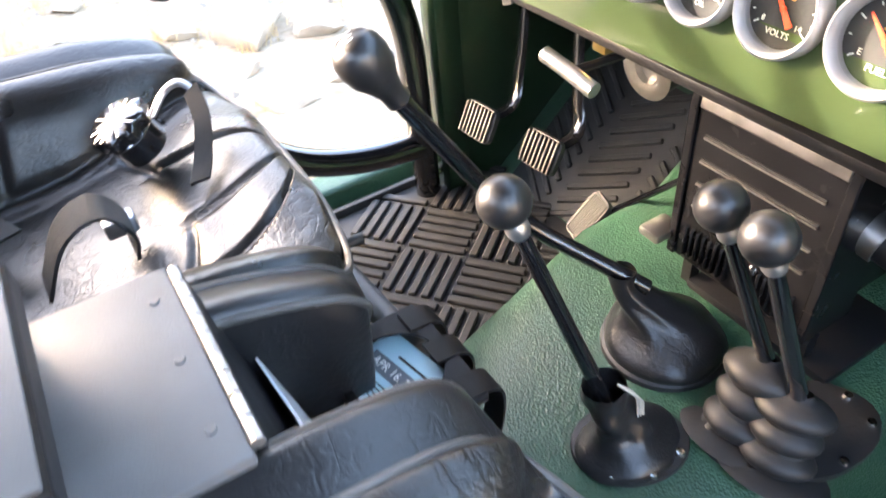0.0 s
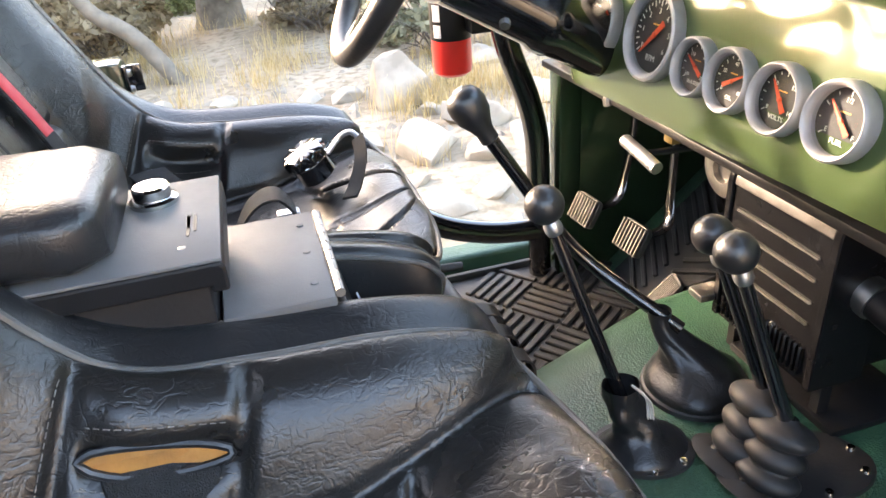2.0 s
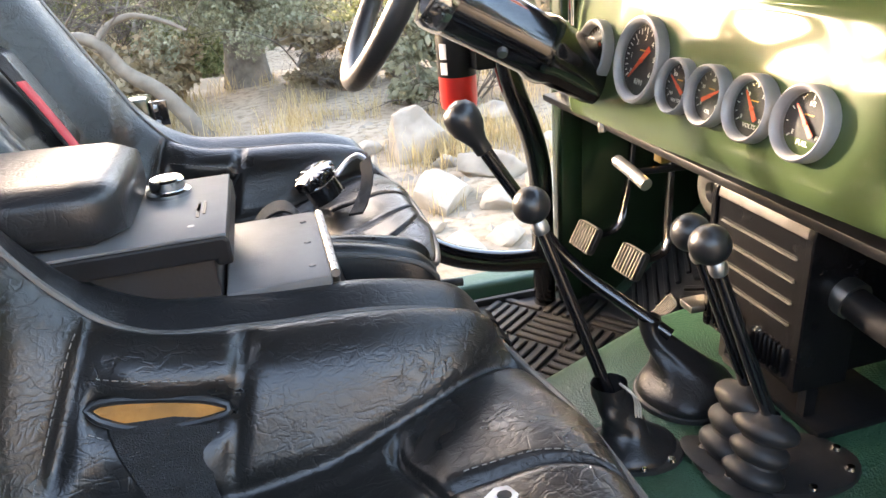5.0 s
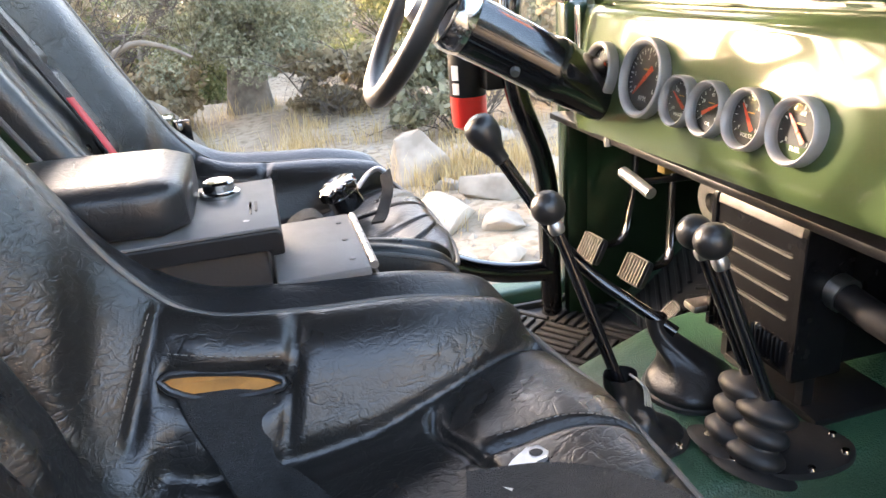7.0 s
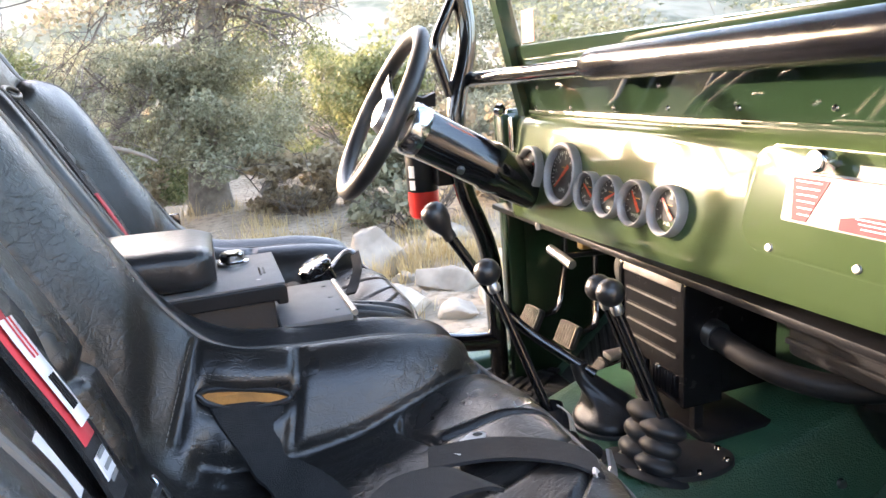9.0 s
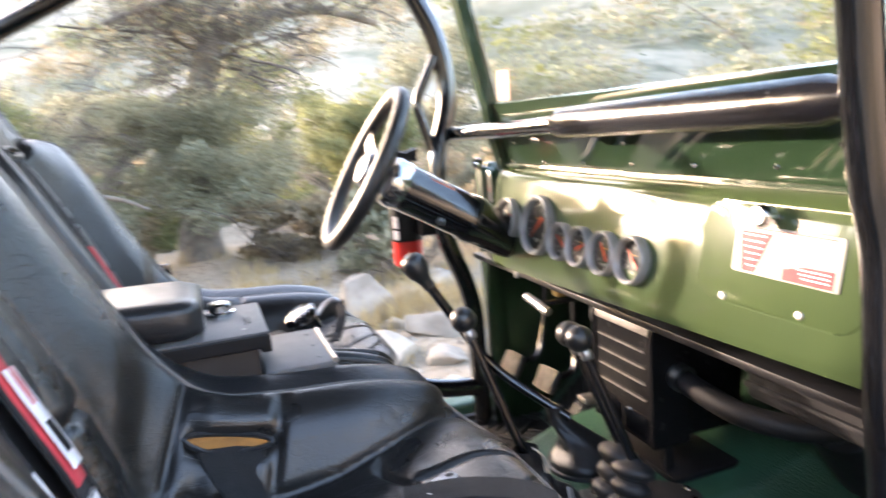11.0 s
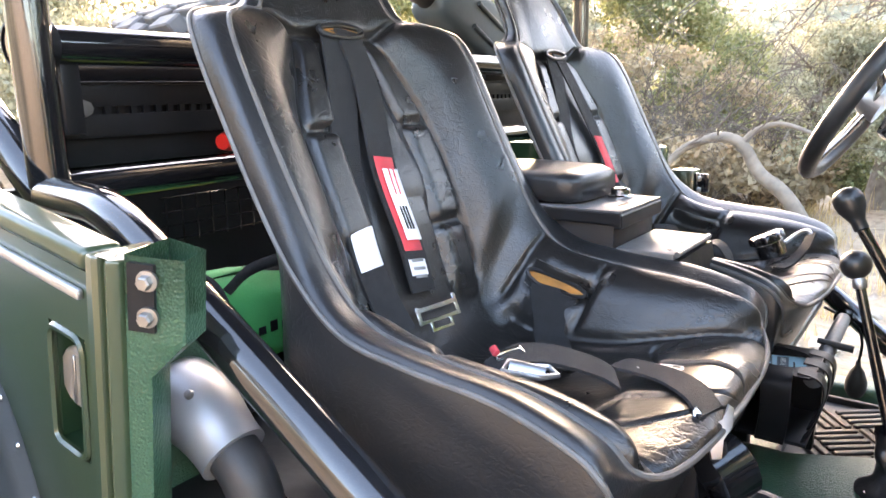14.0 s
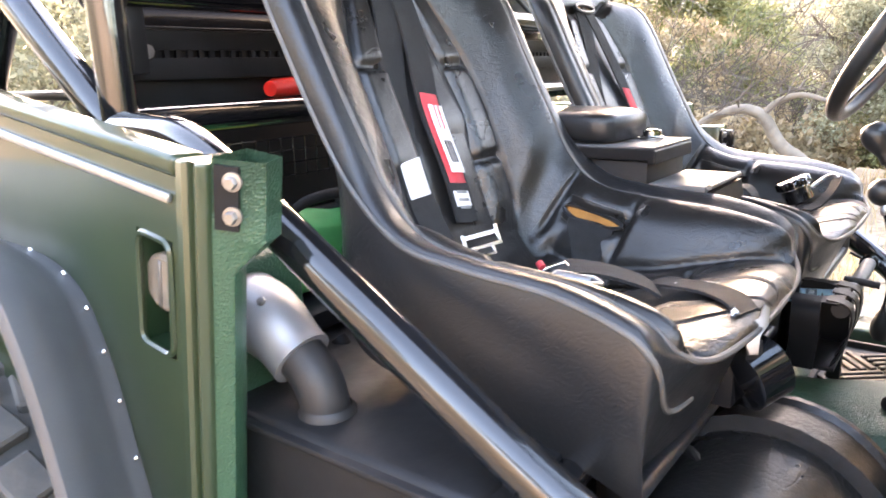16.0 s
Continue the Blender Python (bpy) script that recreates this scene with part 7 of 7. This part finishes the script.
    part("bulb", lathe([(0, -0.034), (0.012, -0.032), (0.018, -0.02), (0.018, -0.004), (0.012, 0.012), (0.005, 0.022), (0.004, 0.03)], 20, Matrix.Translation((-0.270, 0.605, 0.708)) @ Matrix.Diagonal((1.15, 1.15, 1.25, 1))), RUBBER, hz)
    part("cable", sweep(smooth_path([(-0.270, 0.605, 0.741), (-0.268, 0.603, 0.79), (-0.285, 0.59, 0.83), (-0.34, 0.57, 0.862)], 6), 0.003, 6), BLACK_SATIN, hz)


tank()

# ---- trees, brush and stones ----
def leaf_material(name, a, b):
    m = bpy.data.materials.new(name)
    m.use_nodes = True
    nt = m.node_tree
    p = nt.nodes["Principled BSDF"]
    g = nt.nodes.new("ShaderNodeNewGeometry")
    mx = nt.nodes.new("ShaderNodeMix")
    mx.data_type = "RGBA"
    mx.inputs["A"].default_value, mx.inputs["B"].default_value = (*a, 1), (*b, 1)
    nt.links.new(g.outputs["Random Per Island"], mx.inputs["Factor"])
    nt.links.new(mx.outputs["Result"], p.inputs["Base Color"])
    p.inputs["Roughness"].default_value = 0.6
    tr = nt.nodes.new("ShaderNodeBsdfTranslucent")
    nt.links.new(mx.outputs["Result"], tr.inputs["Color"])
    ms = nt.nodes.new("ShaderNodeMixShader")
    ms.inputs[0].default_value = 0.45
    nt.links.new(p.outputs[0], ms.inputs[1])
    nt.links.new(tr.outputs[0], ms.inputs[2])
    nt.links.new(ms.outputs[0], nt.nodes["Material Output"].inputs[0])
    return m


OAK = leaf_material("oak_leaves", (0.150, 0.150, 0.092), (0.34, 0.33, 0.225))
WILLOW = leaf_material("yellow_green_leaves", (0.120, 0.135, 0.050), (0.29, 0.28, 0.125))
DRY = leaf_material("dry_brush", (0.20, 0.155, 0.095), (0.36, 0.285, 0.175))
STRAW = leaf_material("straw_grass", (0.34, 0.235, 0.10), (0.56, 0.43, 0.22))
BARK = material("grey_bark", (0.19, 0.165, 0.135), 0.9, 0, 0.4, 9, 1.0, 40, tint=(0.11, 0.09, 0.07))
TWIG = material("dead_twigs", (0.105, 0.085, 0.068), 0.9, 0, 0.3, 9)
DEADWOOD = material("bleached_dead_limb", (0.165, 0.135, 0.105), 0.9, 0, 0.3, 9, 0.8, 40)
STONE = material("pale_granite", (0.34, 0.285, 0.22), 0.85, 0, 0.25, 5, 1.0, 16, tint=(0.20, 0.16, 0.12), objvary=0.18)


def leaves(name, centres, radii, count, size, mat, parent, seed, flat=0.8, long=1.6):
    rng = np.random.default_rng(seed)
    centres, radii = np.array(centres), np.array(radii)
    w = radii ** 2 / (radii ** 2).sum()
    idx = rng.choice(len(centres), count, p=w)
    d = rng.normal(size=(count, 3))
    d /= np.linalg.norm(d, axis=1)[:, None]
    r = rng.random(count) ** 0.45
    c = centres[idx] + d * (radii[idx] * r)[:, None] * np.array([1, 1, flat])
    a, b = rng.normal(size=(count, 3)), rng.normal(size=(count, 3))
    a /= np.linalg.norm(a, axis=1)[:, None]
    b = np.cross(a, b)
    b /= np.linalg.norm(b, axis=1)[:, None]
    s = size * (0.6 + 0.8 * rng.random(count))[:, None]
    a, b = a * s * long * 0.5, b * s * 0.5
    v = np.stack([c - a, c - b * 0.9 + a * 0.1, c + a, c + b * 0.9 + a * 0.1], 1).reshape(-1, 3)
    me = bpy.data.meshes.new(name)
    me.vertices.add(len(v))
    me.vertices.foreach_set("co", v.astype(np.float32).ravel())
    me.loops.add(4 * count)
    me.loops.foreach_set("vertex_index", np.arange(4 * count, dtype=np.int32))
    me.polygons.add(count)
    me.polygons.foreach_set("loop_start", np.arange(0, 4 * count, 4, dtype=np.int32))
    me.update(calc_edges=True)
    me.materials.append(mat)
    ob = new(name, me)
    ob.parent = parent
    return ob


def grow(rng, start, way, length, radius, depth, out, tips, droop=0.0, spread=0.7, bend=0.35):
    """One limb with its branches, as tapered tubes."""
    n = 7
    p, d = Vector(start), Vector(way).normalized()
    pts = [p.copy()]
    for k in range(n):
        d = (d + Vector((rng.uniform(-bend, bend), rng.uniform(-bend, bend), rng.uniform(-bend, bend) - droop)) * 0.55).normalized()
        p = p + d * length / n
        pts.append(p.copy())
    out.append((pts, radius, radius * 0.45))
    if depth == 0:
        tips.append((pts[-1], length))
        tips.append((pts[n // 2], length * 0.8))
        return
    for k in range(rng.choice((2, 3, 3, 4))):
        i = rng.randint(2, n)
        side = Vector((rng.uniform(-1, 1), rng.uniform(-1, 1), rng.uniform(-0.5, 0.8))).normalized()
        dd = ((pts[i] - pts[i - 1]).normalized() * (1 - spread) + side * spread).normalized()
        grow(rng, pts[i], dd, length * rng.uniform(0.5, 0.78), radius * (0.62 if i < n else 0.5), depth - 1, out, tips, droop, spread, bend)


def limbs(name, out, mat, parent):
    bm = bmesh.new()
    for pts, r0, r1 in out:
        sweep(pts, lambda q: r0 + (r1 - r0) * q, 7 if r0 > 0.02 else 4, bm=bm, caps=False)
    return part(name, bm, mat, parent, angle=80)


def oak():
    t = thing("oak_tree", "old grey-barked oak with low dense olive foliage and bare twisted limbs", "tree")
    rng = random.Random(11)
    x, y = -0.66, 7.5
    trunk = smooth_path([(x, y, -0.15), (x + 0.02, y, 0.45), (x + 0.06, y + 0.02, 0.9), (x + 0.16, y, 1.5), (x + 0.26, y, 2.0), (x + 0.42, y, 2.6), (x + 0.50, y, 3.4), (x + 0.52, y, 4.6)], 6)
    part("trunk", sweep(trunk, lambda q: 0.185 - 0.07 * q + 0.13 * (1 - q) ** 9, 18), BARK, t)
    out, tips = [], []
    main = (([(x + 0.24, y, 1.95), (x - 0.12, y - 0.1, 1.80), (x - 0.52, y - 0.15, 1.55), (x - 0.66, y - 0.2, 1.30), (x - 0.82, y - 0.2, 1.05), (x - 1.0, y - 0.2, 0.72)], 0.075, 0.030),
            ([(x + 0.42, y, 2.72), (x + 0.1, y - 0.1, 2.80), (x - 0.3, y - 0.1, 2.76), (x - 0.62, y - 0.15, 2.62)], 0.085, 0.045),
            ([(x + 0.46, y, 2.45), (x + 0.75, y, 2.52), (x + 1.15, y - 0.1, 2.68), (x + 1.7, y - 0.1, 2.70), (x + 2.3, y, 2.55)], 0.095, 0.04),
            ([(x + 0.50, y, 2.75), (x + 0.8, y, 3.0), (x + 1.1, y + 0.1, 3.15), (x + 1.6, y, 3.5)], 0.07, 0.03),
            ([(x + 0.46, y, 3.0), (x + 0.1, y, 3.25), (x - 0.5, y, 3.35), (x - 1.2, y - 0.1, 3.2)], 0.05, 0.02))
    for pts, ra, rb in main:
        path = smooth_path(pts, 5)
        part("limb", sweep(path, lambda q: ra + (rb - ra) * q, 10), BARK, t)
        for k in range(9):
            i = rng.randint(3, len(path) - 2)
            way = Vector((rng.uniform(-1, 1), rng.uniform(-0.8, 0.6), rng.uniform(-0.7, 0.7)))
            grow(rng, path[i], way, rng.uniform(0.5, 1.1), rng.uniform(0.012, 0.024), 2, out, tips, 0.12)
    for k in range(16):
        z = rng.uniform(1.7, 4.0)
        grow(rng, (x + 0.16 + 0.13 * z, y, z), (rng.uniform(-1, 1), rng.uniform(-0.7, 0.4), rng.uniform(-0.4, 0.6)), rng.uniform(0.9, 1.7), 0.024, 2, out, tips, 0.1)
    limbs("branch_tangle", out, TWIG, t)
    c, rr = [], []
    for k in range(120):
        a, z = rng.uniform(0, 2 * math.pi), 0.55 + 1.25 * rng.random()
        q = rng.uniform(0.2, 1.0) * (1.15 if z < 1.4 else 0.8)
        c.append((x + 0.10 + math.cos(a) * q, y - 0.45 + math.sin(a) * q * 0.6, z))
        rr.append(rng.uniform(0.10, 0.30))
    leaves("crown", c, rr, 30000, 0.026, OAK, t, 3)
    c, rr = [], []
    for p, L in tips:
        if p.z > 1.7 and rng.random() < 0.4:
            c.append(p)
            rr.append(rng.uniform(0.15, 0.36))
    leaves("upper_crown", c, rr, 7000, 0.027, OAK, t, 4)
    leaves("dry_crown", c, rr, 4500, 0.027, DRY, t, 5)
    fine = []
    for p, L in tips:
        for k in range(3):
            d = Vector((rng.uniform(-1, 1), rng.uniform(-1, 1), rng.uniform(-0.7, 0.6))).normalized()
            fine.append((smooth_path([p, p + d * L * 0.3 + Vector((0, 0, rng.uniform(-0.05, 0.05))), p + d * L * 0.55 + Vector((rng.uniform(-0.1, 0.1), rng.uniform(-0.1, 0.1), rng.uniform(-0.15, 0.05)))], 2), 0.0045, 0.002))
    tagged(limbs("twig_tangle", fine, TWIG, t), kind="stuff")


oak()


def bush(name, label, cat, at, size, count, leaf, mat, seed, twigs=8, clumps=22, wood=TWIG, flat=0.8):
    t = thing(name, label, cat)
    rng = random.Random(seed)
    out, tips = [], []
    x, y = at
    z = height(x, y)
    for k in range(twigs):
        a = rng.uniform(0, 2 * math.pi)
        grow(rng, (x + 0.1 * math.cos(a), y + 0.1 * math.sin(a), z - 0.05), (math.cos(a) * 0.8, math.sin(a) * 0.8, 0.9), size[2] * rng.uniform(0.55, 0.9), 0.005 + 0.0035 * size[2], 2, out, tips, 0, 0.6)
    tagged(limbs("stem_tangle", out, wood, t), kind="stuff")
    c, rr = [], []
    for k in range(clumps):
        a, q, h = rng.uniform(0, 2 * math.pi), rng.uniform(0, 1) ** 0.6, rng.uniform(0.1, 1)
        s = math.sqrt(max(0.05, 1 - (h * 1.0 - 0.25) ** 2))
        c.append((x + math.cos(a) * q * size[0] * s, y + math.sin(a) * q * size[1] * s, z + h * size[2]))
        rr.append(rng.uniform(0.22, 0.42) * min(size))
    leaves("foliage", c, rr, count, leaf, mat, t, seed + 100, flat)
    return t


WL, OL, DL = "yellow-green willow thicket beyond the wash", "olive green shrub on the bank", "dry tan brush with bare twigs"
for i, (x, y, sx, sy, sz, n) in enumerate(((-4.6, 11.5, 1.9, 1.3, 3.0, 10000), (-7.8, 12.5, 2.2, 1.5, 3.6, 9000), (-11.5, 11.5, 2.4, 1.8, 2.6, 7000), (-8.5, 8.0, 1.7, 1.3, 2.2, 8000), (-3.0, 15.5, 2.0, 1.4, 1.9, 7000), (-14, 7, 2.8, 2.4, 4.0, 10000), (-11, 3.5, 2.4, 2.1, 3.6, 10000), (-17, 5, 3.0, 2.4, 4.4, 9000), (-5.6, 14.0, 2.0, 1.4, 3.4, 8000), (-2.0, 12.5, 1.3, 1.0, 1.0, 6000), (-6.2, 9.8, 1.6, 1.1, 2.0, 7000))):
    bush("willow_shrub", WL, "shrub", (x, y), (sx, sy, sz * 1.3), int(n * 3.2), 0.052, WILLOW if i % 3 != 1 and x > -9 else OAK, 20 + i, clumps=52)
for i, (x, y, sx, sy, sz, n) in enumerate(((2.6, 13.0, 1.5, 1.2, 2.2, 7000), (5.5, 14.5, 2.2, 1.6, 3.6, 8000), (9.5, 15.5, 2.6, 1.8, 4.2, 8000), (4.2, 10.5, 1.2, 1.0, 1.3, 5000), (7.5, 11.0, 1.5, 1.2, 2.0, 6000), (13.5, 13, 3.0, 2.2, 4.6, 8000), (1.0, 17.0, 2.4, 1.6, 3.2, 6000), (11.0, 7.0, 1.6, 1.4, 2.6, 6000), (17, 8, 3, 2.5, 4.5, 7000))):
    bush("olive_shrub", OL, "shrub", (x, y), (sx, sy, sz), int(n * 3.0), 0.054, OAK if i % 2 else WILLOW, 40 + i, clumps=46)
for i, (x, y, sx, sy, sz, n) in enumerate(((1.15, 5.4, 0.7, 0.5, 0.85, 4500), (2.3, 5.8, 0.8, 0.6, 1.0, 4500), (-2.4, 6.3, 0.9, 0.6, 0.75, 4000), (-3.9, 7.2, 1.0, 0.7, 1.0, 4000), (0.3, 6.6, 0.8, 0.5, 0.6, 4000), (-1.7, 6.9, 0.7, 0.5, 0.7, 3500), (-5.4, 6.0, 1.0, 0.8, 0.9, 3500), (3.4, 6.9, 0.9, 0.7, 0.9, 3500), (-7.0, 4.8, 1.1, 0.8, 1.1, 3500))):
    bush("dry_brush", DL, "brush", (x, y), (sx, sy, sz), n, 0.05, DRY if i % 3 else OAK, 60 + i, twigs=16, clumps=26, flat=0.7)
# shrubs out of view, added to give the paint and vinyl something to reflect
for i, (x, y, sz) in enumerate(((-9, -9, 3.4), (-4, -13, 4.2), (3.5, -14, 4.6), (9, -9, 3.6), (14, -3, 4.0), (-15, -4, 4.2))):
    bush("far_shrub", "unseen olive green shrub added behind the camera for reflections", "shrub", (x, y), (sz * 0.6, sz * 0.5, sz), 5000, 0.12, OAK, 90 + i)


for i, (x, y, sz) in enumerate(((-3.1, 7.4, 1.7), (-4.2, 8.0, 2.0), (-2.5, 8.4, 1.5))):
    bush("dead_thicket", "leafless tangle of grey-brown twigs with a few dry leaves", "brush", (x, y), (0.8, 0.5, sz), 2500, 0.035, DRY, 120 + i, twigs=26, clumps=30)


def hillside_brush():
    """Clumps of scrub over the far slopes."""
    rng = random.Random(77)
    t = thing("hillside_brush", "grey-green scrub scattered over the far dry slopes", "scrub", kind="stuff")
    for mat, seed, n in ((OAK, 1, 420), (DRY, 2, 220), (WILLOW, 3, 160)):
        c, rr = [], []
        for k in range(n):
            a, r = radians(rng.uniform(15, 175)), 17 + 95 * rng.random() ** 1.4
            x, y = r * math.cos(a), r * math.sin(a)
            s = rng.uniform(0.5, 1.3) * (0.8 + r / 60)
            c.append((x, y, height(x, y) + 0.35 * s))
            rr.append(s)
        leaves("clump", c, rr, n * 75, 0.26, mat, t, 300 + seed, 0.7)


hillside_brush()


def log(label, pts, r, seed):
    t = thing("fallen_limb", label, "fallen limb")
    part("wood", sweep(smooth_path(pts, 6), lambda q: r * (1 - 0.6 * q), 10), DEADWOOD, t)
    rng = random.Random(seed)
    out, tips = [], []
    for k in range(5):
        i = rng.randint(1, len(pts) - 1)
        grow(rng, pts[i], (rng.uniform(-1, 1), rng.uniform(-1, 0.3), rng.uniform(0.1, 1)), rng.uniform(0.4, 0.9), r * 0.13, 1, out, tips, 0.1)
    tagged(limbs("twig_tangle", out, TWIG, t), kind="stuff")


log("grey arched dead limb beside the oak", [(0.95, 6.6, -0.05), (0.6, 6.5, 0.42), (0.25, 6.55, 0.55), (-0.15, 6.6, 0.30)], 0.075, 5)
log("pale fallen limb arching over dry grass", [(-1.02, 5.5, -0.05), (-1.28, 5.5, 0.36), (-1.52, 5.5, 0.56), (-1.68, 5.5, 0.80), (-1.88, 5.5, 0.86), (-2.16, 5.5, 0.76), (-2.30, 5.45, 0.62)], 0.072, 6)
log("bare grey side limb resting on the fallen limb", [(-1.70, 5.5, 0.74), (-1.60, 5.5, 0.90), (-1.40, 5.48, 0.98), (-1.18, 5.45, 0.93), (-1.0, 5.4, 0.84)], 0.034, 9)


def rock(name, label, at, size, seed, sink=0.25, mat=STONE):
    bm = bmesh.new()
    bmesh.ops.create_icosphere(bm, subdivisions=4, radius=1.0)
    rng = random.Random(seed)
    cuts = [(Vector((rng.uniform(-1, 1), rng.uniform(-1, 1), rng.uniform(-0.6, 1))).normalized(), rng.uniform(0.45, 0.85)) for _ in range(11)]
    for v in bm.verts:
        for n, d in cuts:
            q = v.co.dot(n)
            if q > d:
                v.co -= n * (q - d) * 0.9
        v.co *= 1 + 0.08 * noise.noise(v.co * 2.3 + Vector((seed, 0, 0))) + 0.02 * noise.noise(v.co * 9)
        v.co = Vector((v.co.x * size[0], v.co.y * size[1], v.co.z * size[2]))
    z = height(*at)
    bmesh.ops.transform(bm, matrix=Matrix.Translation((at[0], at[1], z + size[2] * (1 - 2 * sink) * 0.5)) @ Matrix.Rotation(rng.uniform(0, 6), 4, "Z"), verts=bm.verts)
    return tagged(part(name, bm, mat, angle=35), label, "rock", "rocks by the track")


rock("boulder", "pale cream granite boulder on the dry bank", (0.48, 4.05), (0.32, 0.26, 0.30), 1, 0.15)
for i, (x, y, s) in enumerate(((0.12, 4.35, 0.15), (-0.12, 4.5, 0.12), (0.85, 4.3, 0.18), (0.75, 3.4, 0.26), (0.35, 3.05, 0.30), (0.05, 3.2, 0.14), (0.65, 2.8, 0.15), (0.95, 3.0, 0.2), (1.35, 3.6, 0.22), (-0.7, 4.6, 0.12), (-1.1, 4.4, 0.15), (1.2, 4.7, 0.2), (0.2, 2.6, 0.10), (1.7, 3.0, 0.2), (-0.45, 3.6, 0.08), (0.55, 3.7, 0.12), (-0.2, 2.9, 0.16), (-0.05, 2.5, 0.13), (0.25, 2.25, 0.17), (0.5, 2.35, 0.12), (-0.35, 3.2, 0.12), (-0.6, 2.8, 0.1), (0.9, 2.5, 0.16), (-0.3, 4.0, 0.10), (-0.9, 3.5, 0.11))):
    rock("rock", "pale angular stone half sunk in dry ground", (x, y), (s, s * 0.85, s * 0.55), 30 + i, 0.3)


def pebbles():
    rng = np.random.default_rng(8)
    verts, faces = [], []
    for k in range(1500):
        x, y = rng.uniform(-3, 3), 2.0 + 3.4 * rng.random()
        s = 0.012 + 0.04 * rng.random() ** 3
        z = height(x, y)
        b = len(verts)
        for dx, dy, dz in ((1, 0, 0), (0, 1, 0), (-1, 0, 0), (0, -1, 0), (0.2, 0.1, 0.8)):
            verts.append((x + s * dx * rng.uniform(0.6, 1.2), y + s * dy * rng.uniform(0.6, 1.2), z - 0.004 + s * dz * rng.uniform(0.6, 1.2)))
        faces += [(b, b + 1, b + 4), (b + 1, b + 2, b + 4), (b + 2, b + 3, b + 4), (b + 3, b, b + 4)]
    me = bpy.data.meshes.new("pebbles")
    me.from_pydata(verts, [], faces)
    me.materials.append(STONE)
    tagged(new("pebbles", me), "loose pale pebbles on sandy ground", "pebbles", kind="stuff")


pebbles()


def dry_grass():
    rng = np.random.default_rng(5)
    verts, faces = [], []
    tufts = [(rng.uniform(-5, 4.5), 2.6 + 4.6 * rng.random() ** 0.8, 0.6 + 0.7 * rng.random()) for _ in range(150)]
    tufts += [(0.75 + rng.normal() * 0.25, 3.85 + rng.normal() * 0.2, 1.2) for _ in range(16)]
    for tx, ty, s in tufts:
        for k in range(55):
            x, y = tx + rng.normal() * 0.10 * s, ty + rng.normal() * 0.10 * s
            z = height(x, y)
            a, h, w = rng.uniform(0, 6.28), s * rng.uniform(0.06, 0.22), 0.0022
            lean = rng.uniform(0.1, 0.9) * h
            dx, dy = math.cos(a), math.sin(a)
            b = len(verts)
            verts += [(x - dy * w, y + dx * w, z - 0.01), (x + dy * w, y - dx * w, z - 0.01), (x + dx * lean * 0.4 + dy * w, y + dy * lean * 0.4 - dx * w, z + h * 0.6), (x + dx * lean * 0.4 - dy * w, y + dy * lean * 0.4 + dx * w, z + h * 0.6), (x + dx * lean, y + dy * lean, z + h)]
            faces += [(b, b + 1, b + 2, b + 3), (b + 3, b + 2, b + 4)]
    me = bpy.data.meshes.new("dry_grass")
    me.from_pydata(verts, [], faces)
    me.materials.append(STRAW)
    tagged(new("dry_grass", me), "straw-coloured dry grass tufts between stones", "grass", kind="stuff")


dry_grass()
